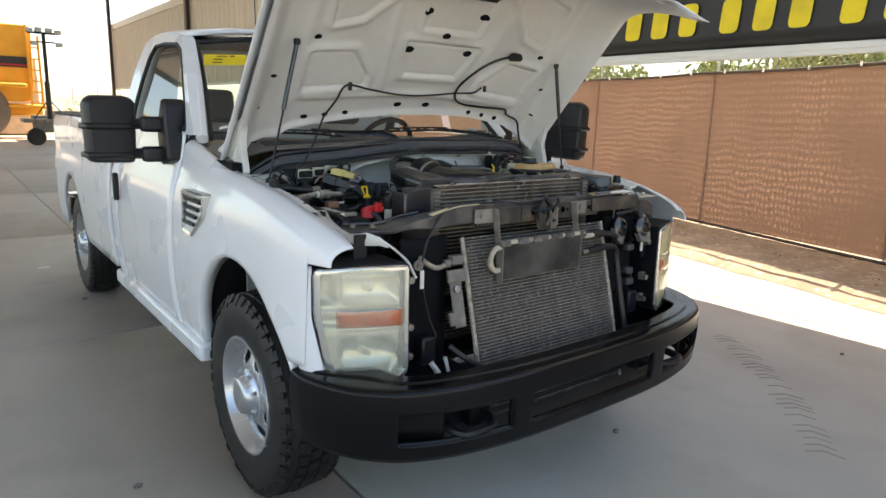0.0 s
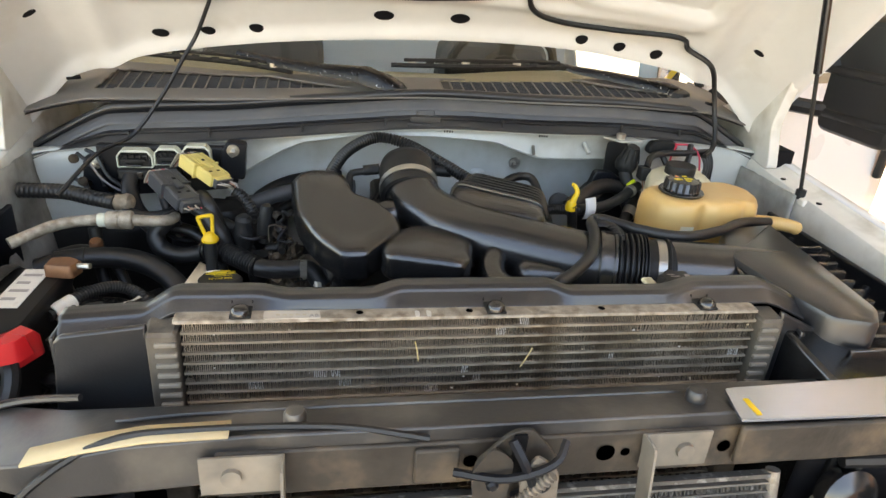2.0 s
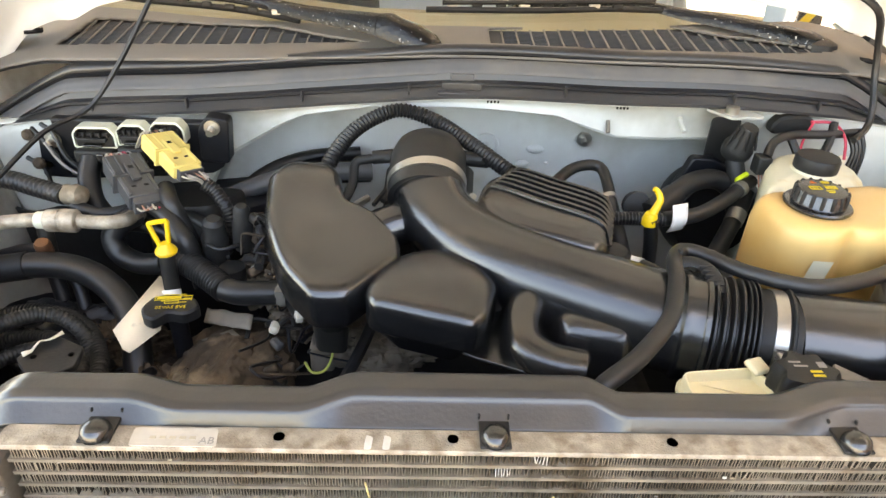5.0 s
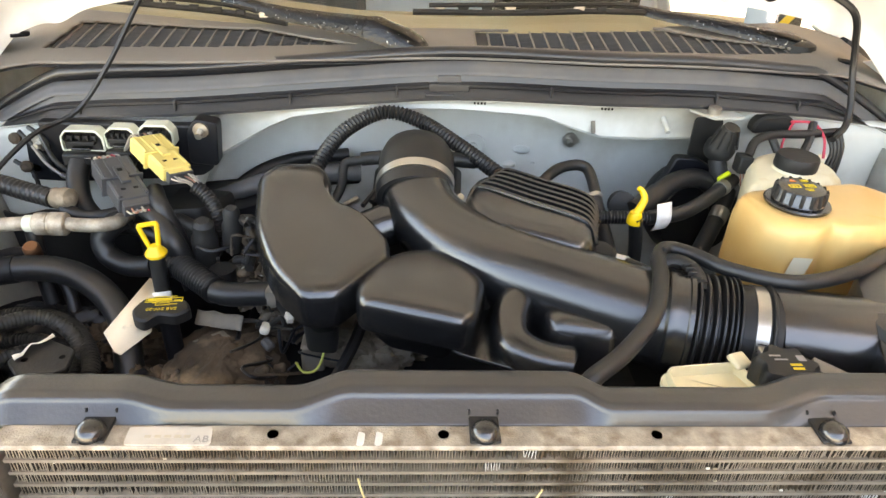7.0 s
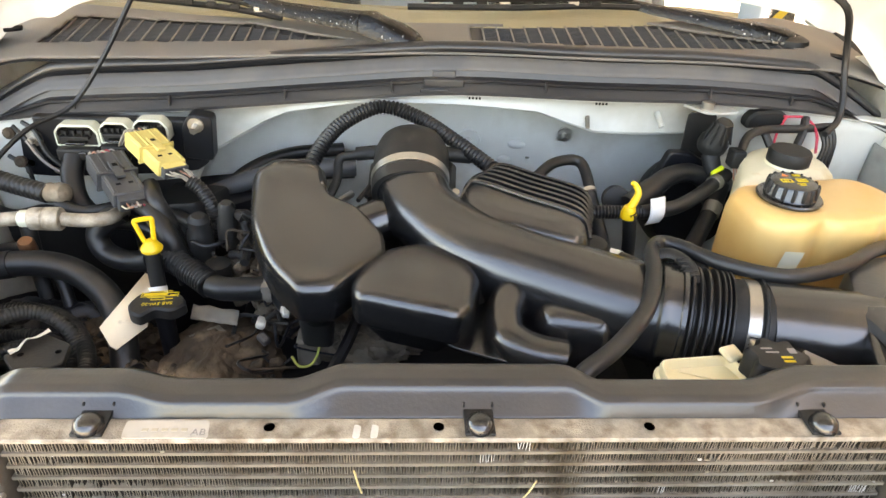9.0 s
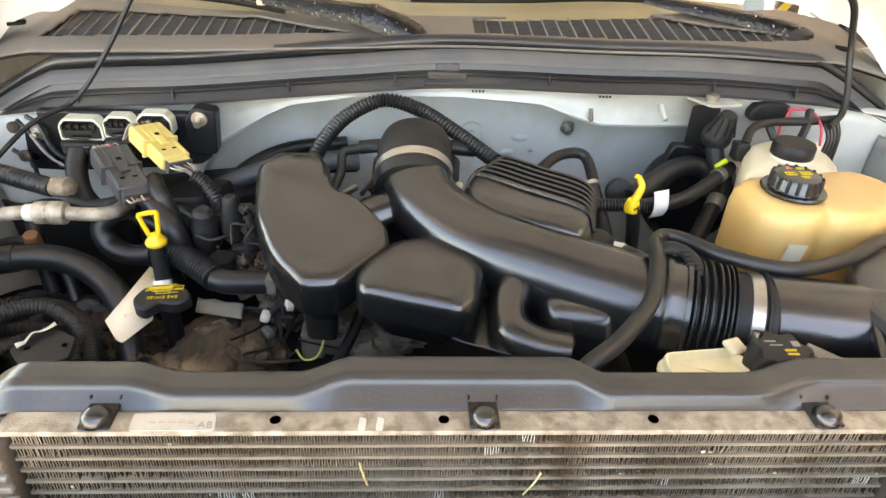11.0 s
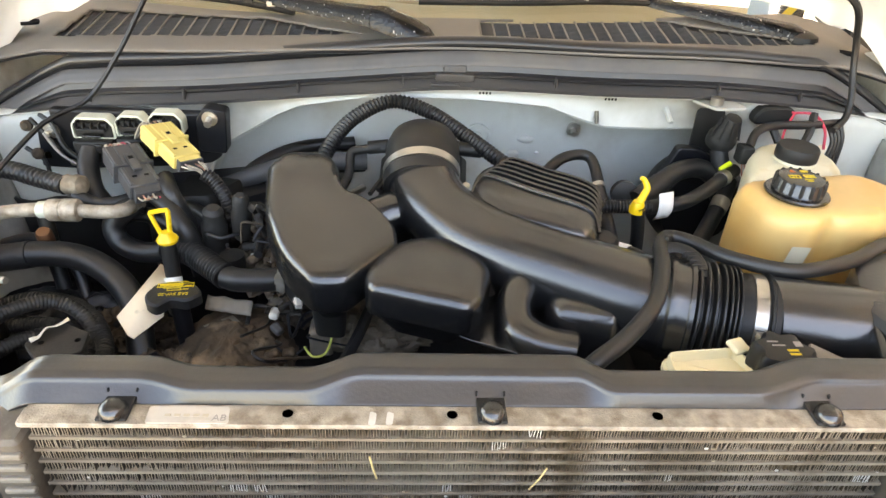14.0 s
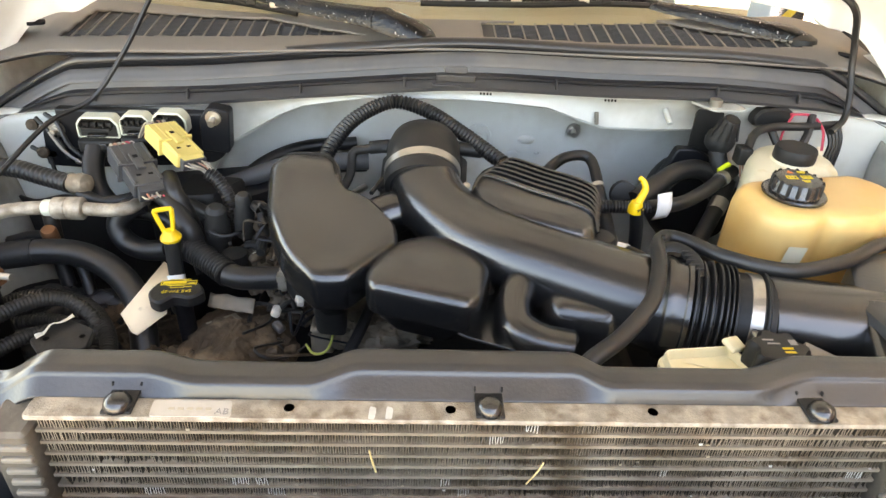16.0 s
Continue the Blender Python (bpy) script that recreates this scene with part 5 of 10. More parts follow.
# ---- tow mirrors ----
def mirror(sg, cx, cy, zc, wide, tall, parent):
    m = part("tow_mirror", Geo().prism(round_poly([(-0.088, -0.118), (0.088, -0.125), (0.098, 0.105), (0.07, 0.130), (-0.07, 0.128), (-0.095, 0.10)], 0.03, 4),
             [(-0.075, 0.022), (-0.06, 0.006), (-0.02, 0.0), (0.04, 0.004), (0.055, 0.012)],
             Matrix.Translation((sg * cx, cy, zc)) @ Euler((radians(90), 0, radians(-8 * sg))).to_matrix().to_4x4() @ Matrix.Diagonal((wide, tall, 0.9, 1))), M_MIRRORP, parent, "large black telescoping tow mirror")
    for z, d in ((zc + 0.020, 0.118), (zc - 0.108, 0.112)):
        boxpart("mirror_band", (sg * cx, cy, z), (0.202 * wide, d, 0.028), M_MIRRORP, m, bevel=0.010, rot=Euler((0, 0, radians(-8 * sg))).to_matrix().to_4x4())
    for z in (zc + 0.03, zc - 0.105):
        part("arm", Geo().tube([(sg * (cx - 0.075), cy, z), (sg * 1.02, cy - 0.12, z + 0.005)], 0.022, 8, 1, smooth=False, flat=1.1), M_MIRRORP, m)
        boxpart("arm_socket", (sg * 1.015, cy - 0.115, z + 0.003), (0.12, 0.06, 0.070), M_MIRRORP, m, bevel=0.015)
    part("mount", Geo().prism(round_poly([(0.76, 1.25), (0.90, 1.22), (0.93, 1.38), (0.84, 1.53), (0.80, 1.50)], 0.02, 3), [(0.90, 0.0), (0.985, 0.0), (0.995, 0.012)], Matrix(((0, 0, sg, 0), (1, 0, 0, 0), (0, 1, 0, 0), (0, 0, 0, 1)))), M_MIRRORP, m)


mirror(-1, 1.180, 1.00, 1.375, 1.14, 1.22, truck)
mirror(1, 1.30, 1.05, 1.40, 1.45, 1.42, door_right)
door_right.matrix_world = DOOR_SWING

# ---- open hood ----
HT = radians(49.5)
HO, HD, HN = Vector((0, 0.36, 1.40)), Vector((0, -math.cos(HT), math.sin(HT))), Vector((0, -math.sin(HT), -math.cos(HT)))


def hood_at(x, u, h=0.0):
    p = HO + HD * u + HN * h
    return Vector((x, p.y, p.z))


def poly_dist(poly, x, y):
    """Signed distance to an outline, negative inside."""
    d, inside = 9.0, False
    n = len(poly)
    for i in range(n):
        ax, ay = poly[i - 1]
        bx, by = poly[i]
        ex, ey = bx - ax, by - ay
        t = max(0, min(1, ((x - ax) * ex + (y - ay) * ey) / (ex * ex + ey * ey)))
        d = min(d, math.hypot(x - ax - ex * t, y - ay - ey * t))
        if (ay > y) != (by > y) and x < (bx - ax) * (y - ay) / (by - ay) + ax:
            inside = not inside
    return -d if inside else d


def mirror_poly(p):
    return [(-x, y) for x, y in p]


TRAP = [(-0.60, 0.232), (-0.61, 0.405), (-0.43, 0.425), (-0.325, 0.31), (-0.325, 0.262)]
UPPER = [(-0.56, 0.555), (-0.58, 0.76), (-0.40, 0.81), (-0.27, 0.79), (-0.45, 0.59)]
MID1 = [(-0.14, 0.335), (-0.19, 0.495), (0.19, 0.495), (0.14, 0.335)]
MID2 = [(-0.14, 0.575), (-0.17, 0.76), (0.17, 0.76), (0.14, 0.575)]
GROOVES = [(TRAP, 0.010), (mirror_poly(TRAP), 0.010), (UPPER, 0.010), (mirror_poly(UPPER), 0.010), (MID1, 0.006), (MID2, 0.006)]


def hood_nose(u):
    t = min(1, max(0, (u - 0.78) / 0.27))
    return 0.36 * t ** 2.0


REAR = [(-0.92, -0.155), (-0.85, -0.105), (-0.74, -0.04), (-0.60, 0.022), (-0.40, 0.068), (-0.20, 0.095), (0.0, 0.110), (0.20, 0.113), (0.36, 0.104), (0.46, 0.088), (0.57, 0.068), (0.63, 0.055), (0.69, 0.028), (0.75, 0.0), (0.81, -0.03), (0.92, -0.09)]


def hood_rear(x):
    return smooth_interp(REAR, x)


def hood_inner_h(x, u):
    h = 0.0
    for poly, w in GROOVES:
        d = poly_dist(poly, x, u)
        h += 0.013 * math.exp(-((d - 0.022) / 0.020) ** 2) - 0.007 * math.exp(-(d / 0.007) ** 2)
    # raised rib across, above the rear hole row, and along both sides
    h += 0.012 * math.exp(-((u - 0.200 - 0.02 * math.cos(x * 4)) / 0.018) ** 2) * bump01(abs(x) - 0.62, 0.05)
    h += 0.010 * math.exp(-((abs(x) - 0.24 - 0.16 * (u - 0.3)) / 0.022) ** 2) * bump01(0.24 - u, 0.03) * bump01(u - 0.80, 0.03)
    h += 0.014 * math.exp(-((abs(x) - 0.655) / 0.03) ** 2)
    h += 0.095 * (1 - bump01(abs(x) - 0.80, 0.055))
    h -= 0.015 * (1 - (x / 0.8) ** 2)
    h += hood_nose(u) * (0.8 + 0.2 * min(1, abs(x) / 0.8))
    h += 0.018 * math.exp(-((u - hood_rear(x)) / 0.02) ** 2)
    return h


def hood_in(a, b):
    x = -0.87 + 1.74 * a
    u = hood_rear(x) + (1.045 - hood_rear(x)) * b
    return tuple(hood_at(x, u, hood_inner_h(x, u)))


def hood_out(a, b):
    x = -0.90 + 1.80 * a
    u = hood_rear(x) - 0.02 + (1.075 - hood_rear(x)) * b
    h = -0.045 + 0.125 * (1 - bump01(abs(x) - 0.84, 0.06)) + hood_nose(u) * 1.02
    return tuple(hood_at(x, u, h))


hood = part("hood", Geo().grid(hood_out, 60, 40), M_WHITE, truck, "white hood propped wide open", solid=0.004)
part("inner_panel", Geo().grid(hood_in, 230, 150), M_HOODIN, hood, "dusty off-white pressed inner panel", angle=60)
HOLES = [(-0.548, 0.079, 0.014), (-0.453, 0.092, 0.012), (-0.356, 0.106, 0.012), (-0.096, 0.158, 0.017), (0.064, 0.162, 0.017), (0.345, 0.130, 0.012), (0.44, 0.116, 0.012), (0.537, 0.100, 0.013),
         (-0.609, 0.482, 0.014), (0.60, 0.49, 0.014), (-0.739, 0.287, 0.011), (0.74, 0.30, 0.011), (-0.169, 0.459, 0.020), (0.15, 0.465, 0.020), (-0.02, 0.549, 0.018), (-0.159, 0.650, 0.020), (0.14, 0.655, 0.020), (-0.77, 0.134, 0.008), (0.77, 0.14, 0.008)]
# flat black ovals drawn for the dark inside of each drain hole
for x, u, r in HOLES:
    g = Geo()
    h = hood_inner_h(x, u) + 0.0025
    g.add([tuple(hood_at(x + r * 1.25 * math.cos(a), u + r * 0.8 * math.sin(a), hood_inner_h(x + r * 1.25 * math.cos(a), u + r * 0.8 * math.sin(a)) + 0.0025)) for a in [2 * math.pi * k / 16 for k in range(16)]], [tuple(range(16))])
    part("drain_hole", g, M_BAYBLACK, hood)
part("under_hood_lamp", Geo().prism(round_poly([(-0.04, -0.017), (0.04, -0.012), (0.035, 0.018), (-0.035, 0.02)], 0.012, 3), [(0, 0), (0.022, 0.002), (0.026, 0.007)],
            Matrix.Translation(hood_at(0.42, 0.49, 0.005)) @ Euler((math.pi - (math.pi / 2 - HT) - math.pi, 0, 0)).to_matrix().to_4x4() @ Euler((math.pi, 0, 0)).to_matrix().to_4x4()), M_MATTE, hood)
g = Geo().box(tuple(hood_at(-0.06, 0.80, 0.05)), (0.30, 0.05, 0.05), Euler((-(math.pi / 2 - HT), 0, 0)).to_matrix().to_4x4()).box(tuple(hood_at(0.0, 0.85, 0.09)), (0.10, 0.06, 0.08), Euler((-(math.pi / 2 - HT), 0, 0)).to_matrix().to_4x4())
part("striker_plate", g, M_DARK, hood, bevel=0.008)


def on_hood(pts, lift=0.012):
    return [tuple(hood_at(x, u, hood_inner_h(x, u) + lift)) for x, u in pts]


part("washer_hose", Geo().tube(on_hood([(-0.435, 0.19), (-0.405, 0.262), (-0.28, 0.245), (-0.11, 0.228), (0.04, 0.232), (0.19, 0.247), (0.29, 0.262), (0.335, 0.29)]), 0.0042, 6, 6), M_RUBBER, hood)
part("washer_nozzle", Geo().box(tuple(hood_at(-0.402, 0.272, 0.02)), (0.014, 0.012, 0.035)), M_RUBBER, hood, bevel=0.003)
part("washer_nozzle", Geo().box(tuple(hood_at(0.335, 0.30, 0.02)), (0.014, 0.012, 0.03)), M_RUBBER, hood, bevel=0.003)
part("washer_hose", Geo().tube(on_hood([(-0.435, 0.19)]) + [(-0.47, 0.27, 1.47), (-0.50, 0.26, 1.42), (-0.545, 0.235, 1.345), (-0.60, 0.21, 1.275), (-0.655, 0.16, 1.25), (-0.70, 0.06, 1.20)], 0.0042, 6, 6), M_RUBBER, truck)
part("lamp_cable", Geo().tube(on_hood([(0.42, 0.482), (0.34, 0.455), (0.25, 0.40), (0.195, 0.29), (0.20, 0.225), (0.27, 0.185), (0.40, 0.172), (0.56, 0.165), (0.60, 0.13)]) + [(0.650, 0.245, 1.465), (0.682, 0.26, 1.41), (0.695, 0.258, 1.36), (0.697, 0.235, 1.31), (0.688, 0.218, 1.280), (0.655, 0.19, 1.268)], 0.0058, 7, 6), M_RUBBER, truck)
for sg, low in ((-1, (-0.832, 0.03, 1.222)), (1, (0.832, 0.066, 1.222))):
    top = hood_at(sg * 0.705, 0.47, 0.03)
    low = Vector(low)
    s = part("gas_strut", Geo().tube([low.lerp(top, 0.52), top], 0.0085, 10, 1, smooth=False), M_PLASTIC, truck, "black gas hood strut")
    part("strut_rod", Geo().tube([low, low.lerp(top, 0.54)], 0.0042, 8, 1, smooth=False), M_MATTE, s)
    part("strut_end", Geo().lathe([(0.0, -0.012), (0.011, -0.008), (0.011, 0.012), (0.0, 0.016)], Matrix.Translation(low), 10), M_MATTE, s)
    part("strut_end", Geo().lathe([(0.0, -0.012), (0.013, -0.008), (0.013, 0.012), (0.0, 0.016)], Matrix.Translation(top), 10), M_MATTE, s)
    boxpart("strut_bracket", (low.x + sg * 0.006, low.y, low.z - 0.012), (0.026, 0.05, 0.018), M_APRON, s, bevel=0.004)
    # hinge arm beside the cowl
    hg = Geo().prism(round_poly([(0.20, 1.235), (0.52, 1.27), (0.50, 1.315), (0.38, 1.36), (0.28, 1.43), (0.20, 1.46), (0.23, 1.34)], 0.015, 3), [(0.835, 0), (0.862, 0)], Matrix(((0, 0, sg, 0), (1, 0, 0, 0), (0, 1, 0, 0), (0, 0, 0, 1))))
    part("hood_hinge", hg, M_APRON, truck, "pale painted hood hinge", bevel=0.005)
    # solid near-black box stands in for the shaded gap beside the hinge
    boxpart("hinge_gap", (sg * 0.885, 0.36, 1.23), (0.04, 0.30, 0.10), M_BAYBLACK, truck)

# ---- firewall, cowl, wipers ----
LIP = [(-0.88, 1.205), (-0.787, 1.221), (-0.60, 1.242), (-0.429, 1.253), (-0.193, 1.276), (0.013, 1.293), (0.276, 1.290), (0.467, 1.290), (0.656, 1.279), (0.819, 1.262), (0.88, 1.255)]


def lip(x):
    return smooth_interp(LIP, x)


FW_EDGE = [(-0.52, 0.42), (-0.455, 0.16), (-0.411, 0.085), (-0.362, 0.059), (-0.308, 0.031), (-0.267, 0.016), (-0.148, 0.008), (-0.029, 0.017), (0.173, 0.027), (0.227, 0.045), (0.282, 0.061), (0.367, 0.063), (0.456, 0.059), (0.53, 0.10), (0.60, 0.42)]


def fw_pt(a, b):
    """Flange on top, then a pressed recess below a stepped edge."""
    x = -0.84 + 1.68 * a
    e = interp(FW_EDGE, x)
    deep = 0.10 * bump01(e - 0.18, 0.10)
    if b < 0.28:
        k = b / 0.28
        d, y = e * k, 0.272 + 0.010 * math.sin(math.pi * min(1, k)) * min(1, e / 0.05)
    elif b < 0.46:
        k = (b - 0.28) / 0.18
        d, y = e + 0.012 * k ** 2, 0.272 + deep * math.sin(k * math.pi / 2)
    else:
        k = (b - 0.46) / 0.54
        d, y = e + 0.012 + (0.5 - e) * k, 0.272 + deep + 0.004 * k
    z = lip(x) - d
    y += 0.005 * noise.noise((x * 5, d * 10, 4))
    return (x, y, z)


firewall = part("firewall", Geo().grid(fw_pt, 240, 60), M_BAYPAINT, truck, "pale grey-white painted firewall", solid=0.004)
FWM = lambda x, y, z: Matrix.Translation((x, y, z)) @ Euler((radians(90), 0, 0)).to_matrix().to_4x4()
for x, z, r, sx in ((0.160, 1.160, 0.018, 1.0), (0.137, 1.128, 0.016, 0.9), (0.185, 1.132, 0.005, 1.0)):
    part("pressed_boss", Geo().lathe([(0.0, 0.008), (r * 0.5, 0.007), (r * 0.85, 0.004), (r, -0.002)], FWM(x, 0.371, z) @ Matrix.Diagonal((sx, 0.5, 1, 1)), 20), M_BAYPAINT, firewall)
part("access_plug", Geo().lathe([(0.026, 0.0), (0.025, 0.006), (0.020, 0.006), (0.019, 0.001), (0.009, 0.001), (0.008, 0.007), (0.0, 0.007)], FWM(0.062, 0.368, 1.166), 28), M_BAYPAINT, firewall)
part("stud", Geo().tube([(0.251, 0.372, 1.187), (0.249, 0.345, 1.183)], 0.006, 8, 1, smooth=False).lathe([(0.014, 0), (0.014, 0.004), (0, 0.004)], Matrix.Translation((0.251, 0.364, 1.187)) @ Euler((radians(90), 0, 0)).to_matrix().to_4x4(), 12), M_STEEL, firewall)
part("stud", Geo().tube([(0.265, 0.275, 1.258), (0.265, 0.262, 1.240)], 0.004, 8, 1, smooth=False), M_BRACKET, firewall)
part("stud", Geo().tube([(0.39, 0.275, 1.268), (0.395, 0.250, 1.25)], 0.005, 8, 1, smooth=False), M_BAYPAINT, firewall)
for x in (0.05, 0.275):
    for k in range(4):
        boxpart("stamp_mark", (x + k * 0.006, 0.268, lip(x) - 0.006), (0.003, 0.002, 0.005), M_BAYBLACK, firewall, bevel=0)
part("lip_flange", Geo().grid(lambda a, b: (-0.84 + 1.68 * a, 0.262 + 0.024 * b, lip(-0.84 + 1.68 * a) + 0.003 - 0.004 * (1 - b)), 80, 3), M_BAYPAINT, firewall, solid=0.003)
# pale bracket with a bolt on the lip
part("lip_bracket", Geo().prism(round_poly([(0.425, 0.262), (0.50, 0.262), (0.515, 0.225), (0.455, 0.215)], 0.008, 3), [(1.287, 0), (1.291, 0)]), M_BAYPAINT, firewall)
part("bolt", Geo().lathe([(0.011, 0.0), (0.011, 0.012), (0.0, 0.014)], Matrix.Translation((0.462, 0.238, 1.291)), 10), M_STEEL, firewall)

def cowl_strip(prof, n, wave=0.0):
    """A moulded strip that follows the firewall's top edge: prof holds y and height over the edge."""
    def f(a, b):
        x = -0.88 + 1.76 * a
        k = min(int(b * (len(prof) - 1) + 1e-6), len(prof) - 2)
        t = b * (len(prof) - 1) - k
        y = prof[k][0] + (prof[k + 1][0] - prof[k][0]) * t
        z = prof[k][1] + (prof[k + 1][1] - prof[k][1]) * t
        w = wave * (round(a * n) % 2) * math.sin(math.pi * b)
        fall = 0.55 * max(0, abs(x) - 0.665) ** 1.15 * min(1, z / 0.04)
        return (x, y + 0.05 * max(0, abs(x) - 0.62) - w, lip(x) + z - fall)
    return Geo().grid(f, n, len(prof) - 1)


trim = part("cowl_trim", cowl_strip([(0.268, 0.001), (0.253, 0.003), (0.253, 0.008), (0.264, 0.0205), (0.2665, 0.0215), (0.261, 0.0230), (0.2605, 0.0270), (0.267, 0.0285), (0.272, 0.030), (0.275, 0.040)], 160), M_TRIM, truck, "black cowl edge trim, grey with dust", angle=25)
for x in (-0.62, -0.46, -0.265, -0.085, 0.18, 0.47, 0.62):
    boxpart("trim_clip", (x, 0.2595, lip(x) + 0.0205), (0.004, 0.010, 0.017), M_TRIM, trim, bevel=0.001)
boxpart("trim_joint", (0.004, 0.2640, lip(0) + 0.0225), (0.068, 0.012, 0.013), M_TRIM, trim, bevel=0.002)
boxpart("trim_joint", (-0.012, 0.2590, lip(0) + 0.0100), (0.050, 0.012, 0.007), M_TRIM, trim, bevel=0.002)
boxpart("joint_sleeve", (0.004, 0.2715, lip(0) + 0.0350), (0.040, 0.008, 0.012), M_SEAL, trim, bevel=0.002)
part("hood_seal", cowl_strip([(0.276, 0.0395), (0.2705, 0.0410), (0.2705, 0.0425), (0.2745, 0.0480), (0.2775, 0.0540), (0.2805, 0.0595), (0.286, 0.0615)], 640, 0.0010), M_SEAL, truck, "grey rubber hood seal strip with ribbed face", angle=60)
part("seal_groove", cowl_strip([(0.284, 0.0600), (0.300, 0.0595), (0.302, 0.0720)], 120), M_BAYBLACK, truck)
part("seal_lip", cowl_strip([(0.306, 0.062), (0.2985, 0.0675), (0.2980, 0.0715), (0.3010, 0.0770), (0.308, 0.0800), (0.318, 0.0790), (0.322, 0.066)], 120), M_TRIM, truck, angle=50)


def cowl_z(x, y):
    return lip(x) * 0.5 + 0.5 * 1.283 + 0.066 + 0.13 * (y - 0.305) - 0.35 * max(0, abs(x) - 0.70) ** 1.3


GRL = [(-0.705, 0.362), (-0.69, 0.487), (-0.59, 0.472), (-0.34, 0.440), (-0.235, 0.386), (-0.15, 0.352)]
GRR = [(0.055, 0.420), (0.24, 0.452), (0.41, 0.472), (0.505, 0.432), (0.605, 0.418), (0.695, 0.400)]


def in_grille(x, y, m=0.0):
    for tab, front in ((GRL, 0.354), (GRR, 0.348)):
        if tab[0][0] + m < x < tab[-1][0] - m:
            f = front + (0.04 * max(0, (x - 0.4) / 0.29) ** 2 if x > 0.4 else 0)
            return f + m < y < interp(tab, x) - m
    return False


def cowl_back(x):
    return 0.428 + 0.12 * (abs(x) / 0.7) ** 1.8


def cowl_pt(a, b):
    x = -0.88 + 1.76 * a
    y = 0.298 + 0.06 * max(0, abs(x) - 0.62) * (1 - b)
    y = y + (cowl_back(x) - y) * b
    return (x, y, cowl_z(x, y) + 0.004 * math.sin(min(1, b * 8) * math.pi / 2))


def cowl_skip(a, b):
    x, y, _ = cowl_pt(a, b)
    return in_grille(x, y)


cowl = part("cowl_panel", Geo().grid(cowl_pt, 352, 42, cowl_skip), M_COWL, truck, "weathered grey plastic cowl panel", solid=0.004)
part("screen", Geo().grid(lambda a, b: (lambda p: (p[0], p[1], p[2] - 0.006))(cowl_pt(a, b)), 60, 10), M_SCREEN, cowl)
slat_mesh = Geo().box((0, 0, 0), (0.0030, 0.10, 0.004), None).mesh("slat", M_COWL)


def grille_span(x):
    ys = [y / 1000 for y in range(340, 495, 2) if in_grille(x, y / 1000)]
    return (min(ys), max(ys)) if len(ys) > 4 else None


for k in range(44):
    x = -0.690 + k * 0.0262 if k < 21 else 0.080 + (k - 21) * 0.0272
    sp = grille_span(x)
    if not sp:
        continue
    ym = sum(sp) / 2
    ob = part("slat", slat_mesh, None, cowl)
    ob.matrix_world = Matrix.Translation((x, ym, cowl_z(x, ym) - 0.001)) @ Euler((radians(7.5), 0, 0)).to_matrix().to_4x4() @ Matrix.Diagonal((1, (sp[1] - sp[0] + 0.006) / 0.10, 1, 1))
for x0 in (-0.70, 0.055):
    g = Geo()
    for k in range(22):
        y = 0.350 + k * 0.0062
        for n in range(24):
            x = x0 + n * 0.0275
            if in_grille(x, y) and in_grille(x + 0.0275, y):
                z = cowl_z(x + 0.0138, y) - 0.0015
                g.box((x + 0.0138, y, z), (0.0280, 0.0028, 0.002))
    part("mesh_screen", g, M_SCREEN, cowl)
part("cowl_joint", Geo().box((0.012, 0.36, cowl_z(0, 0.36) + 0.004), (0.006, 0.12, 0.004), Euler((radians(7.5), 0, 0)).to_matrix().to_4x4()), M_MATTE, cowl)
# black patches painted for the shaded hinge openings
for sg in (-1, 1):
    part("hinge_hole", Geo().prism(round_poly([(sg * 0.735, 0.375), (sg * 0.76, 0.36), (sg * 0.768, 0.385), (sg * 0.745, 0.40)], 0.006, 3), [(cowl_z(0.75, 0.38) + 0.004, 0), (cowl_z(0.75, 0.38) + 0.008, 0)]), M_BAYBLACK, cowl)

def arm_rings(secs):
    """Rounded arm sections: centre, width, height."""
    out = []
    for c, w, hh in secs:
        out.append([tuple(Vector(c) + Vector((w * 0.25 * q, w * 0.5 * q, hh * r))) for q, r in ((-1, 0), (-0.95, 0.5), (-0.6, 0.9), (0, 1.0), (0.6, 0.9), (0.95, 0.5), (1, 0))])
    return out


wl = part("wiper_arm", Geo().loft(arm_rings((((-0.034, 0.329, 1.350), 0.014, 0.008), ((-0.037, 0.330, 1.350), 0.030, 0.020), ((-0.048, 0.333, 1.352), 0.046, 0.028), ((-0.075, 0.340, 1.360), 0.052, 0.034), ((-0.105, 0.346, 1.368), 0.048, 0.035), ((-0.122, 0.350, 1.373), 0.050, 0.037), ((-0.134, 0.353, 1.375), 0.046, 0.034)))), M_ARM, truck, "black wiper arm with painted pale glints")
part("arm_blade_carrier", Geo().loft(arm_rings((((-0.136, 0.354, 1.376), 0.044, 0.032), ((-0.160, 0.367, 1.377), 0.042, 0.030), ((-0.215, 0.400, 1.377), 0.036, 0.026), ((-0.285, 0.432, 1.380), 0.031, 0.022), ((-0.335, 0.455, 1.385), 0.027, 0.019), ((-0.42, 0.50, 1.394), 0.020, 0.014)))), M_ARM, wl)
part("pivot_pin", Geo().lathe([(0.006, -0.02), (0.007, 0.0), (0.004, 0.003), (0.0, 0.003)], Matrix.Translation((-0.128, 0.333, 1.384)) @ Euler((radians(80), 0, 0)).to_matrix().to_4x4(), 10), M_MATTE, wl)
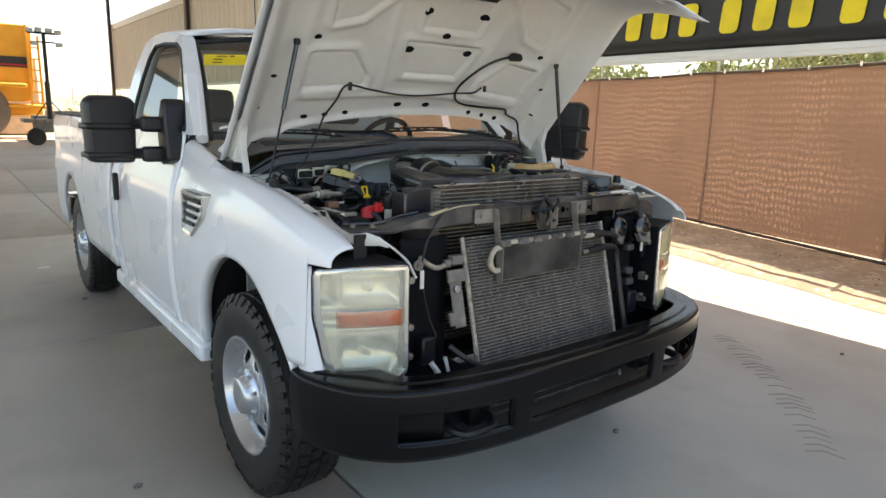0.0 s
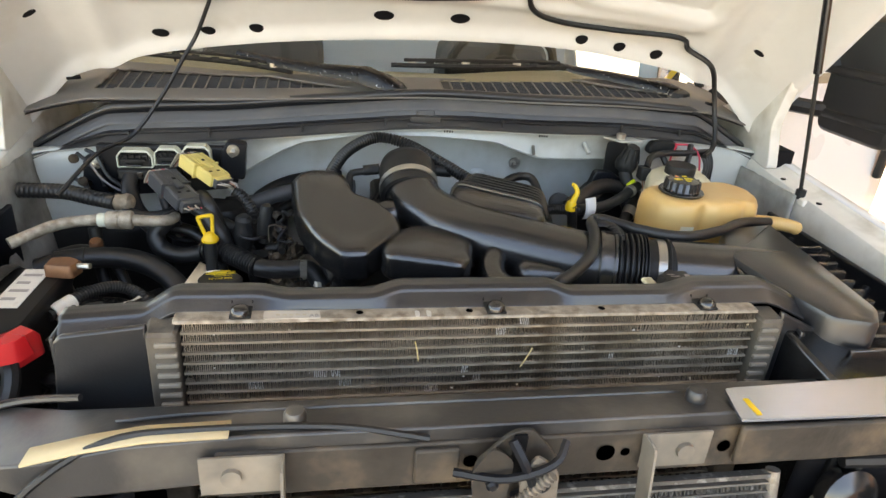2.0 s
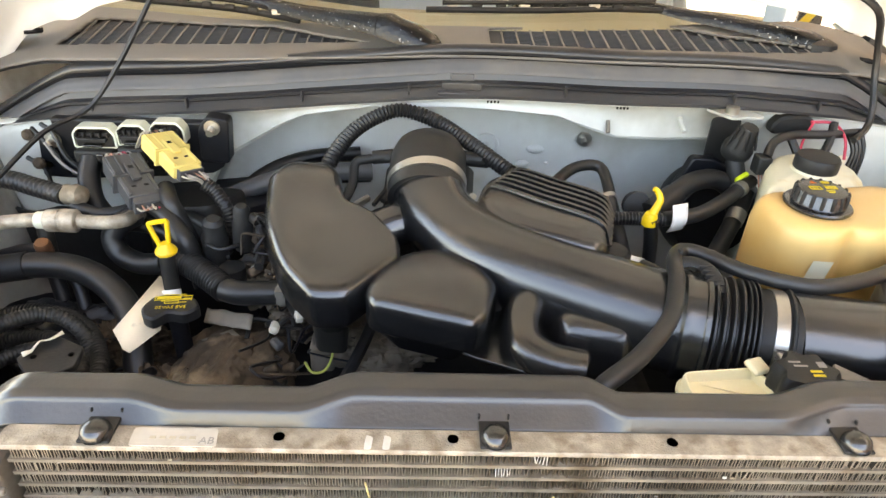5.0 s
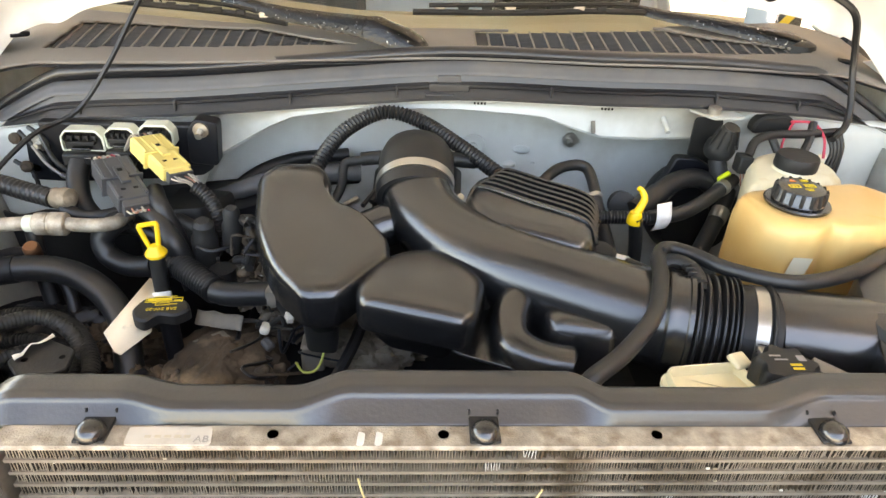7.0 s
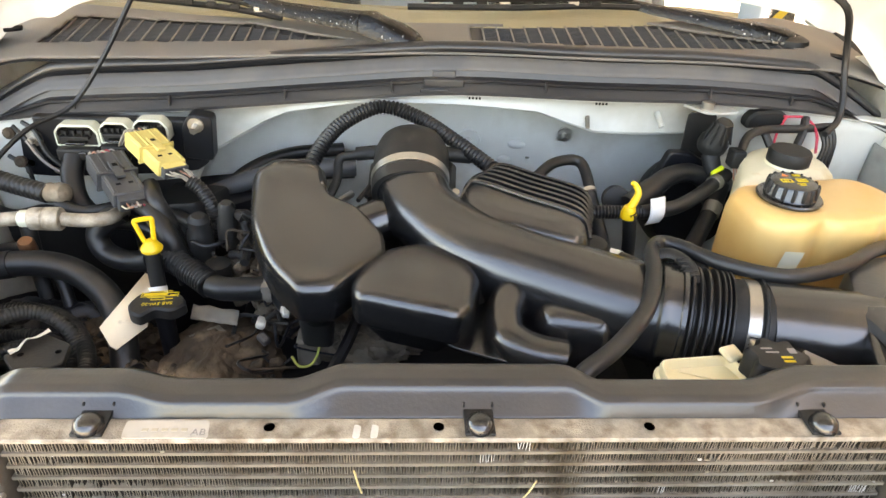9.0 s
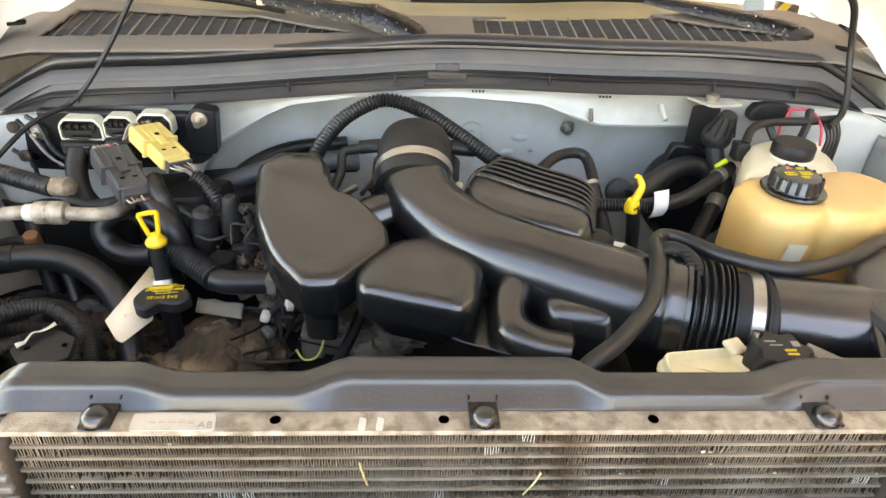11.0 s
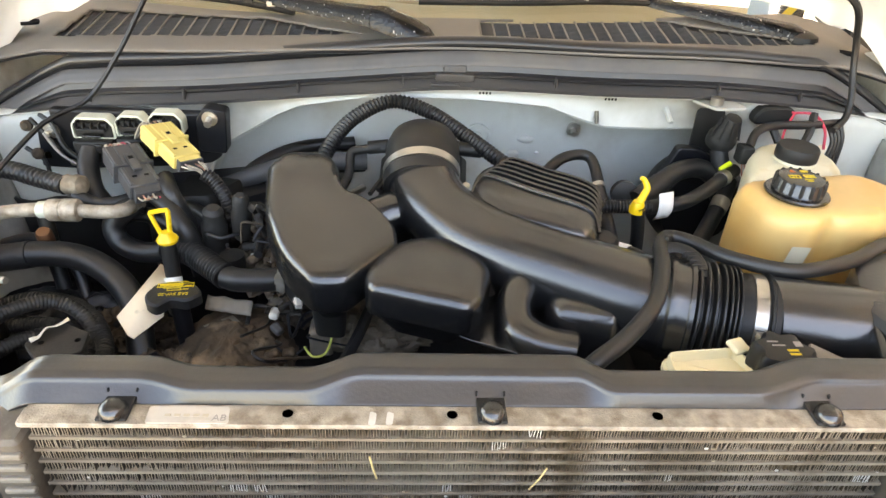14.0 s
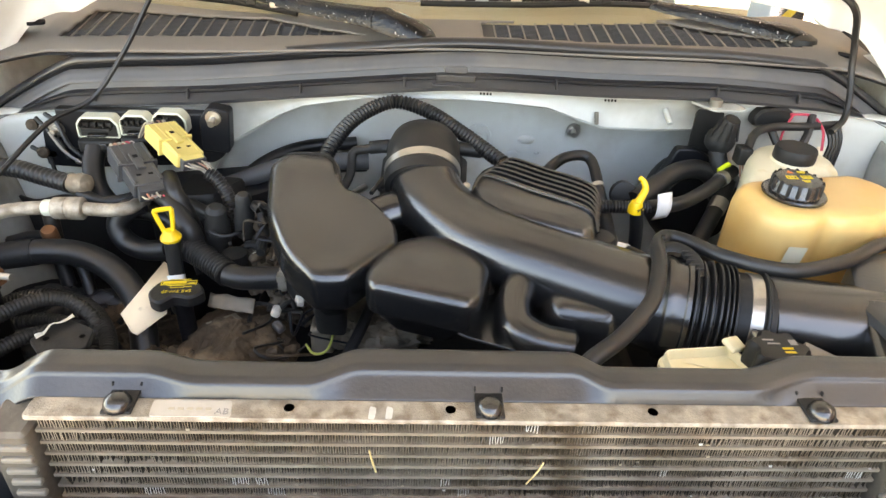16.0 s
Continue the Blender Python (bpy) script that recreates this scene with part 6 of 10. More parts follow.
part("blade", Geo().tube([(-0.72, 0.535, 1.386), (-0.575, 0.492, 1.387), (-0.41, 0.462, 1.383), (-0.292, 0.431, 1.374)], 0.006, 6, 6).tube([(-0.70, 0.535, 1.400), (-0.55, 0.49, 1.400), (-0.42, 0.466, 1.397), (-0.33, 0.446, 1.388)], 0.004, 6, 6), M_MATTE, wl)
for k in range(6):
    boxpart("blade_joint", (-0.56 + 0.045 * k, 0.489 - 0.0095 * k, 1.391 - 0.0012 * k), (0.018, 0.008, 0.010), M_STEEL if k == 5 else M_MATTE, wl, bevel=0.002)
wr = part("wiper_arm", Geo().loft(arm_rings((((0.705, 0.423, 1.360), 0.026, 0.014), ((0.668, 0.431, 1.363), 0.044, 0.026), ((0.62, 0.440, 1.369), 0.041, 0.026), ((0.565, 0.451, 1.377), 0.038, 0.024), ((0.51, 0.465, 1.384), 0.034, 0.022), ((0.43, 0.490, 1.393), 0.028, 0.018), ((0.34, 0.545, 1.405), 0.020, 0.012)))), M_ARM, truck, "black wiper arm with painted pale glints")
part("pivot_cover", Geo().lathe([(0.034, 0.0), (0.030, 0.014), (0.018, 0.020), (0.0, 0.022)], Matrix.Translation((0.685, 0.425, 1.356)), 16), M_MATTE, wr)
part("blade", Geo().tube([(-0.06, 0.447, 1.399), (0.142, 0.457, 1.402), (0.289, 0.481, 1.405), (0.42, 0.502, 1.402)], 0.006, 6, 6).tube([(-0.03, 0.447, 1.412), (0.142, 0.455, 1.417), (0.30, 0.482, 1.418), (0.38, 0.50, 1.416)], 0.0045, 6, 6), M_MATTE, wr)
for k in range(8):
    boxpart("blade_joint", (-0.01 + 0.045 * k, 0.450 + 0.0045 * k, 1.410), (0.020, 0.009, 0.010), M_STEEL if k % 3 == 0 else M_MATTE, wr, bevel=0.002)
# black heater case and an added dark sheet on the left half of the firewall
hc = part("heater_case", Geo().prism(round_poly([(-0.555, 0.272), (-0.545, 0.195), (-0.50, 0.172), (-0.36, 0.182), (-0.31, 0.225), (-0.305, 0.34)], 0.018, 4), [(0.84, 0), (1.098, 0.0), (1.110, 0.004), (1.114, 0.012)]), M_DARK, truck, "dusty black heater case on the firewall", bevel=0.0)
part("case_rib", Geo().tube([(-0.548, 0.200, 1.06), (-0.50, 0.168, 1.06), (-0.36, 0.178, 1.06), (-0.306, 0.226, 1.06)], 0.006, 8, 4), M_DARK, hc)
for x, y in ((-0.52, 0.176), (-0.43, 0.173), (-0.35, 0.184)):
    part("case_screw", Geo().lathe([(0.009, 0.0), (0.009, 0.006), (0.005, 0.008), (0.0, 0.008)], FWM(x, y, 1.075), 10), M_BRACKET, hc)
# sheet added to darken the lower firewall
part("sound_mat", Geo().grid(lambda a, b: (-0.815 + 0.27 * a, 0.262 - 0.012 * math.sin(math.pi * a) - 0.006 * noise.noise((a * 5, b * 5, 2)), 1.062 + 0.012 * noise.noise((a * 4, 0, 9)) - 0.26 * b), 24, 20), M_MATTE, truck, "dirty black sheet added to darken the lower firewall", solid=0.006)

# ---- bay sides, light-blocking plane and engine block ----
# near-black plane added to block light from the ground
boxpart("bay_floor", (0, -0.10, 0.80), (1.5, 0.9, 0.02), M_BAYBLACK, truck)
# engine block in the same near-black, bay shade put into its colour
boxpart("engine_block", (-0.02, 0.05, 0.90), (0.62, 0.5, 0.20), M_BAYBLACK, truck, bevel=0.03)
for sg in (-1, 1):
    part("inner_fender", Geo().grid(lambda a, b: (sg * (0.818 - 0.05 * b ** 2 + 0.006 * noise.noise((a * 7, b * 5, sg))), 0.06 + 0.215 * a, 1.222 - 0.36 * b), 20, 14), M_INFENDER, truck, "dirty pale inner fender panel, shade in its colour", solid=0.004)

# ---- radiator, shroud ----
# near-black sheet behind the fins paints the shade in their gaps
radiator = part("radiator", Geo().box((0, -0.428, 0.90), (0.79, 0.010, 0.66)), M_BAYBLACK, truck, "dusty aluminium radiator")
bar = part("top_bar", Geo().prism(round_poly([(-0.396, -0.449), (0.388, -0.449), (0.388, -0.424), (-0.396, -0.424)], 0.006, 3), [(1.2328, 0), (1.2350, 0), (1.2365, 0.0015)]), M_ALU, radiator, "stained aluminium top rail")
# black discs on the rail, painted as shaded holes
for x in (-0.171, -0.028, 0.156):
    part("rail_hole", Geo().lathe([(0.0, 0.0), (0.0048, 0.0)], Matrix.Translation((x, -0.4355, 1.2375)), 14), M_BAYBLACK, bar)
lab = part("part_label", Geo().prism(round_poly([(-0.289, -0.447), (-0.219, -0.447), (-0.222, -0.428), (-0.290, -0.428)], 0.003, 3), [(1.2364, 0), (1.2375, 0)]), M_LABDULL, bar, "worn dull white part label")
for k in range(5):
    boxpart("bar", (-0.272 + k * 0.008, -0.4385, 1.2378), (0.005, 0.003, 0.0004), M_OXIDE, lab, bevel=0)
for x in (-0.317, 0.007, 0.311):
    pin = part("push_pin", Geo().lathe([(0.0122, 0.0), (0.0122, 0.003), (0.0105, 0.0075), (0.006, 0.0105), (0.0, 0.0112)], Matrix.Translation((x, -0.4375, 1.240)), 20), M_PLASTIC, radiator, "black plastic push pin")
    boxpart("pin_tab", (x, -0.4300, 1.2385), (0.026, 0.032, 0.003), M_MATTE, pin, bevel=0.001)
    for q in (-1, 1):
        boxpart("tab_ear", (x + q * 0.0125, -0.4150, 1.2415), (0.002, 0.003, 0.007), M_MATTE, pin, bevel=0.0005)
for x in (-0.098, -0.083):
    part("paint_smear", Geo().prism(round_poly([(x - 0.003, -0.447), (x + 0.003, -0.447), (x + 0.004, -0.434), (x - 0.002, -0.432)], 0.002, 2), [(1.2364, 0), (1.2370, 0)]), M_FINWHITE, bar)
TP = 0.0147
tube_mesh = Geo().box((0, 0, 0), (0.775, 0.017, 0.0034)).mesh("tube", M_RTUBE)
NT = 40
for k in range(NT):
    ob = part("tube", tube_mesh, None, radiator)
    ob.location = (0, -0.440, 1.2190 - k * TP)
g, ge, gw = Geo(), Geo(), Geo()
for k in range(NT + 1):
    z0, z1 = 1.2319 - k * TP, 1.2319 - (k + 1) * TP + 0.0036
    n = 316 if k < 12 else 60
    for i in range(n):
        x = -0.385 + 0.77 * (i + 0.5) / n
        bent = max(0.0, noise.noise((x * 11, k * 0.9, 0)) - 0.12)
        sl = 0.00030 * (1 if i % 2 else -1) + random.gauss(0, 0.00018 + 0.0008 * bent)
        yy = -0.4464 + random.gauss(0, 0.0005) + random.gauss(0.001, 0.001) * bent * 3
        w = 0.00030 + 0.00012 * random.random()
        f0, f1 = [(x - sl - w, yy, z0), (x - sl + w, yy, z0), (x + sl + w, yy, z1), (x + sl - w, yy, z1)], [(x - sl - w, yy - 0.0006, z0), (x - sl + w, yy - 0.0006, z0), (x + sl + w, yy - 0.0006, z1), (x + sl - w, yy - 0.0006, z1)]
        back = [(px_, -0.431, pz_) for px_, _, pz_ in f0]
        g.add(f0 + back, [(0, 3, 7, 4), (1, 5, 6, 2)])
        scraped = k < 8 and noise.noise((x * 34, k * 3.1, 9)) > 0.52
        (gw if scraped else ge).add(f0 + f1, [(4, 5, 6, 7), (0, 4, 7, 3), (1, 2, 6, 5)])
# dark sides and pale edges: gap shade and lit rims as two colours
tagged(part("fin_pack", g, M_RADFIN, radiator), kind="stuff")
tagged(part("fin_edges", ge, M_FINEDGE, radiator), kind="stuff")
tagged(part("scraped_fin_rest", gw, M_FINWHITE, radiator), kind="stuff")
for sg in (-1, 1):
    t = part("end_tank", Geo().prism(round_poly([(sg * 0.39, -0.460), (sg * 0.425, -0.460), (sg * 0.43, -0.415), (sg * 0.39, -0.415)], 0.006, 3), [(0.60, 0), (1.222, 0), (1.226, 0.004)]), M_TANK, radiator, "ridged dull metal end tank")
    for k in range(14):
        boxpart("ridge", (sg * 0.402, -0.461, 1.212 - k * TP), (0.026, 0.006, 0.006), M_BRACKET, t, bevel=0.0015)
for x, z, a in ((-0.10, 1.19, 0.5), (0.06, 1.175, -1.1)):
    part("straw_bit", Geo().tube([(x, -0.452, z + 0.012), (x + 0.006 * a, -0.455, z), (x + 0.012 * a, -0.452, z - 0.018)], 0.0009, 4, 3), M_STRAW, radiator)
for k in range(60):
    x, z = random.uniform(-0.38, 0.38), random.uniform(1.08, 1.225)
    s = random.uniform(0.0008, 0.0022)
    boxpart("mud_speck", (x, -0.4475, z), (s * 1.5, 0.001, s), random.choice((M_OXIDE, M_FINWHITE, M_BRACKET)), radiator, bevel=0)


def hump(x):
    """Raised parts of the shroud's edge."""
    a = 0.62 * bump01(x + 0.280, 0.026)
    b = bump01(-(x + 0.134), 0.026) * bump01(x - 0.105, 0.018)
    c = bump01(-(x - 0.288), 0.035)
    return max(a, b, c)


SHP = [(-0.4235, -0.016), (-0.421, -0.010), (-0.4175, -0.003), (-0.412, 0.0), (-0.400, 0.0), (-0.392, -0.001), (-0.386, -0.006), (-0.382, -0.030), (-0.378, -0.14)]


def shroud_pt(a, b):
    x = -0.53 + 1.10 * a
    k = b * (len(SHP) - 1)
    i = min(int(k), len(SHP) - 2)
    t = k - i
    y = SHP[i][0] + (SHP[i + 1][0] - SHP[i][0]) * t
    d = SHP[i][1] + (SHP[i + 1][1] - SHP[i][1]) * t
    side = max(0, abs(x) - 0.415)
    w = min(1, b * 5)
    fall = 0.9 * side ** 1.3 if x > 0 else 0.024 * (1 - bump01(-x - 0.418, 0.026))
    top = 1.2495 + 0.004 * hump(x) * w - fall
    return (x, y + 0.016 * hump(x) * w - 0.12 * side, top + d)


shroud = part("fan_shroud", Geo().grid(shroud_pt, 240, 48), M_SHROUD, truck, "black plastic radiator shroud, grey with dust", solid=0.004)
XZP = Matrix(((1, 0, 0, 0), (0, 0, 1, 0), (0, 1, 0, 0), (0, 0, 0, 1)))
part("side_panel", Geo().prism([(0.425, 1.234)] + [(0.425 + 0.145 * k / 8, 1.2325 - 0.9 * max(0, 0.01 + 0.145 * k / 8) ** 1.3) for k in range(1, 9)] + [(0.57, 1.02), (0.425, 1.02)], [(-0.450, 0), (-0.441, 0)], XZP), M_SHROUD, shroud, bevel=0.003)
part("side_panel", Geo().prism([(-0.425, 1.02), (-0.55, 1.02), (-0.538, 1.14), (-0.530, 1.212), (-0.522, 1.220), (-0.425, 1.232)], [(-0.450, 0), (-0.441, 0)], XZP), M_SHROUD, shroud, bevel=0.003)
part("side_return", Geo().box((-0.533, -0.405, 1.12), (0.006, 0.08, 0.19)), M_SHROUD, shroud, bevel=0.002)
part("guide_rib", Geo().prism([(0.455, 1.02), (0.462, 1.02), (0.462, 1.205), (0.455, 1.208)], [(-0.462, 0), (-0.450, 0)], XZP), M_SHROUD, shroud, bevel=0.002)
fan = part("cooling_fan", Geo().lathe([(0.0, -0.02), (0.09, -0.02), (0.09, 0.03), (0.0, 0.03)], Matrix.Translation((0, -0.29, 0.92)) @ Euler((radians(90), 0, 0)).to_matrix().to_4x4(), 20), M_MATTE, truck)
for k in range(7):
    a = 2 * math.pi * k / 7
    boxpart("fan_blade", (0.14 * math.cos(a), -0.29, 0.92 + 0.14 * math.sin(a)), (0.14, 0.05, 0.008), M_MATTE, fan, rot=Euler((0.5, -a, 0)).to_matrix().to_4x4())

# ---- upper tie bar and front end ----
support = part("radiator_support", Geo().loft([[(x, y0, z0), (x, y0 + (0.004 if th < 0.04 else -0.004), z0 - th), (x, y1 + 0.004, z1 - th), (x, y1, z1)] for x, y0, y1, z0, z1, th in
               ((-0.790, -0.512, -0.448, 1.115, 1.122, 0.010), (-0.74, -0.534, -0.468, 1.114, 1.122, 0.010), (-0.685, -0.566, -0.492, 1.113, 1.122, 0.011), (-0.655, -0.574, -0.490, 1.115, 1.124, 0.013), (-0.62, -0.566, -0.474, 1.125, 1.129, 0.018), (-0.575, -0.574, -0.466, 1.139, 1.135, 0.028), (-0.51, -0.591, -0.492, 1.157, 1.148, 0.048), (-0.42, -0.595, -0.512, 1.177, 1.163, 0.06), (-0.30, -0.592, -0.520, 1.181, 1.170, 0.06), (0.30, -0.592, -0.520, 1.181, 1.172, 0.06), (0.50, -0.594, -0.512, 1.173, 1.164, 0.06), (0.66, -0.60, -0.48, 1.14, 1.13, 0.06), (0.77, -0.56, -0.45, 1.11, 1.11, 0.06))]), M_SUPPORT, truck, "black upper radiator support, grey with dust", bevel=0.003)
part("support_flange", Geo().tube([(-0.785, -0.452, 1.126), (-0.70, -0.484, 1.127), (-0.655, -0.486, 1.129), (-0.615, -0.472, 1.134), (-0.565, -0.464, 1.141), (-0.50, -0.476, 1.151)], 0.005, 8, 5), M_SUPPORT, support)
for x, y in ((-0.762, -0.482), (-0.705, -0.510)):
    part("support_bolt", Geo().lathe([(0.015, 0.0), (0.015, 0.003), (0.009, 0.003), (0.009, 0.012), (0.0, 0.013)], Matrix.Translation((x, y, 1.119)), 10), M_BRACKET, support)
part("tan_label", Geo().loft([[(x, -0.594, 1.1815 + dz), (x, -0.566, 1.1800 + dz)] for x, dz in ((-0.520, -0.024), (-0.46, -0.010), (-0.40, -0.001), (-0.315, 0.0005))], False, False, closed=False), M_TAN, support, solid=0.003)
face = part("front_face", Geo().box((0.0, -0.592, 1.132), (0.66, 0.012, 0.062)), M_RUSTY, support, "dusty steel face with punched holes", bevel=0.003)
# black discs laid on the steel face show the shade of punched holes
for x, r in ((-0.30, 0.012), (-0.09, 0.009), (-0.05, 0.009), (0.115, 0.012), (0.14, 0.006), (0.27, 0.009)):
    part("punched_hole", Geo().lathe([(0.0, 0.0), (r, 0.0)], Matrix.Translation((x, -0.5995, 1.135)) @ Euler((radians(90), 0, 0)).to_matrix().to_4x4(), 14), M_BAYBLACK, face)
boxpart("square_boss", (-0.09, -0.602, 1.135), (0.052, 0.008, 0.048), M_RUSTY, face, bevel=0.003)
part("right_face", Geo().box((0.43, -0.608, 1.144), (0.30, 0.010, 0.058)), M_RUSTY, support, bevel=0.004)
plate = part("shiny_plate", Geo().prism(round_poly([(0.272, -0.612), (0.535, -0.616), (0.575, -0.540), (0.285, -0.552)], 0.005, 2), [(1.1825, 0), (1.186, 0)]), M_PLATE, support, "bare shiny steel plate")
for x, y in ((-0.247, -0.566), (0.242, -0.560)):
    part("support_pin", Geo().lathe([(0.013, -0.006), (0.013, 0.006), (0.010, 0.011), (0.0, 0.013)], Matrix.Translation((x, y, 1.181)), 16), M_SUPPORT, support)
part("support_seam", Geo().tube([(-0.44, -0.545, 1.1705), (-0.30, -0.540, 1.1735), (0.27, -0.540, 1.1745)], 0.0022, 6, 4), M_SUPPORT, support)
boxpart("yellow_mark", (0.300, -0.590, 1.1866), (0.007, 0.03, 0.001), M_YELLOW, plate, bevel=0)
part("corner_plate", Geo().prism(round_poly([(0.615, -0.60), (0.745, -0.60), (0.735, -0.51), (0.66, -0.51)], 0.012, 3), [(1.150, 0), (1.155, 0)]), M_STEEL, support)
for x, y in ((0.66, -0.545), (0.70, -0.55)):
    part("bolt", Geo().lathe([(0.013, 0.0), (0.013, 0.003), (0.008, 0.003), (0.008, 0.012), (0.0, 0.013)], Matrix.Translation((x, y, 1.155)), 10), M_STEEL, support)
part("release_cable", Geo().tube([(-0.10, -0.60, 1.172), (-0.20, -0.585, 1.182), (-0.34, -0.58, 1.183), (-0.44, -0.585, 1.176), (-0.52, -0.61, 1.13), (-0.575, -0.625, 1.05), (-0.58, -0.62, 0.95), (-0.55, -0.62, 0.82), (-0.52, -0.63, 0.74)], 0.004, 6, 6), M_RUBBER, truck)

XZ = Matrix(((1, 0, 0, 0), (0, 0, 1, 0), (0, 1, 0, 0), (0, 0, 0, 1)))
latch = part("hood_latch", Geo().prism(round_poly([(-0.045, 1.075), (0.03, 1.062), (0.052, 1.09), (0.048, 1.15), (0.012, 1.195), (-0.012, 1.192), (-0.05, 1.15)], 0.010, 3), [(-0.620, 0), (-0.614, 0)], XZ), M_RUSTY, truck, "greasy dark steel hood latch", bevel=0.001)
part("latch_ear", Geo().prism(round_poly([(0.008, 1.07), (0.045, 1.085), (0.040, 1.155), (0.012, 1.178), (-0.004, 1.14)], 0.010, 3), [(-0.642, 0), (-0.638, 0)], XZ), M_DIRTALU, latch)
part("latch_ear", Geo().prism(round_poly([(-0.05, 1.10), (-0.015, 1.09), (-0.010, 1.165), (-0.035, 1.185), (-0.058, 1.15)], 0.010, 3), [(-0.634, 0), (-0.630, 0)], XZ), M_RUSTY, latch)
part("latch_hook", Geo().tube([(0.0, -0.62, 1.10), (0.012, -0.64, 1.13), (0.0, -0.645, 1.165), (-0.014, -0.63, 1.19)], 0.006, 6, 5), M_DARK, latch)
part("latch_lever", Geo().tube([(-0.075, -0.625, 1.145), (-0.02, -0.645, 1.150), (0.03, -0.648, 1.170), (0.048, -0.63, 1.185)], 0.005, 6, 5), M_DARK, latch)
part("latch_spring", Geo().bellows([(-0.02, -0.640, 1.09), (0.03, -0.648, 1.155)], 0.008, 0.003, 0.006, 8), M_DIRTALU, latch)
for x, z, r in ((0.022, 1.135, 0.010), (0.020, 1.105, 0.007), (-0.035, 1.14, 0.007)):
    part("latch_rivet", Geo().lathe([(r, 0.0), (r, 0.005), (r * 0.6, 0.008), (0.0, 0.008)], Matrix.Translation((x, -0.640, z)) @ Euler((radians(90), 0, 0)).to_matrix().to_4x4(), 12), M_DARK, latch)
# near-black slab painted as the slot's shaded inside
part("latch_striker_slot", Geo().prism(round_poly([(-0.008, 1.12), (0.004, 1.12), (0.006, 1.19), (-0.010, 1.19)], 0.003, 2), [(-0.623, 0), (-0.6205, 0)], XZ), M_BAYBLACK, latch)

for x, s in ((-0.30, -1), (0.20, 1)):
    b = part("cooler_bracket", Geo().loft([[(x + s * 0.045, -0.603, 1.165), (x - s * 0.042, -0.603, 1.165), (x - s * 0.042, -0.606, 1.165), (x + s * 0.045, -0.606, 1.165)],
        [(x + s * 0.045, -0.603, 1.115), (x - s * 0.042, -0.603, 1.115), (x - s * 0.042, -0.606, 1.115), (x + s * 0.045, -0.606, 1.115)]]), M_BRACKET, truck, "dusty flat steel cooler bracket")
    part("strap", Geo().prism(round_poly([(-0.600, 1.165), (-0.632, 1.165), (-0.648, 1.06), (-0.668, 1.05), (-0.668, 0.90), (-0.640, 0.90), (-0.625, 1.04)], 0.006, 2), [(-0.0015, 0), (0.0015, 0)], Matrix(((0, 0, 1, x - s * 0.042), (1, 0, 0, 0), (0, 1, 0, 0), (0, 0, 0, 1)))), M_BRACKET, b)
    part("bolt", Geo().lathe([(0.011, 0.0), (0.011, 0.006), (0.0, 0.007)], Matrix.Translation((x + s * 0.012, -0.606, 1.14)) @ Euler((radians(90), 0, 0)).to_matrix().to_4x4(), 10), M_BRACKET, b)

# black slab backing the cooler fins stands in for shade between them
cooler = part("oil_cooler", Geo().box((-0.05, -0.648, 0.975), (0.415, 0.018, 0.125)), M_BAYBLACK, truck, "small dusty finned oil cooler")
g = Geo()
for i in range(210):
    x = -0.255 + 0.41 * (i + 0.5) / 210
    g.box((x, -0.6585, 0.975 + random.gauss(0, 0.0008)), (0.0007, 0.006, 0.122))
tagged(part("fin_pack", g, M_COOLFIN, cooler), kind="stuff")
part("header_tube", Geo().tube([(-0.26, -0.652, 1.045), (0.18, -0.652, 1.045)], 0.009, 8, 1, smooth=False), M_OXIDE, cooler, "pale oxidised header tube")
for x, w in ((-0.255, 0.05), (-0.165, 0.055), (-0.075, 0.075), (0.012, 0.06), (0.085, 0.05), (0.165, 0.03)):
    boxpart("dirt_cap", (x + 0.01, -0.654, 1.044), (w, 0.027, 0.024), M_FINS, cooler, bevel=0.006)
part("return_bend", Geo().tube([(-0.26, -0.652, 1.03), (-0.285, -0.652, 1.026), (-0.303, -0.652, 1.00), (-0.303, -0.652, 0.972), (-0.285, -0.652, 0.95), (-0.262, -0.652, 0.948)], 0.0098, 10, 5), M_OXIDE, cooler)
part("outlet_tube", Geo().tube([(0.185, -0.652, 1.03), (0.255, -0.65, 1.03)], 0.010, 8, 1, smooth=False), M_OXIDE, cooler)
part("outlet_tube", Geo().tube([(0.185, -0.652, 0.965), (0.225, -0.65, 0.965)], 0.009, 8, 1, smooth=False), M_BRACKET, cooler)
part("cooler_hose", Geo().tube([(0.245, -0.65, 1.03), (0.33, -0.645, 1.028), (0.42, -0.62, 1.005), (0.50, -0.60, 0.965)], 0.014, 10, 6), M_RUBBER, truck)
part("cooler_hose", Geo().tube([(0.22, -0.65, 0.966), (0.32, -0.645, 0.970), (0.385, -0.648, 0.965), (0.412, -0.648, 0.92), (0.415, -0.672, 0.80), (0.42, -0.715, 0.62)], 0.0135, 10, 6), M_RUBBER, truck)

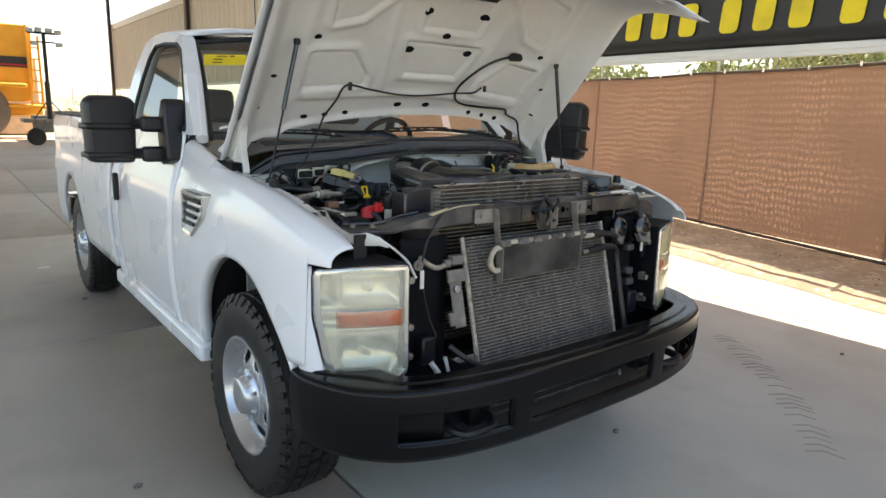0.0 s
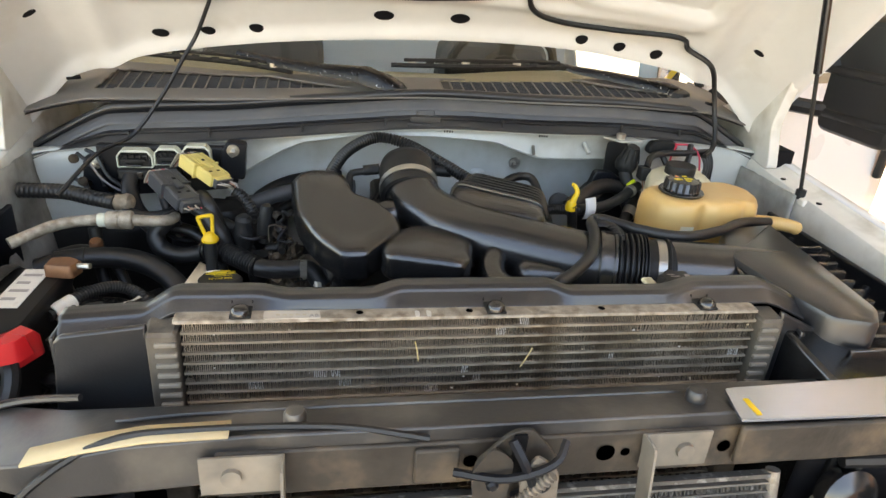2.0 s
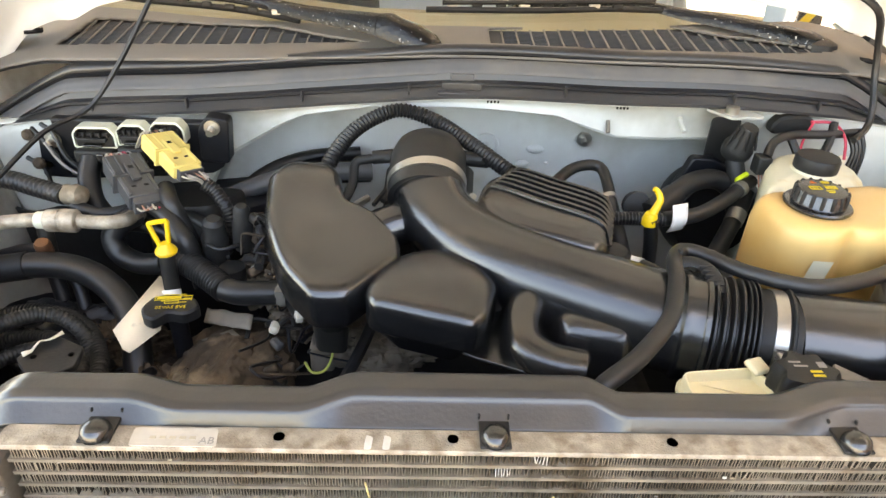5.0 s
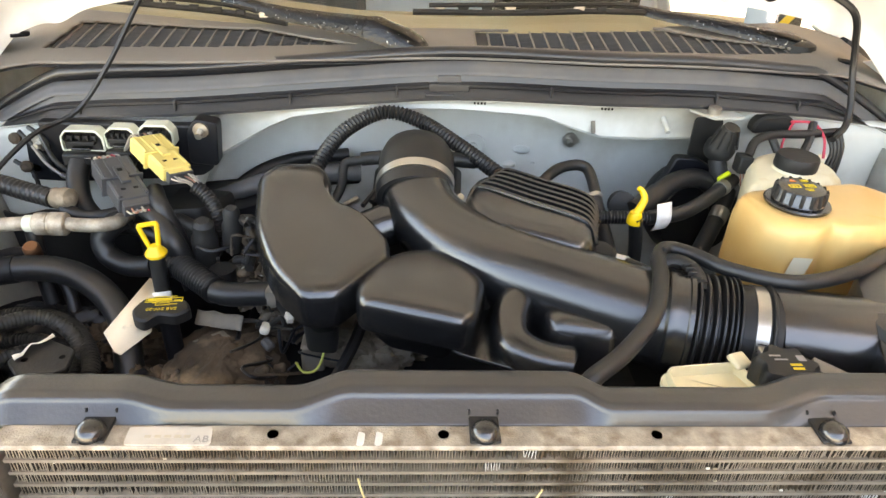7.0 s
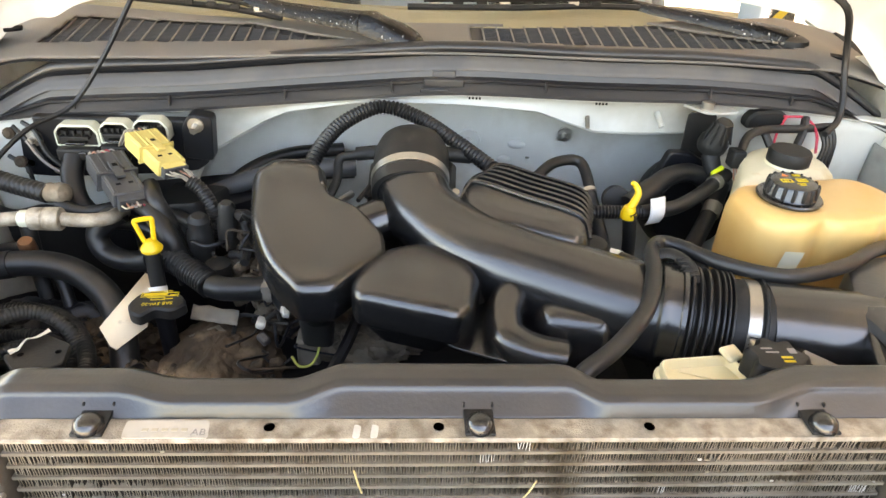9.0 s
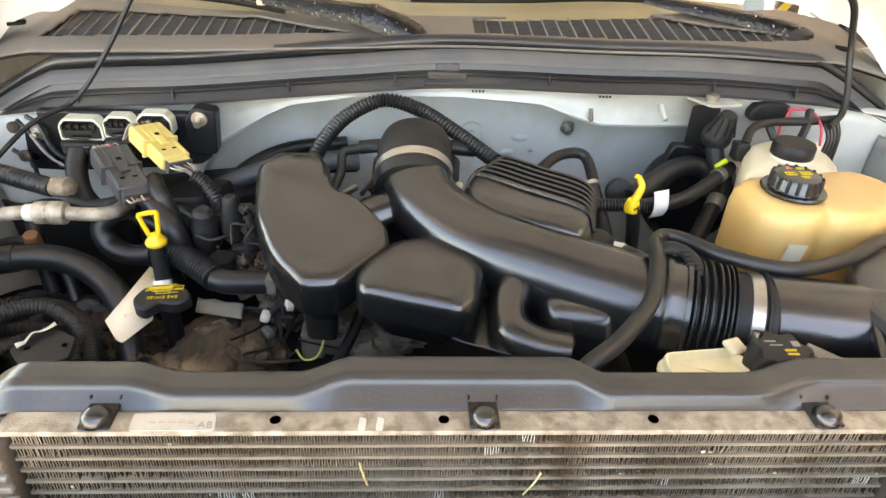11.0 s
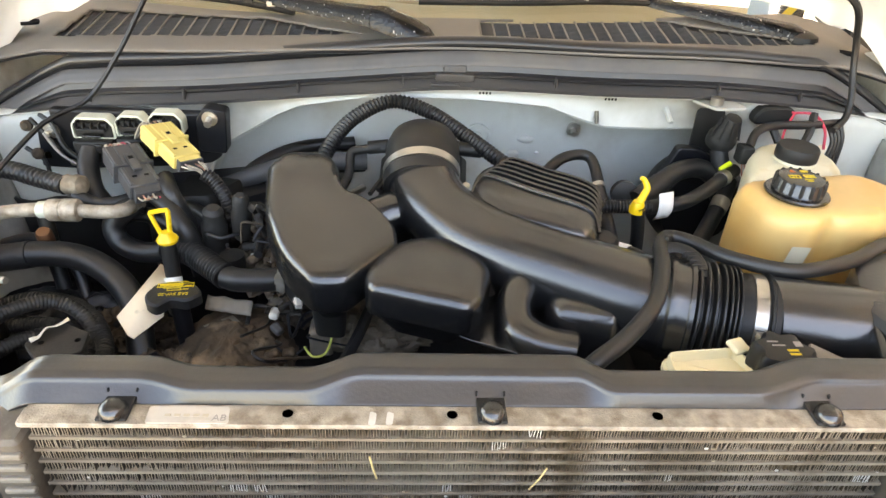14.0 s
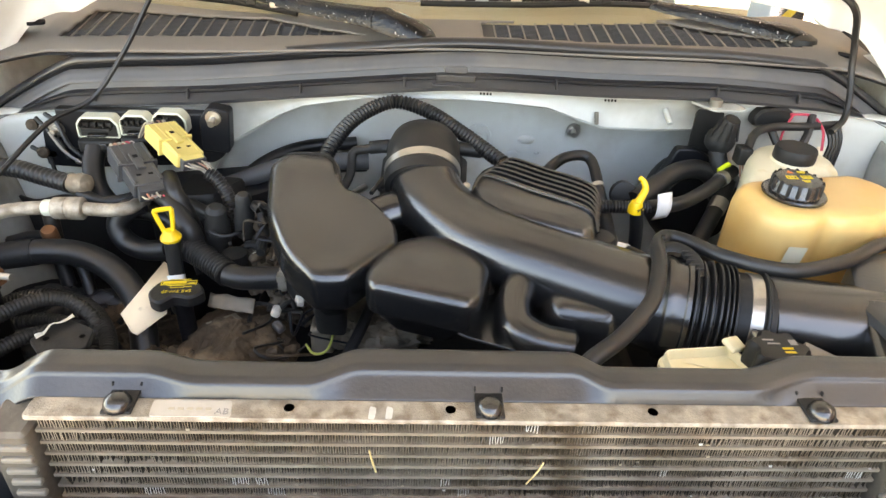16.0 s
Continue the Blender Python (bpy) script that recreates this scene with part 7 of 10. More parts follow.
# black backing sheet: shade between condenser fins put into colour
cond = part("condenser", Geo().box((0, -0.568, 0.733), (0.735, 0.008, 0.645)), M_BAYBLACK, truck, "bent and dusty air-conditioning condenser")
CP, NC = 0.0122, 52
ct = Geo().box((0, 0, 0), (0.735, 0.012, 0.0030)).mesh("tube", M_TUBES)
for k in range(NC):
    ob = part("tube", ct, None, cond)
    ob.location = (0, -0.579, 1.050 - k * CP)
g = Geo()
for k in range(NC):
    z0, z1 = 1.0485 - k * CP, 1.0485 - (k + 1) * CP + 0.003
    for i in range(250):
        x = -0.366 + 0.732 * (i + 0.5) / 250
        sl = 0.0007 * (1 if i % 2 else -1) + random.gauss(0, 0.0006)
        yy = -0.5835 + abs(random.gauss(0, 0.0014))
        w = 0.0006 + 0.0007 * max(0, noise.noise((x * 14, z0 * 14, 3)))
        g.add([(x - sl - w, yy, z0), (x - sl + w, yy, z0), (x + sl + w, yy, z1), (x + sl - w, yy, z1), (x - sl, -0.572, z0), (x + sl, -0.572, z1)], [(0, 1, 2, 3), (0, 3, 5, 4)])
tagged(part("fin_pack", g, M_FINS, cond), kind="stuff")
for sg in (-1, 1):
    part("header", Geo().tube([(sg * 0.377, -0.578, 0.41), (sg * 0.377, -0.578, 1.066)], 0.0095, 10, 1, smooth=False), M_ALU, cond, "aluminium header pipe")
part("edge_rail", Geo().box((0, -0.578, 1.060), (0.74, 0.014, 0.006)), M_FINS, cond)
part("refrigerant_pipe", Geo().tube([(-0.375, -0.585, 1.0), (-0.44, -0.59, 0.985), (-0.50, -0.60, 0.975), (-0.545, -0.60, 0.995), (-0.575, -0.60, 1.02)], 0.0095, 10, 6), M_ALU, truck, "oxidised aluminium pipe")
part("pipe_fitting", Geo().box((-0.412, -0.588, 0.992), (0.05, 0.03, 0.032)).lathe([(0.016, -0.012), (0.016, 0.012)], Matrix.Translation((-0.455, -0.592, 0.983)) @ Euler((0, radians(90), 0)).to_matrix().to_4x4(), 8), M_BRACKET, truck, bevel=0.004)
br = part("condenser_bracket", Geo().box((-0.425, -0.585, 0.935), (0.085, 0.012, 0.045)).box((-0.435, -0.582, 0.84), (0.05, 0.010, 0.17)), M_BRACKET, truck, "rusty steel bracket", bevel=0.004)
part("bolt", Geo().lathe([(0.013, 0.0), (0.013, 0.008), (0.0, 0.009)], Matrix.Translation((-0.44, -0.590, 0.89)) @ Euler((radians(90), 0, 0)).to_matrix().to_4x4(), 10), M_STEEL, br)
boxpart("lower_tab", (-0.425, -0.60, 0.575), (0.075, 0.02, 0.06), M_BRACKET, br, bevel=0.004)
boxpart("side_tab", (-0.47, -0.587, 0.79), (0.025, 0.015, 0.045), M_BRACKET, br, bevel=0.003)
LEAN = Matrix.Translation((0, -0.578, 1.055)) @ Matrix.Rotation(radians(-14.5), 4, "X") @ Matrix.Translation((0, 0.578, -1.055))
cond.matrix_world = LEAN
br.matrix_world = LEAN
part("drain_hose", Geo().tube([(-0.47, -0.64, 0.70), (-0.43, -0.69, 0.66), (-0.34, -0.745, 0.61), (-0.28, -0.765, 0.57)], 0.011, 8, 6), M_RUBBER, truck)

for sg in (-1, 1):
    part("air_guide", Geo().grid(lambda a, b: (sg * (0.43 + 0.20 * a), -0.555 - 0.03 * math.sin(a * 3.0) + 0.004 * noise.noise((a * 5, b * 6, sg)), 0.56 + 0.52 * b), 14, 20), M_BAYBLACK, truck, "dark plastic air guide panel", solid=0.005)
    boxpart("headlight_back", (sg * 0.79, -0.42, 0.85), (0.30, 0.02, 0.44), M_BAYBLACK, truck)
    part("fender_brace", Geo().tube([(sg * 0.700, -0.562, 1.082), (sg * 0.680, -0.576, 1.067), (sg * 0.659, -0.59, 1.047), (sg * 0.632, -0.61, 1.015), (sg * 0.622, -0.628, 0.983), (sg * 0.616, -0.638, 0.962)], 0.0075, 8, 5, flat=0.6), M_APRON, truck, "pale painted brace rod")
    part("fender_tip_panel", Geo().loft([[(sg * xb, yb, z + 0.003), (sg * x, y, z), (sg * (x + 0.004), y - 0.006, zl)] for xb, yb, x, y, z, zl in ((0.790, -0.345, 0.868, -0.352, 1.158, 1.105), (0.790, -0.385, 0.845, -0.412, 1.128, 1.092), (0.785, -0.43, 0.812, -0.468, 1.111, 1.076), (0.772, -0.46, 0.780, -0.505, 1.105, 1.071), (0.738, -0.485, 0.741, -0.530, 1.108, 1.066), (0.705, -0.52, 0.706, -0.558, 1.091, 1.067), (0.690, -0.545, 0.684, -0.574, 1.072, 1.060))], False, False, closed=False), M_APRON, truck, "pale painted panel joining fender and radiator support", solid=0.005)
    part("rubber_strap", Geo().box((sg * 0.762, -0.528, 1.088), (0.044, 0.012, 0.032)).box((sg * 0.765, -0.533, 1.035), (0.050, 0.006, 0.080)).box((sg * 0.765, -0.536, 0.998), (0.072, 0.010, 0.012)), M_MATTE, truck, "black rubber strap hanging from the panel", bevel=0.003)
    part("brace_washer", Geo().lathe([(0.018, 0.0), (0.018, 0.006), (0.009, 0.007), (0.009, 0.012), (0.0, 0.012)], Matrix.Translation((sg * 0.603, -0.628, 1.003)) @ Euler((radians(90), 0, 0)).to_matrix().to_4x4(), 16), M_BRACKET, truck)
    boxpart("pale_strip", (sg * 0.594, -0.640, 0.955), (0.015, 0.006, 0.062), M_APRON, truck, bevel=0.002)
    boxpart("light_bracket", (sg * 0.56, -0.62, 0.70), (0.06, 0.05, 0.10), M_DARK, truck, bevel=0.01)
part("white_plug", Geo().tube([(-0.555, -0.65, 0.66), (-0.53, -0.66, 0.62)], 0.010, 8, 1, smooth=False).tube([(-0.50, -0.655, 0.67), (-0.485, -0.66, 0.61)], 0.007, 8, 1, smooth=False), M_PAPER, truck)

for x, y, z, tilt in ((0.475, -0.605, 1.035, 20), (0.565, -0.655, 1.035, -12)):
    m = Matrix.Translation((x, y, z)) @ Euler((radians(78), radians(tilt), 0)).to_matrix().to_4x4()
    h = part("horn", Geo().lathe([(0.0, -0.02), (0.038, -0.018), (0.046, -0.004), (0.046, 0.008), (0.036, 0.016), (0.024, 0.020), (0.022, 0.014), (0.012, 0.016), (0.0, 0.018)], m, 24), M_PLASTIC, truck, "round black horn with a grey flared mouth")
    part("horn_trumpet", Geo().prism(round_poly([(-0.045, -0.01), (0.035, -0.02), (0.02, -0.075), (-0.035, -0.055)], 0.012, 3), [(-0.014, 0), (0.012, 0)], m), M_BRACKET, h, "grey flared horn mouth", bevel=0.003)
    part("horn_bracket", Geo().tube([(x, y + 0.005, z + 0.03), (x + 0.02, y + 0.03, z + 0.075), (x + 0.04, y + 0.05, z + 0.11)], 0.010, 6, 4, flat=0.3), M_RUSTY, h)
for k, (a, b, c) in enumerate((((0.50, -0.60, 0.96), (0.55, -0.60, 0.95), (0.60, -0.58, 0.97)), ((0.46, -0.59, 1.09), (0.54, -0.60, 1.10), (0.63, -0.58, 1.12)), ((0.52, -0.60, 0.85), (0.56, -0.61, 0.82), (0.60, -0.59, 0.78)), ((0.50, -0.59, 0.74), (0.56, -0.61, 0.72), (0.62, -0.60, 0.70)))):
    part("harness", Geo().tube([a, b, c], 0.011, 8, 5), M_RUBBER, truck)
for x, z in ((0.535, 0.945), (0.54, 0.84), (0.55, 0.79), (0.58, 0.71)):
    boxpart("connector", (x, -0.615, z), (0.045, 0.035, 0.03), M_CONNDK, truck, bevel=0.006)
part("tin_patch", Geo().prism(round_poly([(0.55, -0.62), (0.68, -0.56), (0.66, -0.50), (0.54, -0.56)], 0.01, 2), [(0.655, 0), (0.66, 0)]), M_BRACKET, truck)

# ---- battery corner ----
bm4 = Matrix.Translation((-0.725, -0.245, 0)) @ Euler((0, 0, radians(-2))).to_matrix().to_4x4()
battery = part("battery", Geo().prism(round_poly([(-0.083, -0.155), (0.083, -0.155), (0.083, 0.155), (-0.083, 0.155)], 0.010, 3), [(0.93, 0.004), (1.108, 0), (1.110, -0.003), (1.122, -0.003), (1.126, 0.0), (1.130, 0.005)], bm4), M_BATTERY, truck, "dusty black battery with worn labels")
for y in (-0.095, 0.0, 0.10):
    part("vent_cap", Geo().prism(round_poly([(-0.030, y - 0.030), (-0.006, y - 0.030), (-0.006, y + 0.030), (-0.030, y + 0.030)], 0.004, 2), [(1.129, 0), (1.134, 0.001)], bm4), M_MATTE, battery)
part("label", Geo().prism([(0.016, 0.020), (0.056, 0.020), (0.056, 0.145), (0.016, 0.145)], [(1.1302, 0), (1.1312, 0)], bm4), M_PAPER, battery, "worn white battery label")
for k in range(4):
    part("bar", Geo().prism([(0.022, 0.120 - k * 0.026), (0.050 - 0.008 * (k % 2), 0.120 - k * 0.026), (0.050 - 0.008 * (k % 2), 0.128 - k * 0.026), (0.022, 0.128 - k * 0.026)], [(1.1313, 0), (1.1317, 0)], bm4), M_GREYWIRE, battery)
part("label", Geo().prism([(-0.070, -0.13), (-0.050, -0.13), (-0.050, -0.10), (-0.070, -0.10)], [(1.1302, 0), (1.1310, 0)], bm4), M_LABYEL, battery)
part("strap", Geo().tube([tuple(bm4 @ Vector(p)) for p in ((-0.008, 0.165, 1.12), (-0.008, 0.13, 1.138), (-0.012, 0.0, 1.139), (-0.016, -0.13, 1.138), (-0.016, -0.163, 1.12), (-0.016, -0.163, 1.05))], 0.013, 10, 5, flat=0.35), M_MATTE, battery)
red = part("terminal_cover", Geo().prism(round_poly([(0.045, -0.150), (0.100, -0.148), (0.120, -0.105), (0.085, -0.085), (0.07, -0.115), (0.045, -0.122)], 0.010, 3), [(1.128, 0), (1.156, 0.002), (1.164, 0.008)], bm4 @ Matrix.Translation((0.022, 0.014, 0))), M_RED, battery, "red plastic terminal cover")
part("cover_flap", Geo().prism(round_poly([(0.075, -0.125), (0.115, -0.105), (0.125, -0.085), (0.09, -0.075)], 0.006, 3), [(1.15, 0), (1.178, 0.006)], bm4 @ Matrix.Translation((0.022, 0.014, 0.008)) @ Euler((0.05, 0, 0)).to_matrix().to_4x4()), M_RED, red)
part("terminal", Geo().lathe([(0.014, 0), (0.012, 0.02), (0.0, 0.022)], bm4 @ Matrix.Translation((0.0, -0.11, 1.13)), 12).box(tuple(bm4 @ Vector((0.025, -0.112, 1.142))), (0.05, 0.02, 0.012)), M_STEEL, battery, bevel=0.002)
part("battery_cable", Geo().tube([tuple(bm4 @ Vector(p)) for p in ((0.10, -0.12, 1.15), (0.12, -0.15, 1.12), (0.10, -0.19, 1.05))], 0.011, 8, 5), M_RUBBER, truck)
boxpart("battery_tray", (-0.725, -0.245, 0.92), (0.20, 0.34, 0.03), M_DARK, truck)
term = part("corroded_terminal", Geo().prism(round_poly([(0.055, 0.118), (0.100, 0.112), (0.108, 0.140), (0.085, 0.155), (0.055, 0.150)], 0.006, 3), [(1.131, 0), (1.148, 0), (1.152, 0.003)], bm4), M_COPPER, truck, "corroded brown battery clamp")
part("clamp_bolt", Geo().tube([tuple(bm4 @ Vector((0.095, 0.132, 1.145))), tuple(bm4 @ Vector((0.125, 0.125, 1.148)))], 0.005, 8, 1, smooth=False), M_STEEL, term)
for dy, dz in ((0.0, 0.0), (-0.022, -0.040)):
    part("battery_cable", Geo().bellows([(-0.64, -0.20 + dy, 1.10 + dz), (-0.60, -0.135 + dy, 1.105 + dz), (-0.56, -0.10 + dy, 1.095 + dz), (-0.52, -0.105 + dy, 1.07 + dz), (-0.49, -0.14 + dy, 1.03 + dz)], 0.0105, 0.0009, 0.005, 14), M_MATTE, truck, "black taped battery cable")
part("cable_tape", Geo().tube([(-0.636, -0.193, 1.1005), (-0.617, -0.162, 1.1035)], 0.0134, 14, 2), M_PAPER, truck, "pale tape round a cable")
fp = part("filler_pipe", Geo().lathe([(0.0165, 0.0), (0.0165, 0.055), (0.0, 0.055)], Matrix.Translation((-0.525, -0.33, 1.10)), 16), M_PAPER, truck, "white pipe stub with a black hexagonal cap")
part("pipe_cap", Geo().lathe([(0.0180, 0.0), (0.0190, 0.004), (0.0190, 0.030), (0.0170, 0.032)], Matrix.Translation((-0.525, -0.33, 1.145)), 18).lathe([(0.0175, 0.0), (0.0175, 0.010), (0.015, 0.013), (0.0, 0.0135)], Matrix.Translation((-0.525, -0.33, 1.177)), 6), M_MATTE, fp)

# ---- air box ----
ab = part("air_box", Geo().loft([[(0.46, -0.585, z0), (0.60, -0.545, z0), (0.735, -0.11, z0), (0.515, -0.16, z0 + d), (0.46, -0.27, z0 + d), (0.425, -0.36, z0 + d)] for z0, d in ((0.95, 0.0), (1.165, 0.05), (1.172, 0.055))]), M_PLASTIC, truck, "black plastic air filter box", bevel=0.010)
part("lid_top", Geo().prism(round_poly([(0.452, -0.262), (0.488, -0.176), (0.525, -0.150), (0.620, -0.132), (0.600, -0.30), (0.582, -0.45), (0.55, -0.49), (0.49, -0.47), (0.470, -0.40)], 0.014, 3), [(1.12, 0), (1.226, 0.0), (1.234, 0.003), (1.238, 0.010)]), M_SHROUD, ab, "grey dusty air box lid")
for k in range(11):
    y = -0.155 - k * 0.034
    x = 0.668 - k * 0.010
    boxpart("rib", (x, y, 1.186), (0.115, 0.008, 0.024), M_PLASTIC, ab, bevel=0.002)
part("duct", Geo().tube([(0.362, -0.231, 1.182), (0.46, -0.246, 1.180), (0.56, -0.262, 1.178)], 0.060, 20, 4), M_PLASTIC, ab)

# ---- intake ----
tube_pts = [(-0.053, 0.085, 1.232), (-0.050, 0.045, 1.222), (-0.030, -0.010, 1.205), (0.012, -0.060, 1.195), (0.075, -0.110, 1.190), (0.150, -0.152, 1.185), (0.230, -0.192, 1.180), (0.258, -0.203, 1.180)]
intake = part("intake_tube", Geo().tube(tube_pts, lambda u: 0.051 + 0.010 * u, 28, 8), M_PLASTIC, truck, "smooth black plastic intake tube")
BEL = Matrix.Translation((0.25, -0.200, 1.180)) @ Vector((0.957, -0.288, 0.004)).to_track_quat("Z", "Y").to_matrix().to_4x4()
ribs = [(0.068, 0.0575)]
for c, w in ((0.0315, 0.0034), (0.0410, 0.0034), (0.0505, 0.0034), (0.0598, 0.0032), (0.0664, 0.0025), (0.0718, 0.0023), (0.0770, 0.0022)):
    ribs += [(c - w, 0.0565), (c - w * 0.8, 0.0632), (c - w * 0.35, 0.0662), (c + w * 0.35, 0.0662), (c + w * 0.8, 0.0632), (c + w, 0.0565)]
part("bellows", Geo().lathe([(r, z) for z, r in [(0.024, 0.0585)] + ribs[1:] + [(0.0810, 0.0585)]], BEL, 56, caps=False), M_RUBBER, intake, "ribbed rubber bellows", angle=50)
part("collar", Geo().lathe([(0.0600, -0.004), (0.0655, -0.001), (0.0665, 0.004), (0.0650, 0.007), (0.0650, 0.020), (0.0668, 0.0215), (0.0668, 0.0265), (0.0600, 0.0285)], BEL, 56, caps=False), M_PLASTIC, intake)
part("cuff", Geo().lathe([(0.0580, 0.078), (0.0592, 0.081), (0.0592, 0.110), (0.0635, 0.111), (0.0640, 0.1135), (0.0600, 0.1155), (0.0595, 0.122)], BEL, 48, caps=False), M_MATTE, intake)
cl = part("hose_clamp", Geo().lathe([(0.0592, 0.0935), (0.0606, 0.0937), (0.0606, 0.1075), (0.0592, 0.1077)], BEL, 48, caps=False), M_STEEL, intake, "steel hose clamp")
for k in range(9):
    m = BEL @ Matrix.Rotation(radians(152 + 4.0 * k), 4, "Z") @ Matrix.Translation((0.0609, 0, 0.1005))
    part("worm_slot", Geo().add(*(lambda q: (q.v, q.f))(Geo().box((0, 0, 0), (0.0008, 0.0012, 0.009))), m), M_DARK, cl)
part("clamp_screw", Geo().box((0.334, -0.284, 1.196), (0.016, 0.018, 0.022)), M_STEEL, cl, bevel=0.002)
cap = part("throttle_cap", Geo().loft([[tuple(Vector(c) + Vector((r * math.cos(a), -r * 0.42 * math.sin(a), r * 0.90 * math.sin(a)))) for a in [2 * math.pi * k / 30 for k in range(30)]] for c, r in
          (((-0.052, 0.060, 1.228), 0.0575), ((-0.051, 0.085, 1.238), 0.058), ((-0.050, 0.115, 1.244), 0.058), ((-0.050, 0.150, 1.244), 0.052), ((-0.050, 0.168, 1.240), 0.040), ((-0.050, 0.176, 1.235), 0.020))]), M_MATTE, truck, "dull black rubber throttle elbow")
part("band_clamp", Geo().loft([[tuple(Vector(c) + Vector((r * math.cos(a), -r * 0.42 * math.sin(a), r * 0.90 * math.sin(a)))) for a in [2 * math.pi * k / 36 for k in range(36)]] for c, r in
     (((-0.0525, 0.052, 1.2250), 0.0590), ((-0.052, 0.064, 1.2305), 0.0592))]), M_STEEL, cap, "steel band clamp")
part("clamp_screw", Geo().lathe([(0.006, 0.0), (0.006, 0.03), (0.0, 0.031)], Matrix.Translation((0.010, 0.045, 1.20)) @ Euler((0.5, 0.2, 0)).to_matrix().to_4x4(), 8), M_STEEL, cap)
part("inner_lip", Geo().loft([[tuple(Vector(c) + Vector((r * math.cos(a), -r * 0.45 * math.sin(a), r * 0.90 * math.sin(a)))) for a in [2 * math.pi * k / 30 for k in range(30)]] for c, r in
     (((-0.052, 0.034, 1.2165), 0.0575), ((-0.0525, 0.052, 1.2245), 0.058))]), M_RUBBER, cap)

def fillet(z, h, d, n=7):
    """Rounded top edge: heights and insets of a quarter ellipse."""
    return [(z + h * math.sin(math.pi / 2 * k / n), d * (1 - math.cos(math.pi / 2 * k / n))) for k in range(1, n + 1)]


# large resonator cover beside the tube, its top sloping forward
C1 = [(-0.276, 0.035), (-0.255, 0.066), (-0.196, 0.066), (-0.176, 0.040), (-0.164, -0.020), (-0.122, -0.040), (-0.088, -0.088), (-0.088, -0.118), (-0.148, -0.182), (-0.186, -0.184), (-0.232, -0.135), (-0.264, -0.060)]
C1 = [(-0.18 + (x + 0.18) * 1.04, -0.06 + (y + 0.06) * 1.04) for x, y in C1]
C1 = round_poly(C1, [0.012, 0.016, 0.014, 0.02, 0.02, 0.03, 0.012, 0.010, 0.010, 0.012, 0.03, 0.03], 5)


cover = part("resonator", Geo().dome(C1, [(1.12, 0.055), (1.16, 0.030), (1.182, 0.010), (1.188, 0.005), (1.1895, 0.001), (1.193, 0.0), (1.228, 0.0)] + fillet(1.228, 0.021, 0.025) + [(1.2502, 0.05)], 0.2), M_PLASTIC, truck, "moulded black plastic intake resonator")
part("resonator_neck", Geo().tube([(-0.18, -0.03, 1.16), (-0.10, 0.0, 1.19), (-0.05, 0.02, 1.195)], 0.032, 14, 5), M_PLASTIC, cover)
part("lower_lug", Geo().prism(round_poly([(-0.215, -0.02), (-0.155, -0.03), (-0.15, -0.135), (-0.205, -0.13)], 0.02, 4), [(1.06, 0.006), (1.15, 0)]), M_MATTE, cover)
C2 = [(-0.121, -0.180), (-0.108, -0.145), (-0.080, -0.106), (-0.030, -0.092), (0.024, -0.142), (0.033, -0.170), (0.018, -0.228), (-0.002, -0.244), (-0.114, -0.208)]
C2 = [(-0.045 + (x + 0.045) * 1.05, -0.165 + (y + 0.165) * 1.08 + 0.004) for x, y in C2]
C2 = round_poly(C2, [0.012, 0.016, 0.02, 0.018, 0.016, 0.010, 0.010, 0.012, 0.012], 5)
cover2 = part("resonator_box", Geo().dome(C2, [(1.125, 0.034), (1.158, 0.010), (1.164, 0.004), (1.166, 0.001), (1.169, 0.0), (1.196, 0.0)] + fillet(1.196, 0.019, 0.024) + [(1.2168, 0.045)]), M_PLASTIC, truck, "rounded black plastic resonator box")
part("flange", Geo().prism(round_poly([(-0.168, -0.128), (-0.125, -0.102), (0.042, -0.086), (0.078, -0.112), (0.150, -0.165), (0.150, -0.225), (0.125, -0.272), (0.072, -0.266), (0.005, -0.238), (-0.12, -0.148)], 0.008, 3), [(1.150, 0), (1.155, 0)]), M_PLASTIC, cover2, bevel=0.0015)
part("flange_rib", Geo().tube([(-0.160, -0.127, 1.157), (-0.118, -0.146, 1.157)], 0.0022, 6, 1, smooth=False), M_PLASTIC, cover2)
part("bolt_head", Geo().lathe([(0.012, 0), (0.012, 0.03), (0.008, 0.036), (0.0, 0.036)], Matrix.Translation((0.036, -0.140, 1.15)), 14), M_MATTE, cover2)
part("elbow", Geo().tube([(0.080, -0.120, 1.12), (0.082, -0.135, 1.168), (0.078, -0.162, 1.182), (0.064, -0.200, 1.174), (0.066, -0.232, 1.166), (0.092, -0.254, 1.161), (0.128, -0.262, 1.158)], 0.0245, 16, 6), M_PLASTIC, truck, "black plastic elbow pipe")
part("small_chamber", Geo().prism(round_poly([(0.096, -0.190), (0.122, -0.160), (0.176, -0.172), (0.202, -0.212), (0.186, -0.248), (0.108, -0.228)], 0.022, 5), [(1.12, 0.006), (1.162, 0), (1.176, 0.003), (1.186, 0.008), (1.192, 0.015), (1.195, 0.024)]), M_PLASTIC, truck, "small black plastic chamber")
C3 = round_poly([(0.014, -0.012), (0.030, 0.050), (0.056, 0.074), (0.116, 0.064), (0.196, -0.025), (0.193, -0.085), (0.172, -0.134), (0.148, -0.142), (0.045, -0.088), (0.022, -0.045)], 0.025, 4)
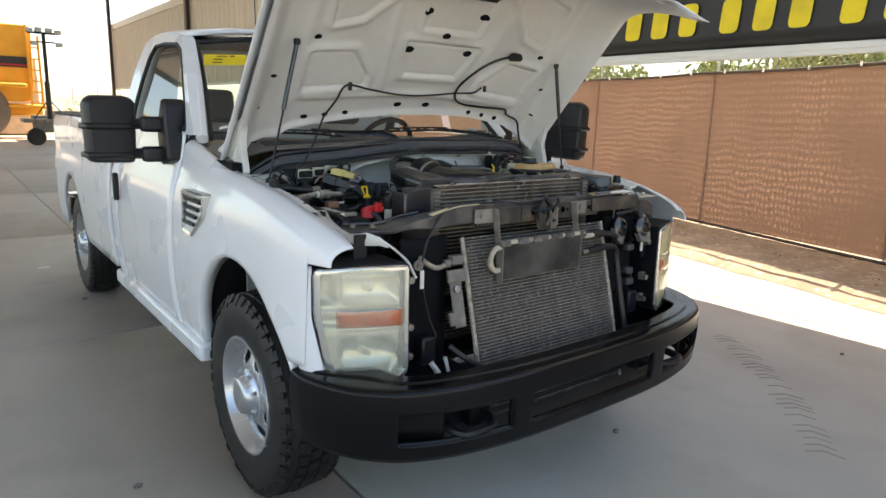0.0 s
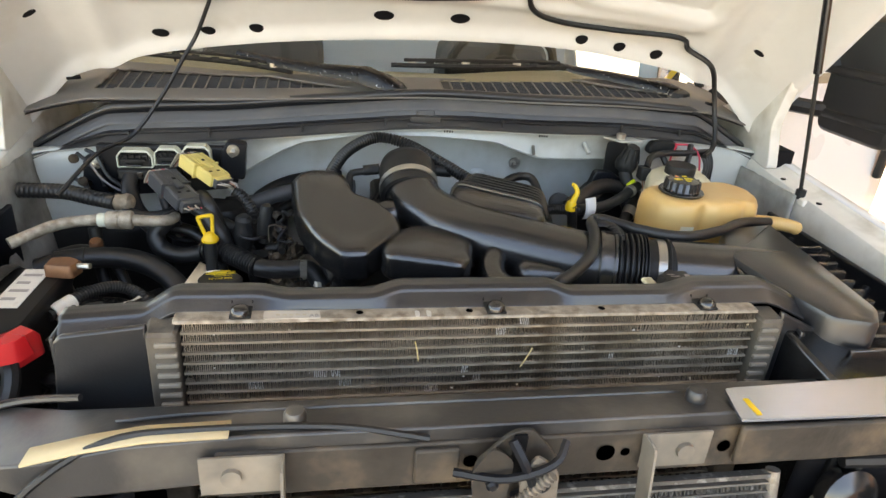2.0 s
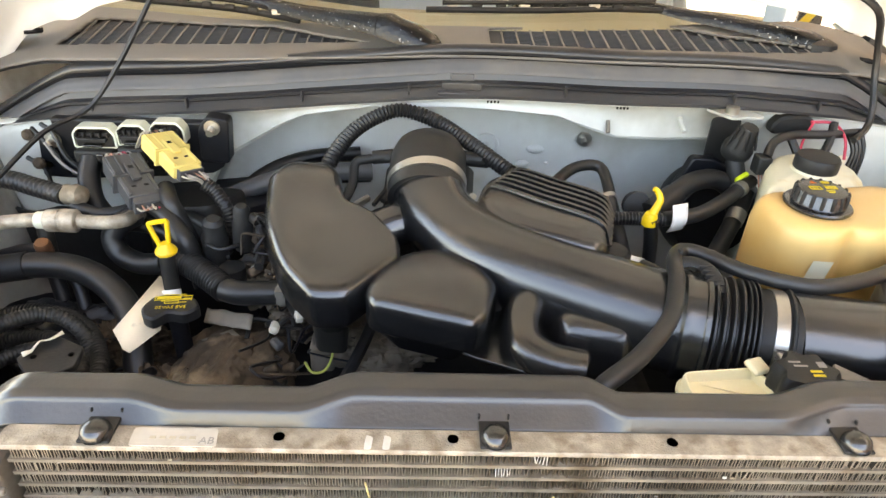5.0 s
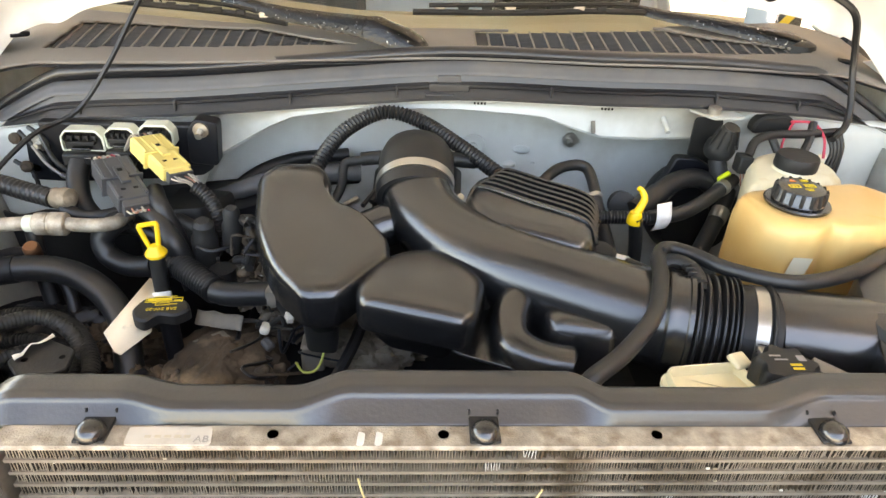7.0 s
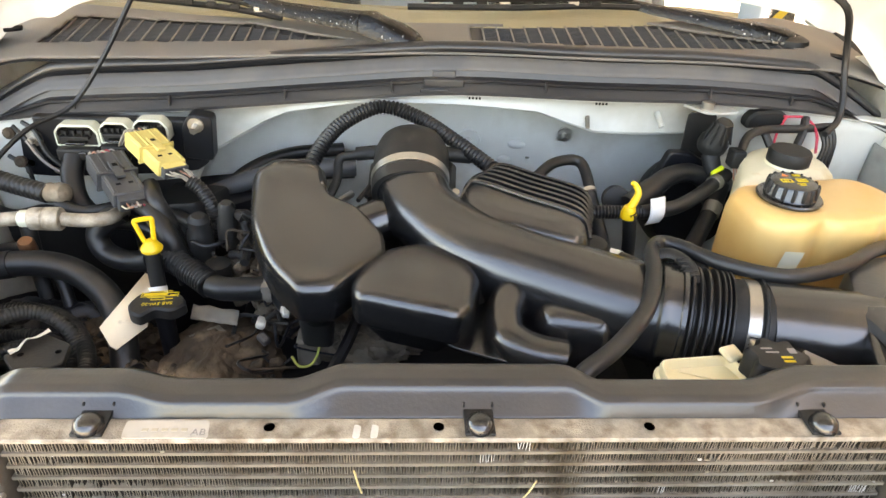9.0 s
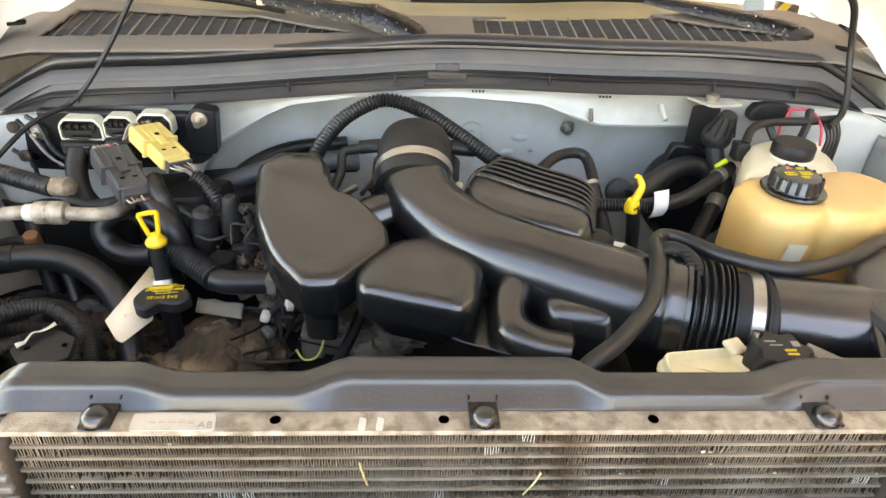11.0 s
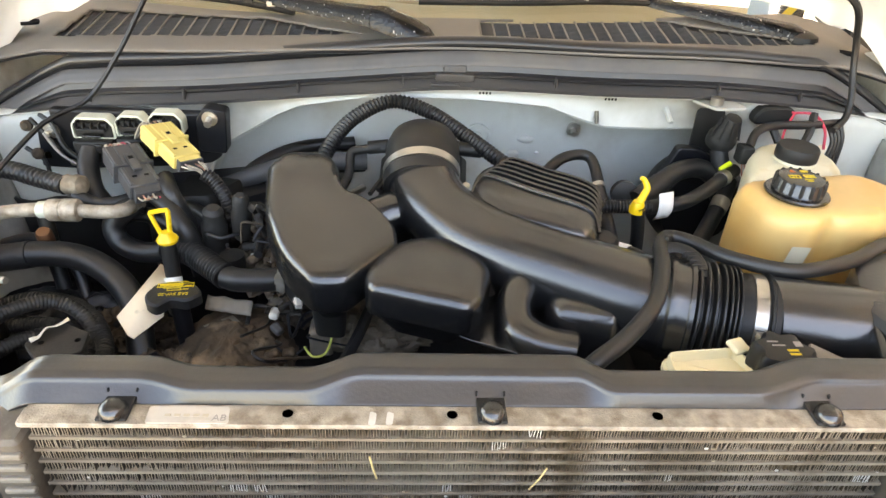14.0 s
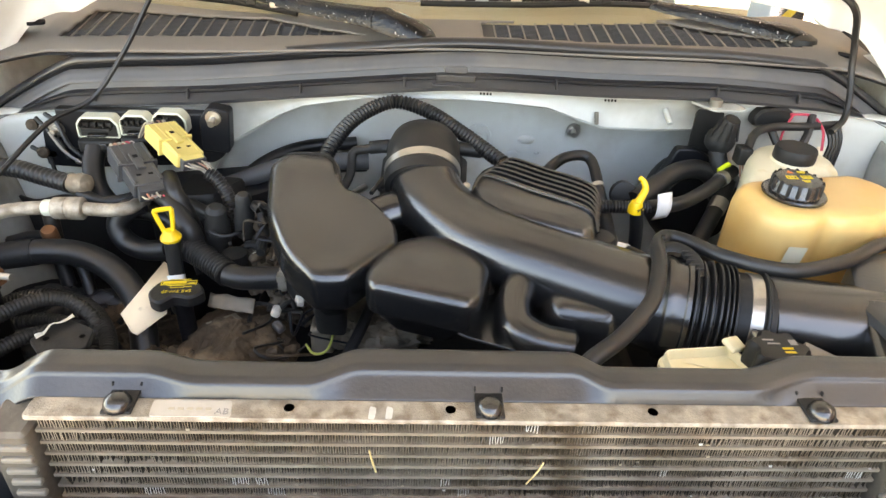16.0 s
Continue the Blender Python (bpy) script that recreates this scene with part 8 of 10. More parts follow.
cover3 = part("manifold_cover", Geo().dome(C3, [(1.14, 0.02), (1.180, 0.0), (1.218, 0.0), (1.236, 0.003), (1.246, 0.010), (1.251, 0.020), (1.253, 0.04)]), M_PLASTIC, truck, "ribbed black plastic manifold cover")
for k in range(6):
    o = 0.0115 * k
    a, b = Vector((0.032 + o * 0.75, 0.008 + o * 1.0)), Vector((0.172 + o * 0.35, -0.080 + o * 1.25))
    pts = [(a.x - 0.012, a.y - 0.022, 1.236 - 0.002), (a.x - 0.004, a.y - 0.008, 1.248), (a.x + 0.012, a.y + 0.001, 1.254), (*a.lerp(b, 0.5), 1.2555), (b.x - 0.012, b.y + 0.006, 1.254), (b.x + 0.006, b.y - 0.010, 1.247), (b.x + 0.010, b.y - 0.030, 1.232)]
    part("rib", Geo().tube(pts, 0.0034, 6, 4), M_PLASTIC, cover3)
g = Geo()
for k in range(11):
    t = k / 10
    p = Vector((0.075, 0.074)).lerp(Vector((0.195, -0.01)), t)
    g.box((p.x, p.y + 0.004, 1.243), (0.009, 0.016, 0.010), Euler((0, 0, -0.6)).to_matrix().to_4x4())
part("toothed_edge", g, M_GRIME, cover3, "grimy notched edge", bevel=0.001)
part("intake_plenum", Geo().prism(round_poly([(-0.12, 0.08), (0.02, 0.09), (0.03, 0.22), (-0.12, 0.22)], 0.02, 3), [(1.08, 0), (1.185, 0.0), (1.192, 0.008)]), M_MATTE, truck)
for k in range(4):
    part("plenum_rib", Geo().tube([(-0.13 + 0.012 * k, 0.045 + 0.012 * k, 1.20), (-0.105 + 0.010 * k, 0.11 + 0.015 * k, 1.207)], 0.004, 6, 2), M_MATTE, truck)

# ---- coolant and washer reservoirs ----
R1 = round_poly([(0.402, -0.012), (0.410, -0.088), (0.434, -0.112), (0.472, -0.116), (0.492, -0.104), (0.514, -0.113), (0.568, -0.108), (0.588, -0.094), (0.610, -0.098), (0.640, -0.06), (0.650, 0.0), (0.615, 0.042), (0.47, 0.016), (0.416, 0.004)], [0.012, 0.016, 0.014, 0.012, 0.010, 0.012, 0.012, 0.010, 0.012, 0.02, 0.025, 0.02, 0.03, 0.006], 5)
resv = part("coolant_reservoir", Geo().dome(R1, [(0.98, 0.02), (1.10, 0.006), (1.16, 0.0), (1.232, 0.0), (1.248, 0.002), (1.257, 0.006), (1.262, 0.012), (1.264, 0.022), (1.265, 0.06)]), M_RESV, truck, "yellowed translucent plastic coolant reservoir")
part("neck", Geo().lathe([(0.036, 0.0), (0.034, 0.008), (0.032, 0.012)], Matrix.Translation((0.471, -0.046, 1.260)), 28), M_RESV, resv)
CAPC = Matrix.Translation((0.471, -0.046, 1.266))
cp = part("cap", Geo().lathe([(0.0425, 0.0), (0.0433, 0.003), (0.0415, 0.0052), (0.0345, 0.0062), (0.0328, 0.0085), (0.0320, 0.0215), (0.0300, 0.0242), (0.0260, 0.0253), (0.0, 0.0256)], CAPC, 48), M_PLASTIC, resv, "black ribbed screw cap with yellow warning print")
for k in range(16):
    a = 2 * math.pi * k / 16
    ob = part("grip_rib", Geo().tube([(0.0326, 0, 0.0075), (0.0326, 0, 0.0200), (0.0306, 0, 0.0240)], 0.0026, 6, 2).mesh("grip_rib", M_MATTE), None, cp)
    ob.matrix_world = CAPC @ Matrix.Rotation(a, 4, "Z")
prints = [(-0.013, 0.004, 0.018, 0.0016), (-0.013, -0.006, 0.018, 0.0016), (-0.0215, -0.001, 0.0016, 0.010), (-0.0045, -0.001, 0.0016, 0.010), (-0.016, -0.001, 0.0022, 0.007), (-0.011, -0.001, 0.0022, 0.007),
          (0.013, 0.006, 0.018, 0.0016), (0.013, -0.003, 0.018, 0.0016), (0.0045, 0.0015, 0.0016, 0.010), (0.0215, 0.0015, 0.0016, 0.010), (0.013, 0.0015, 0.014, 0.0022), (0.006, -0.011, 0.014, 0.0022), (0.006, -0.016, 0.010, 0.0022), (0.013, 0.018, 0.012, 0.0012), (0.013, 0.023, 0.012, 0.0012), (0.0075, 0.0205, 0.0012, 0.006), (0.0185, 0.0205, 0.0012, 0.006), (0.013, 0.0205, 0.005, 0.0022)]
for x, y, w, d in prints:
    boxpart("bar", (0.471 + x * 0.84, -0.046 + y * 0.84, 1.2917), (w * 0.84, d * 0.84, 0.0007), M_LABYEL, cp, bevel=0)
part("warning_mark", Geo().prism([(0.460, -0.032), (0.469, -0.032), (0.4645, -0.0245)], [(1.2912, 0), (1.2920, 0)]), M_LABORG, cp)
part("tape_patch", Geo().grid(lambda a, b: (0.440 + 0.026 * a + 0.006 * b, -0.1165 - 0.002 * a, 1.185 + 0.036 * b), 4, 4), M_RESVPALE, resv, "pale patch of tape")
R2 = round_poly([(0.440, 0.032), (0.618, 0.062), (0.634, 0.13), (0.604, 0.186), (0.530, 0.180), (0.497, 0.150)], 0.016, 4)
res2 = part("washer_reservoir", Geo().dome(R2, [(1.00, 0.01), (1.20, 0.0), (1.232, 0.002), (1.244, 0.008), (1.250, 0.02)]), M_RESVPALE, truck, "pale plastic washer reservoir, stained near its neck")
part("cap", Geo().lathe([(0.0285, 0.0), (0.0295, 0.003), (0.0295, 0.017), (0.0275, 0.0205), (0.0, 0.0215)], Matrix.Translation((0.549, 0.103, 1.252)) @ Matrix.Scale(1.10, 4), 32), M_MATTE, res2, "plain black cap")
part("neck", Geo().lathe([(0.036, 0.0), (0.032, 0.010)], Matrix.Translation((0.549, 0.103, 1.244)), 28), M_RESVPALE, res2)
part("reservoir_stem", Geo().tube([(0.635, -0.03, 1.20), (0.70, -0.04, 1.198), (0.735, -0.05, 1.195), (0.75, -0.05, 1.19)], 0.014, 10, 4), M_RESV, resv)

# ---- long hose over the intake ----
part("vent_hose", Geo().tube([(0.105, -0.372, 1.225), (0.118, -0.365, 1.238), (0.157, -0.331, 1.240), (0.203, -0.276, 1.245), (0.230, -0.212, 1.250), (0.242, -0.167, 1.248), (0.262, -0.138, 1.245), (0.288, -0.146, 1.244), (0.328, -0.182, 1.243), (0.40, -0.203, 1.240), (0.485, -0.178, 1.240), (0.56, -0.13, 1.236), (0.64, -0.10, 1.225)], 0.0094, 12, 8), M_RUBBER, truck, "long grey-black rubber vent hose")
clip = part("hose_clip", Geo().tube([(0.238, -0.176, 1.240), (0.247, -0.170, 1.247), (0.262, -0.170, 1.250), (0.275, -0.180, 1.249), (0.280, -0.198, 1.246), (0.279, -0.220, 1.238)], 0.0085, 8, 6, flat=0.45), M_MATTE, truck, "black ribbed plastic hose clip")
for k in range(5):
    boxpart("clip_rib", (0.274 + 0.001 * k, -0.184 - 0.007 * k, 1.2500 - 0.0016 * k), (0.016, 0.0022, 0.006), M_MATTE, clip, bevel=0.0006)
boxpart("clip_tab", (0.250, -0.160, 1.252), (0.005, 0.006, 0.016), M_MATTE, clip, bevel=0.001)

# ---- power steering reservoir ----
ps = part("steering_reservoir", Geo().prism(round_poly([(0.212, -0.302), (0.30, -0.292), (0.32, -0.345), (0.21, -0.345)], 0.014, 3), [(1.10, 0.004), (1.176, 0.004), (1.178, 0), (1.186, 0), (1.188, 0.004), (1.197, 0.004), (1.1995, 0.005), (1.1995, 0.007), (1.194, 0.0085), (1.188, 0.0095)]), M_CREAM, truck, "cream plastic steering fluid reservoir")
part("fluid_line", Geo().prism(round_poly([(0.2115, -0.303), (0.3005, -0.293), (0.3205, -0.345), (0.2095, -0.345)], 0.014, 3), [(1.168, 0.003), (1.1725, 0.003)]), M_RESV, ps, "amber fluid stain line")
boxpart("notch_tab", (0.298, -0.300, 1.203), (0.026, 0.020, 0.007), M_CREAM, ps, bevel=0.003, rot=Euler((0.3, 0.2, 0.5)).to_matrix().to_4x4())
pc = part("cap", Geo().prism([(0.331 + (0.030 + 0.0035 * math.cos(7 * a)) * math.cos(a), -0.330 + (0.030 + 0.0035 * math.cos(7 * a)) * math.sin(a)) for a in [2 * math.pi * k / 56 for k in range(56)]], [(1.195, 0), (1.222, 0.0), (1.226, 0.003)]), M_MATTE, ps, "black lobed cap with small print")
for x, y, w, d in ((-0.010, 0.012, 0.012, 0.002), (-0.006, 0.006, 0.014, 0.002), (0.006, -0.002, 0.012, 0.003), (0.006, -0.008, 0.012, 0.003), (0.016, 0.008, 0.008, 0.008)):
    boxpart("bar", (0.331 + x, -0.330 + y, 1.2263), (w, d, 0.0006), M_LABYEL if y < 0 else M_GREYWIRE, pc, bevel=0)
part("steel_tab", Geo().box((0.392, -0.322, 1.205), (0.05, 0.016, 0.004), Euler((0.2, 0.3, -0.3)).to_matrix().to_4x4()), M_BRACKET, truck)

# ---- left side: oil filler, dipstick, tag, hoses ----
oil = part("oil_cap", Geo().prism(round_poly([(-0.438, -0.092), (-0.43, -0.068), (-0.405, -0.060), (-0.372, -0.068), (-0.358, -0.090), (-0.375, -0.108), (-0.40, -0.102), (-0.412, -0.122), (-0.43, -0.112)], 0.008, 3), [(1.090, 0), (1.104, 0), (1.107, 0.003)]), M_MATTE, truck, "black oil filler cap with yellow print")
# neck coloured near-black for the shade under the cap
part("filler_neck", Geo().lathe([(0.020, 0.0), (0.013, -0.018), (0.012, -0.14)], Matrix.Translation((-0.398, -0.078, 1.09)), 18), M_BAYBLACK, oil)


def lettering(body, size, material, parent, place):
    """Flat raised letters as a mesh."""
    cu = bpy.data.curves.new("print", "FONT")
    cu.body, cu.size, cu.extrude, cu.align_x = body, size, 0.0003, "CENTER"
    tmp = bpy.data.objects.new("print", cu)
    scene.collection.objects.link(tmp)
    bpy.context.view_layer.update()
    me = bpy.data.meshes.new_from_object(tmp.evaluated_get(bpy.context.evaluated_depsgraph_get()))
    bpy.data.objects.remove(tmp)
    me.materials.clear()
    me.materials.append(material)
    ob = part("print", me, None, parent)
    ob.matrix_world = place


lettering("SAE 5W-20", 0.0085, M_LABYEL, oil, Matrix.Translation((-0.398, -0.0905, 1.1073)) @ Euler((0, 0, math.pi + 0.1)).to_matrix().to_4x4())
lettering("AB", 0.010, M_GREYWIRE, lab, Matrix.Translation((-0.228, -0.4445, 1.2376)))
for x, y, w, d in ((-0.012, 0.0235, 0.030, 0.0010), (-0.012, 0.0195, 0.050, 0.0009), (-0.012, 0.0115, 0.050, 0.0009), (-0.0365, 0.0155, 0.0009, 0.008), (0.0125, 0.0155, 0.0009, 0.008), (-0.018, 0.0155, 0.032, 0.0045), (0.006, 0.0155, 0.009, 0.0012), (-0.012, 0.0035, 0.018, 0.0010), (-0.012, 0.0085, 0.018, 0.0010), (-0.021, 0.006, 0.0010, 0.005), (-0.003, 0.006, 0.0010, 0.005), (0.003, 0.0065, 0.010, 0.0010), (-0.024, 0.008, 0.006, 0.0010)):
    boxpart("bar", (-0.388 + x, -0.088 + y, 1.1074), (w, d, 0.0006), M_LABYEL, oil, bevel=0, rot=Euler((0, 0, 0.1)).to_matrix().to_4x4())

dip = part("dipstick", Geo().tube([(-0.425, -0.010, 1.148), (-0.424, -0.018, 1.09), (-0.420, -0.03, 1.02)], 0.0115, 12, 4), M_MATTE, truck, "oil dipstick with yellow loop handle")
hm = Matrix.Translation((-0.427, -0.008, 1.150)) @ Euler((radians(78), radians(-8), radians(8))).to_matrix().to_4x4()
part("handle", Geo().tube([tuple(hm @ Vector(p)) for p in ((-0.005, 0.0, 0), (-0.012, 0.033, 0), (-0.010, 0.038, 0), (0.010, 0.038, 0), (0.012, 0.033, 0), (0.006, 0.0, 0))], 0.0036, 8, 3), M_YELLOW, dip, "yellow loop handle")
part("collar", Geo().lathe([(0.0150, -0.008), (0.0158, -0.004), (0.013, 0.000), (0.007, 0.008)], Matrix.Translation((-0.425, -0.010, 1.150)), 16), M_YELLOW, dip, "yellow collar")
part("white_sleeve", Geo().tube([(-0.424, -0.022, 1.085), (-0.421, -0.034, 1.065)], 0.0135, 12, 1, smooth=False), M_LABWHITE, dip)
part("card_tag", Geo().add([(-0.450, 0.006, 1.090), (-0.428, -0.012, 1.088), (-0.424, -0.060, 1.080), (-0.414, -0.102, 1.074), (-0.440, -0.146, 1.070), (-0.452, -0.138, 1.069), (-0.476, -0.108, 1.076)], [(0, 1, 2, 3, 4, 5, 6)]), M_CARD, truck, "dirty cardboard tag hanging on the filler", solid=0.0012)

part("corrugated_hose", Geo().bellows([(-0.445, 0.030, 1.105), (-0.405, 0.012, 1.108), (-0.365, -0.020, 1.106), (-0.337, -0.045, 1.104)], 0.0200, 0.0029, 0.0066, 18), M_RUBBER, truck, "black corrugated hose")
part("smooth_hose", Geo().tube([(-0.340, -0.043, 1.104), (-0.315, -0.050, 1.102), (-0.280, -0.046, 1.100), (-0.245, -0.045, 1.098), (-0.22, -0.06, 1.07)], 0.0175, 14, 5), M_RUBBER, truck)
part("spring_clamp", Geo().tube([(-0.262, -0.0455, 1.099), (-0.250, -0.045, 1.0985)], 0.0192, 16, 1, smooth=False).box((-0.256, -0.060, 1.112), (0.012, 0.012, 0.010)), M_BRACKET, truck)
part("ac_pipe", Geo().tube([(-0.76, -0.02, 1.14), (-0.70, 0.028, 1.155), (-0.64, 0.042, 1.160), (-0.585, 0.044, 1.160), (-0.535, 0.044, 1.158), (-0.508, 0.058, 1.155), (-0.505, 0.085, 1.150), (-0.515, 0.12, 1.13)], 0.0105, 12, 6), M_ALU, truck, "bare aluminium air-conditioning pipe")
PBX = Matrix.Translation((-0.615, 0.043, 1.160)) @ Euler((0, radians(90), radians(1))).to_matrix().to_4x4()
pb = part("pipe_block", Geo().lathe([(0.0105, -0.002), (0.0165, 0.0), (0.0172, 0.003), (0.0172, 0.019), (0.0160, 0.0205), (0.0160, 0.0215), (0.0178, 0.023), (0.0178, 0.042), (0.0165, 0.044), (0.0105, 0.046)], PBX, 20), M_ALU, truck, "machined aluminium pipe coupling")
part("coupling_ring", Geo().lathe([(0.0112, -0.016), (0.0130, -0.014), (0.0130, -0.003), (0.0112, -0.001)], PBX, 16), M_PALEMOD, pb, "pale plastic retainer ring")
part("tan_connector", Geo().lathe([(0.0, -0.022), (0.012, -0.020), (0.0165, -0.010), (0.0150, -0.002), (0.0170, 0.008), (0.0150, 0.018), (0.008, 0.022), (0.0, 0.022)], Matrix.Translation((-0.603, 0.104, 1.172)) @ Euler((0.2, radians(82), -0.1)).to_matrix().to_4x4(), 14), M_DUSTCON, truck, "dusty tan harness connector")
part("taped_harness", Geo().bellows([(-0.80, 0.145, 1.178), (-0.718, 0.135, 1.180), (-0.669, 0.121, 1.175), (-0.615, 0.103, 1.171)], 0.0155, 0.0010, 0.009, 14), M_RUBBER, truck, "black tape-wrapped wiring harness")
part("harness", Geo().tube([(-0.60, 0.095, 1.158), (-0.56, 0.085, 1.150), (-0.52, 0.095, 1.152), (-0.50, 0.118, 1.160)], 0.010, 10, 6), M_RUBBER, truck)
part("big_hose", Geo().tube([(-0.74, 0.02, 1.07), (-0.68, 0.028, 1.085), (-0.60, 0.026, 1.09), (-0.53, -0.005, 1.085), (-0.475, -0.055, 1.06), (-0.45, -0.12, 1.0)], 0.020, 14, 6), M_RUBBER, truck, "thick dusty rubber hose")
part("hose_fitting", Geo().tube([(-0.71, 0.025, 1.08), (-0.655, 0.029, 1.088)], 0.0215, 12, 1, smooth=False), M_MATTE, truck)
part("corrugated_hose", Geo().bellows([(-0.70, -0.085, 1.045), (-0.64, -0.055, 1.06), (-0.58, -0.055, 1.062), (-0.525, -0.085, 1.06), (-0.485, -0.14, 1.05), (-0.475, -0.20, 1.04)], 0.012, 0.0022, 0.005, 12), M_RUBBER, truck)
part("corrugated_hose", Geo().bellows([(-0.70, -0.11, 1.03), (-0.63, -0.085, 1.04), (-0.57, -0.09, 1.045), (-0.52, -0.12, 1.045), (-0.50, -0.17, 1.03)], 0.010, 0.002, 0.005, 10), M_RUBBER, truck)
plate2 = part("bracket_plate", Geo().prism(round_poly([(-0.556, -0.190), (-0.531, -0.143), (-0.484, -0.166), (-0.478, -0.202), (-0.517, -0.232)], 0.004, 2), [(1.088, 0), (1.097, 0)]), M_MATTE, truck, "dusty flat black bracket plate", bevel=0.0015)
part("plate_leg", Geo().tube([(-0.515, -0.19, 1.09), (-0.52, -0.19, 1.03), (-0.53, -0.20, 0.99)], 0.012, 8, 3), M_DARK, plate2)
# plate holes drawn as small black discs
for x, y in ((-0.535, -0.188), (-0.492, -0.182)):
    part("plate_hole", Geo().lathe([(0.0, 0.0), (0.004, 0.0)], Matrix.Translation((x, y, 1.0975)), 10), M_BAYBLACK, plate2)
part("torn_label", Geo().grid(lambda a, b: (-0.552 + 0.028 * a + 0.007 * b + 0.003 * math.sin(9 * a), -0.186 + 0.045 * a - 0.008 * b + 0.003 * math.sin(14 * a + 1), 1.100 + 0.006 * math.sin(3 * a) * b), 14, 4), M_PAPER, plate2, "torn curled paper label", solid=0.0008)

# grimy rocker cover and castings
def lumpy(cx, cy, cz, rx, ry, rz, seed, amp=0.25):
    def f(a, b):
        th, ph = 2 * math.pi * a, math.pi * 0.55 * b
        d = Vector((math.cos(th) * math.sin(ph), math.sin(th) * math.sin(ph), math.cos(ph)))
        k = 1 + amp * noise.noise(d * 2.2 + Vector((seed, 0, 0))) + amp * 0.5 * noise.noise(d * 6.5 + Vector((seed, 3, 0))) + amp * 0.30 * noise.noise(d * 15 + Vector((0, seed, 0))) + amp * 0.16 * abs(noise.noise(d * 34 + Vector((seed, seed, 0))))
        return (cx + rx * d.x * k, cy + ry * d.y * k, cz + rz * d.z * k)
    return Geo().grid(f, 96, 40)


part("rocker_cover", lumpy(-0.325, -0.110, 0.985, 0.090, 0.120, 0.060, 3.1, 0.15), M_GRIME, truck, "rocker cover caked in brown dirt")
part("dirt_cake", lumpy(-0.395, -0.15, 0.965, 0.07, 0.06, 0.06, 7.7, 0.35), M_GRIME, truck)
part("bracket_casting", lumpy(-0.60, 0.0, 0.94, 0.14, 0.10, 0.07, 5.5, 0.25), M_DARK, truck)
part("dirt_cake", lumpy(-0.53, -0.02, 0.95, 0.09, 0.06, 0.05, 1.5, 0.35), M_GRIME, truck)
part("casting", lumpy(-0.55, -0.23, 0.98, 0.12, 0.07, 0.06, 9.2, 0.3), M_DARK, truck)
part("casting", lumpy(-0.25, 0.03, 1.01, 0.05, 0.06, 0.06, 2.2, 0.35), M_DIRTALU, truck)
part("casting", lumpy(-0.30, 0.07, 1.03, 0.045, 0.05, 0.07, 4.2, 0.35), M_DIRTALU, truck)
part("manifold_runner", lumpy(-0.12, -0.05, 0.99, 0.09, 0.06, 0.06, 8.2, 0.3), M_DIRTALU, truck)
boxpart("coil_pack", (-0.197, -0.078, 1.02), (0.034, 0.040, 0.05), M_BRACKET, truck, bevel=0.006)
part("metal_flap", Geo().add([(-0.372, -0.075, 1.035), (-0.33, -0.062, 1.045), (-0.318, -0.072, 1.042), (-0.345, -0.095, 1.035)], [(0, 1, 2, 3)]), M_BRACKET, truck, solid=0.002)
for k, (x, y, z, c) in enumerate(((-0.266, -0.072, 1.058, M_PAPER), (-0.258, -0.098, 1.05, M_CONNDK), (-0.240, -0.115, 1.02, M_GRIME), (-0.30, 0.02, 1.075, M_DIRTALU), (-0.315, 0.035, 1.085, M_PAPER), (-0.29, 0.05, 1.09, M_CONNDK), (-0.262, -0.13, 1.03, M_GRIME), (-0.43, -0.13, 1.02, M_DARK), (-0.225, -0.03, 1.05, M_CONNDK), (-0.31, -0.005, 1.06, M_CARD))):
    boxpart("connector", (x, y, z), (0.014, 0.020, 0.012), c, truck, bevel=0.004, rot=Euler((0.4 * math.sin(k * 2.3), 0.4 * math.cos(k * 1.7), k * 0.8)).to_matrix().to_4x4())
for k in range(18):
    x, y, z = random.uniform(-0.275, -0.20), random.uniform(-0.14, 0.06), random.uniform(1.01, 1.07)
    pts = [(x, y, z)]
    for j in range(4):
        x, y, z = x + random.gauss(0, 0.022), y + random.gauss(0, 0.024), z + random.gauss(0, 0.012)
        pts.append((x, y, min(1.09, max(0.99, z))))
    part("wire", Geo().tube(pts, random.choice((0.0016, 0.0022, 0.0035)), 7, 9), random.choice((M_RUBBER, M_RUBBER, M_DARK, M_RUBBER, M_GRIME, M_GRIME)), truck)
part("rocker_flap", Geo().grid(lambda a, b: (-0.375 + 0.075 * a, -0.048 - 0.028 * a + 0.022 * b, 1.046 + 0.010 * a + 0.010 * b + 0.004 * noise.noise((a * 4, b * 4, 1))), 8, 4), M_BRACKET, truck, "bent dusty heat-shield flap", solid=0.0015)
part("clip_block", Geo().box((-0.232, -0.058, 1.082), (0.018, 0.026, 0.012), Euler((0.3, 0.2, 0.5)).to_matrix().to_4x4()).box((-0.228, -0.075, 1.080), (0.010, 0.014, 0.010), Euler((0.3, 0.2, 0.2)).to_matrix().to_4x4()), M_PAPER, truck, "pale broken plastic clip", bevel=0.002)
part("green_wire", Geo().tube([(-0.215, -0.125, 1.04), (-0.20, -0.150, 1.045), (-0.182, -0.148, 1.05), (-0.176, -0.120, 1.06), (-0.185, -0.09, 1.075)], 0.0018, 6, 6), M_LEAF, truck, "thin green wire")
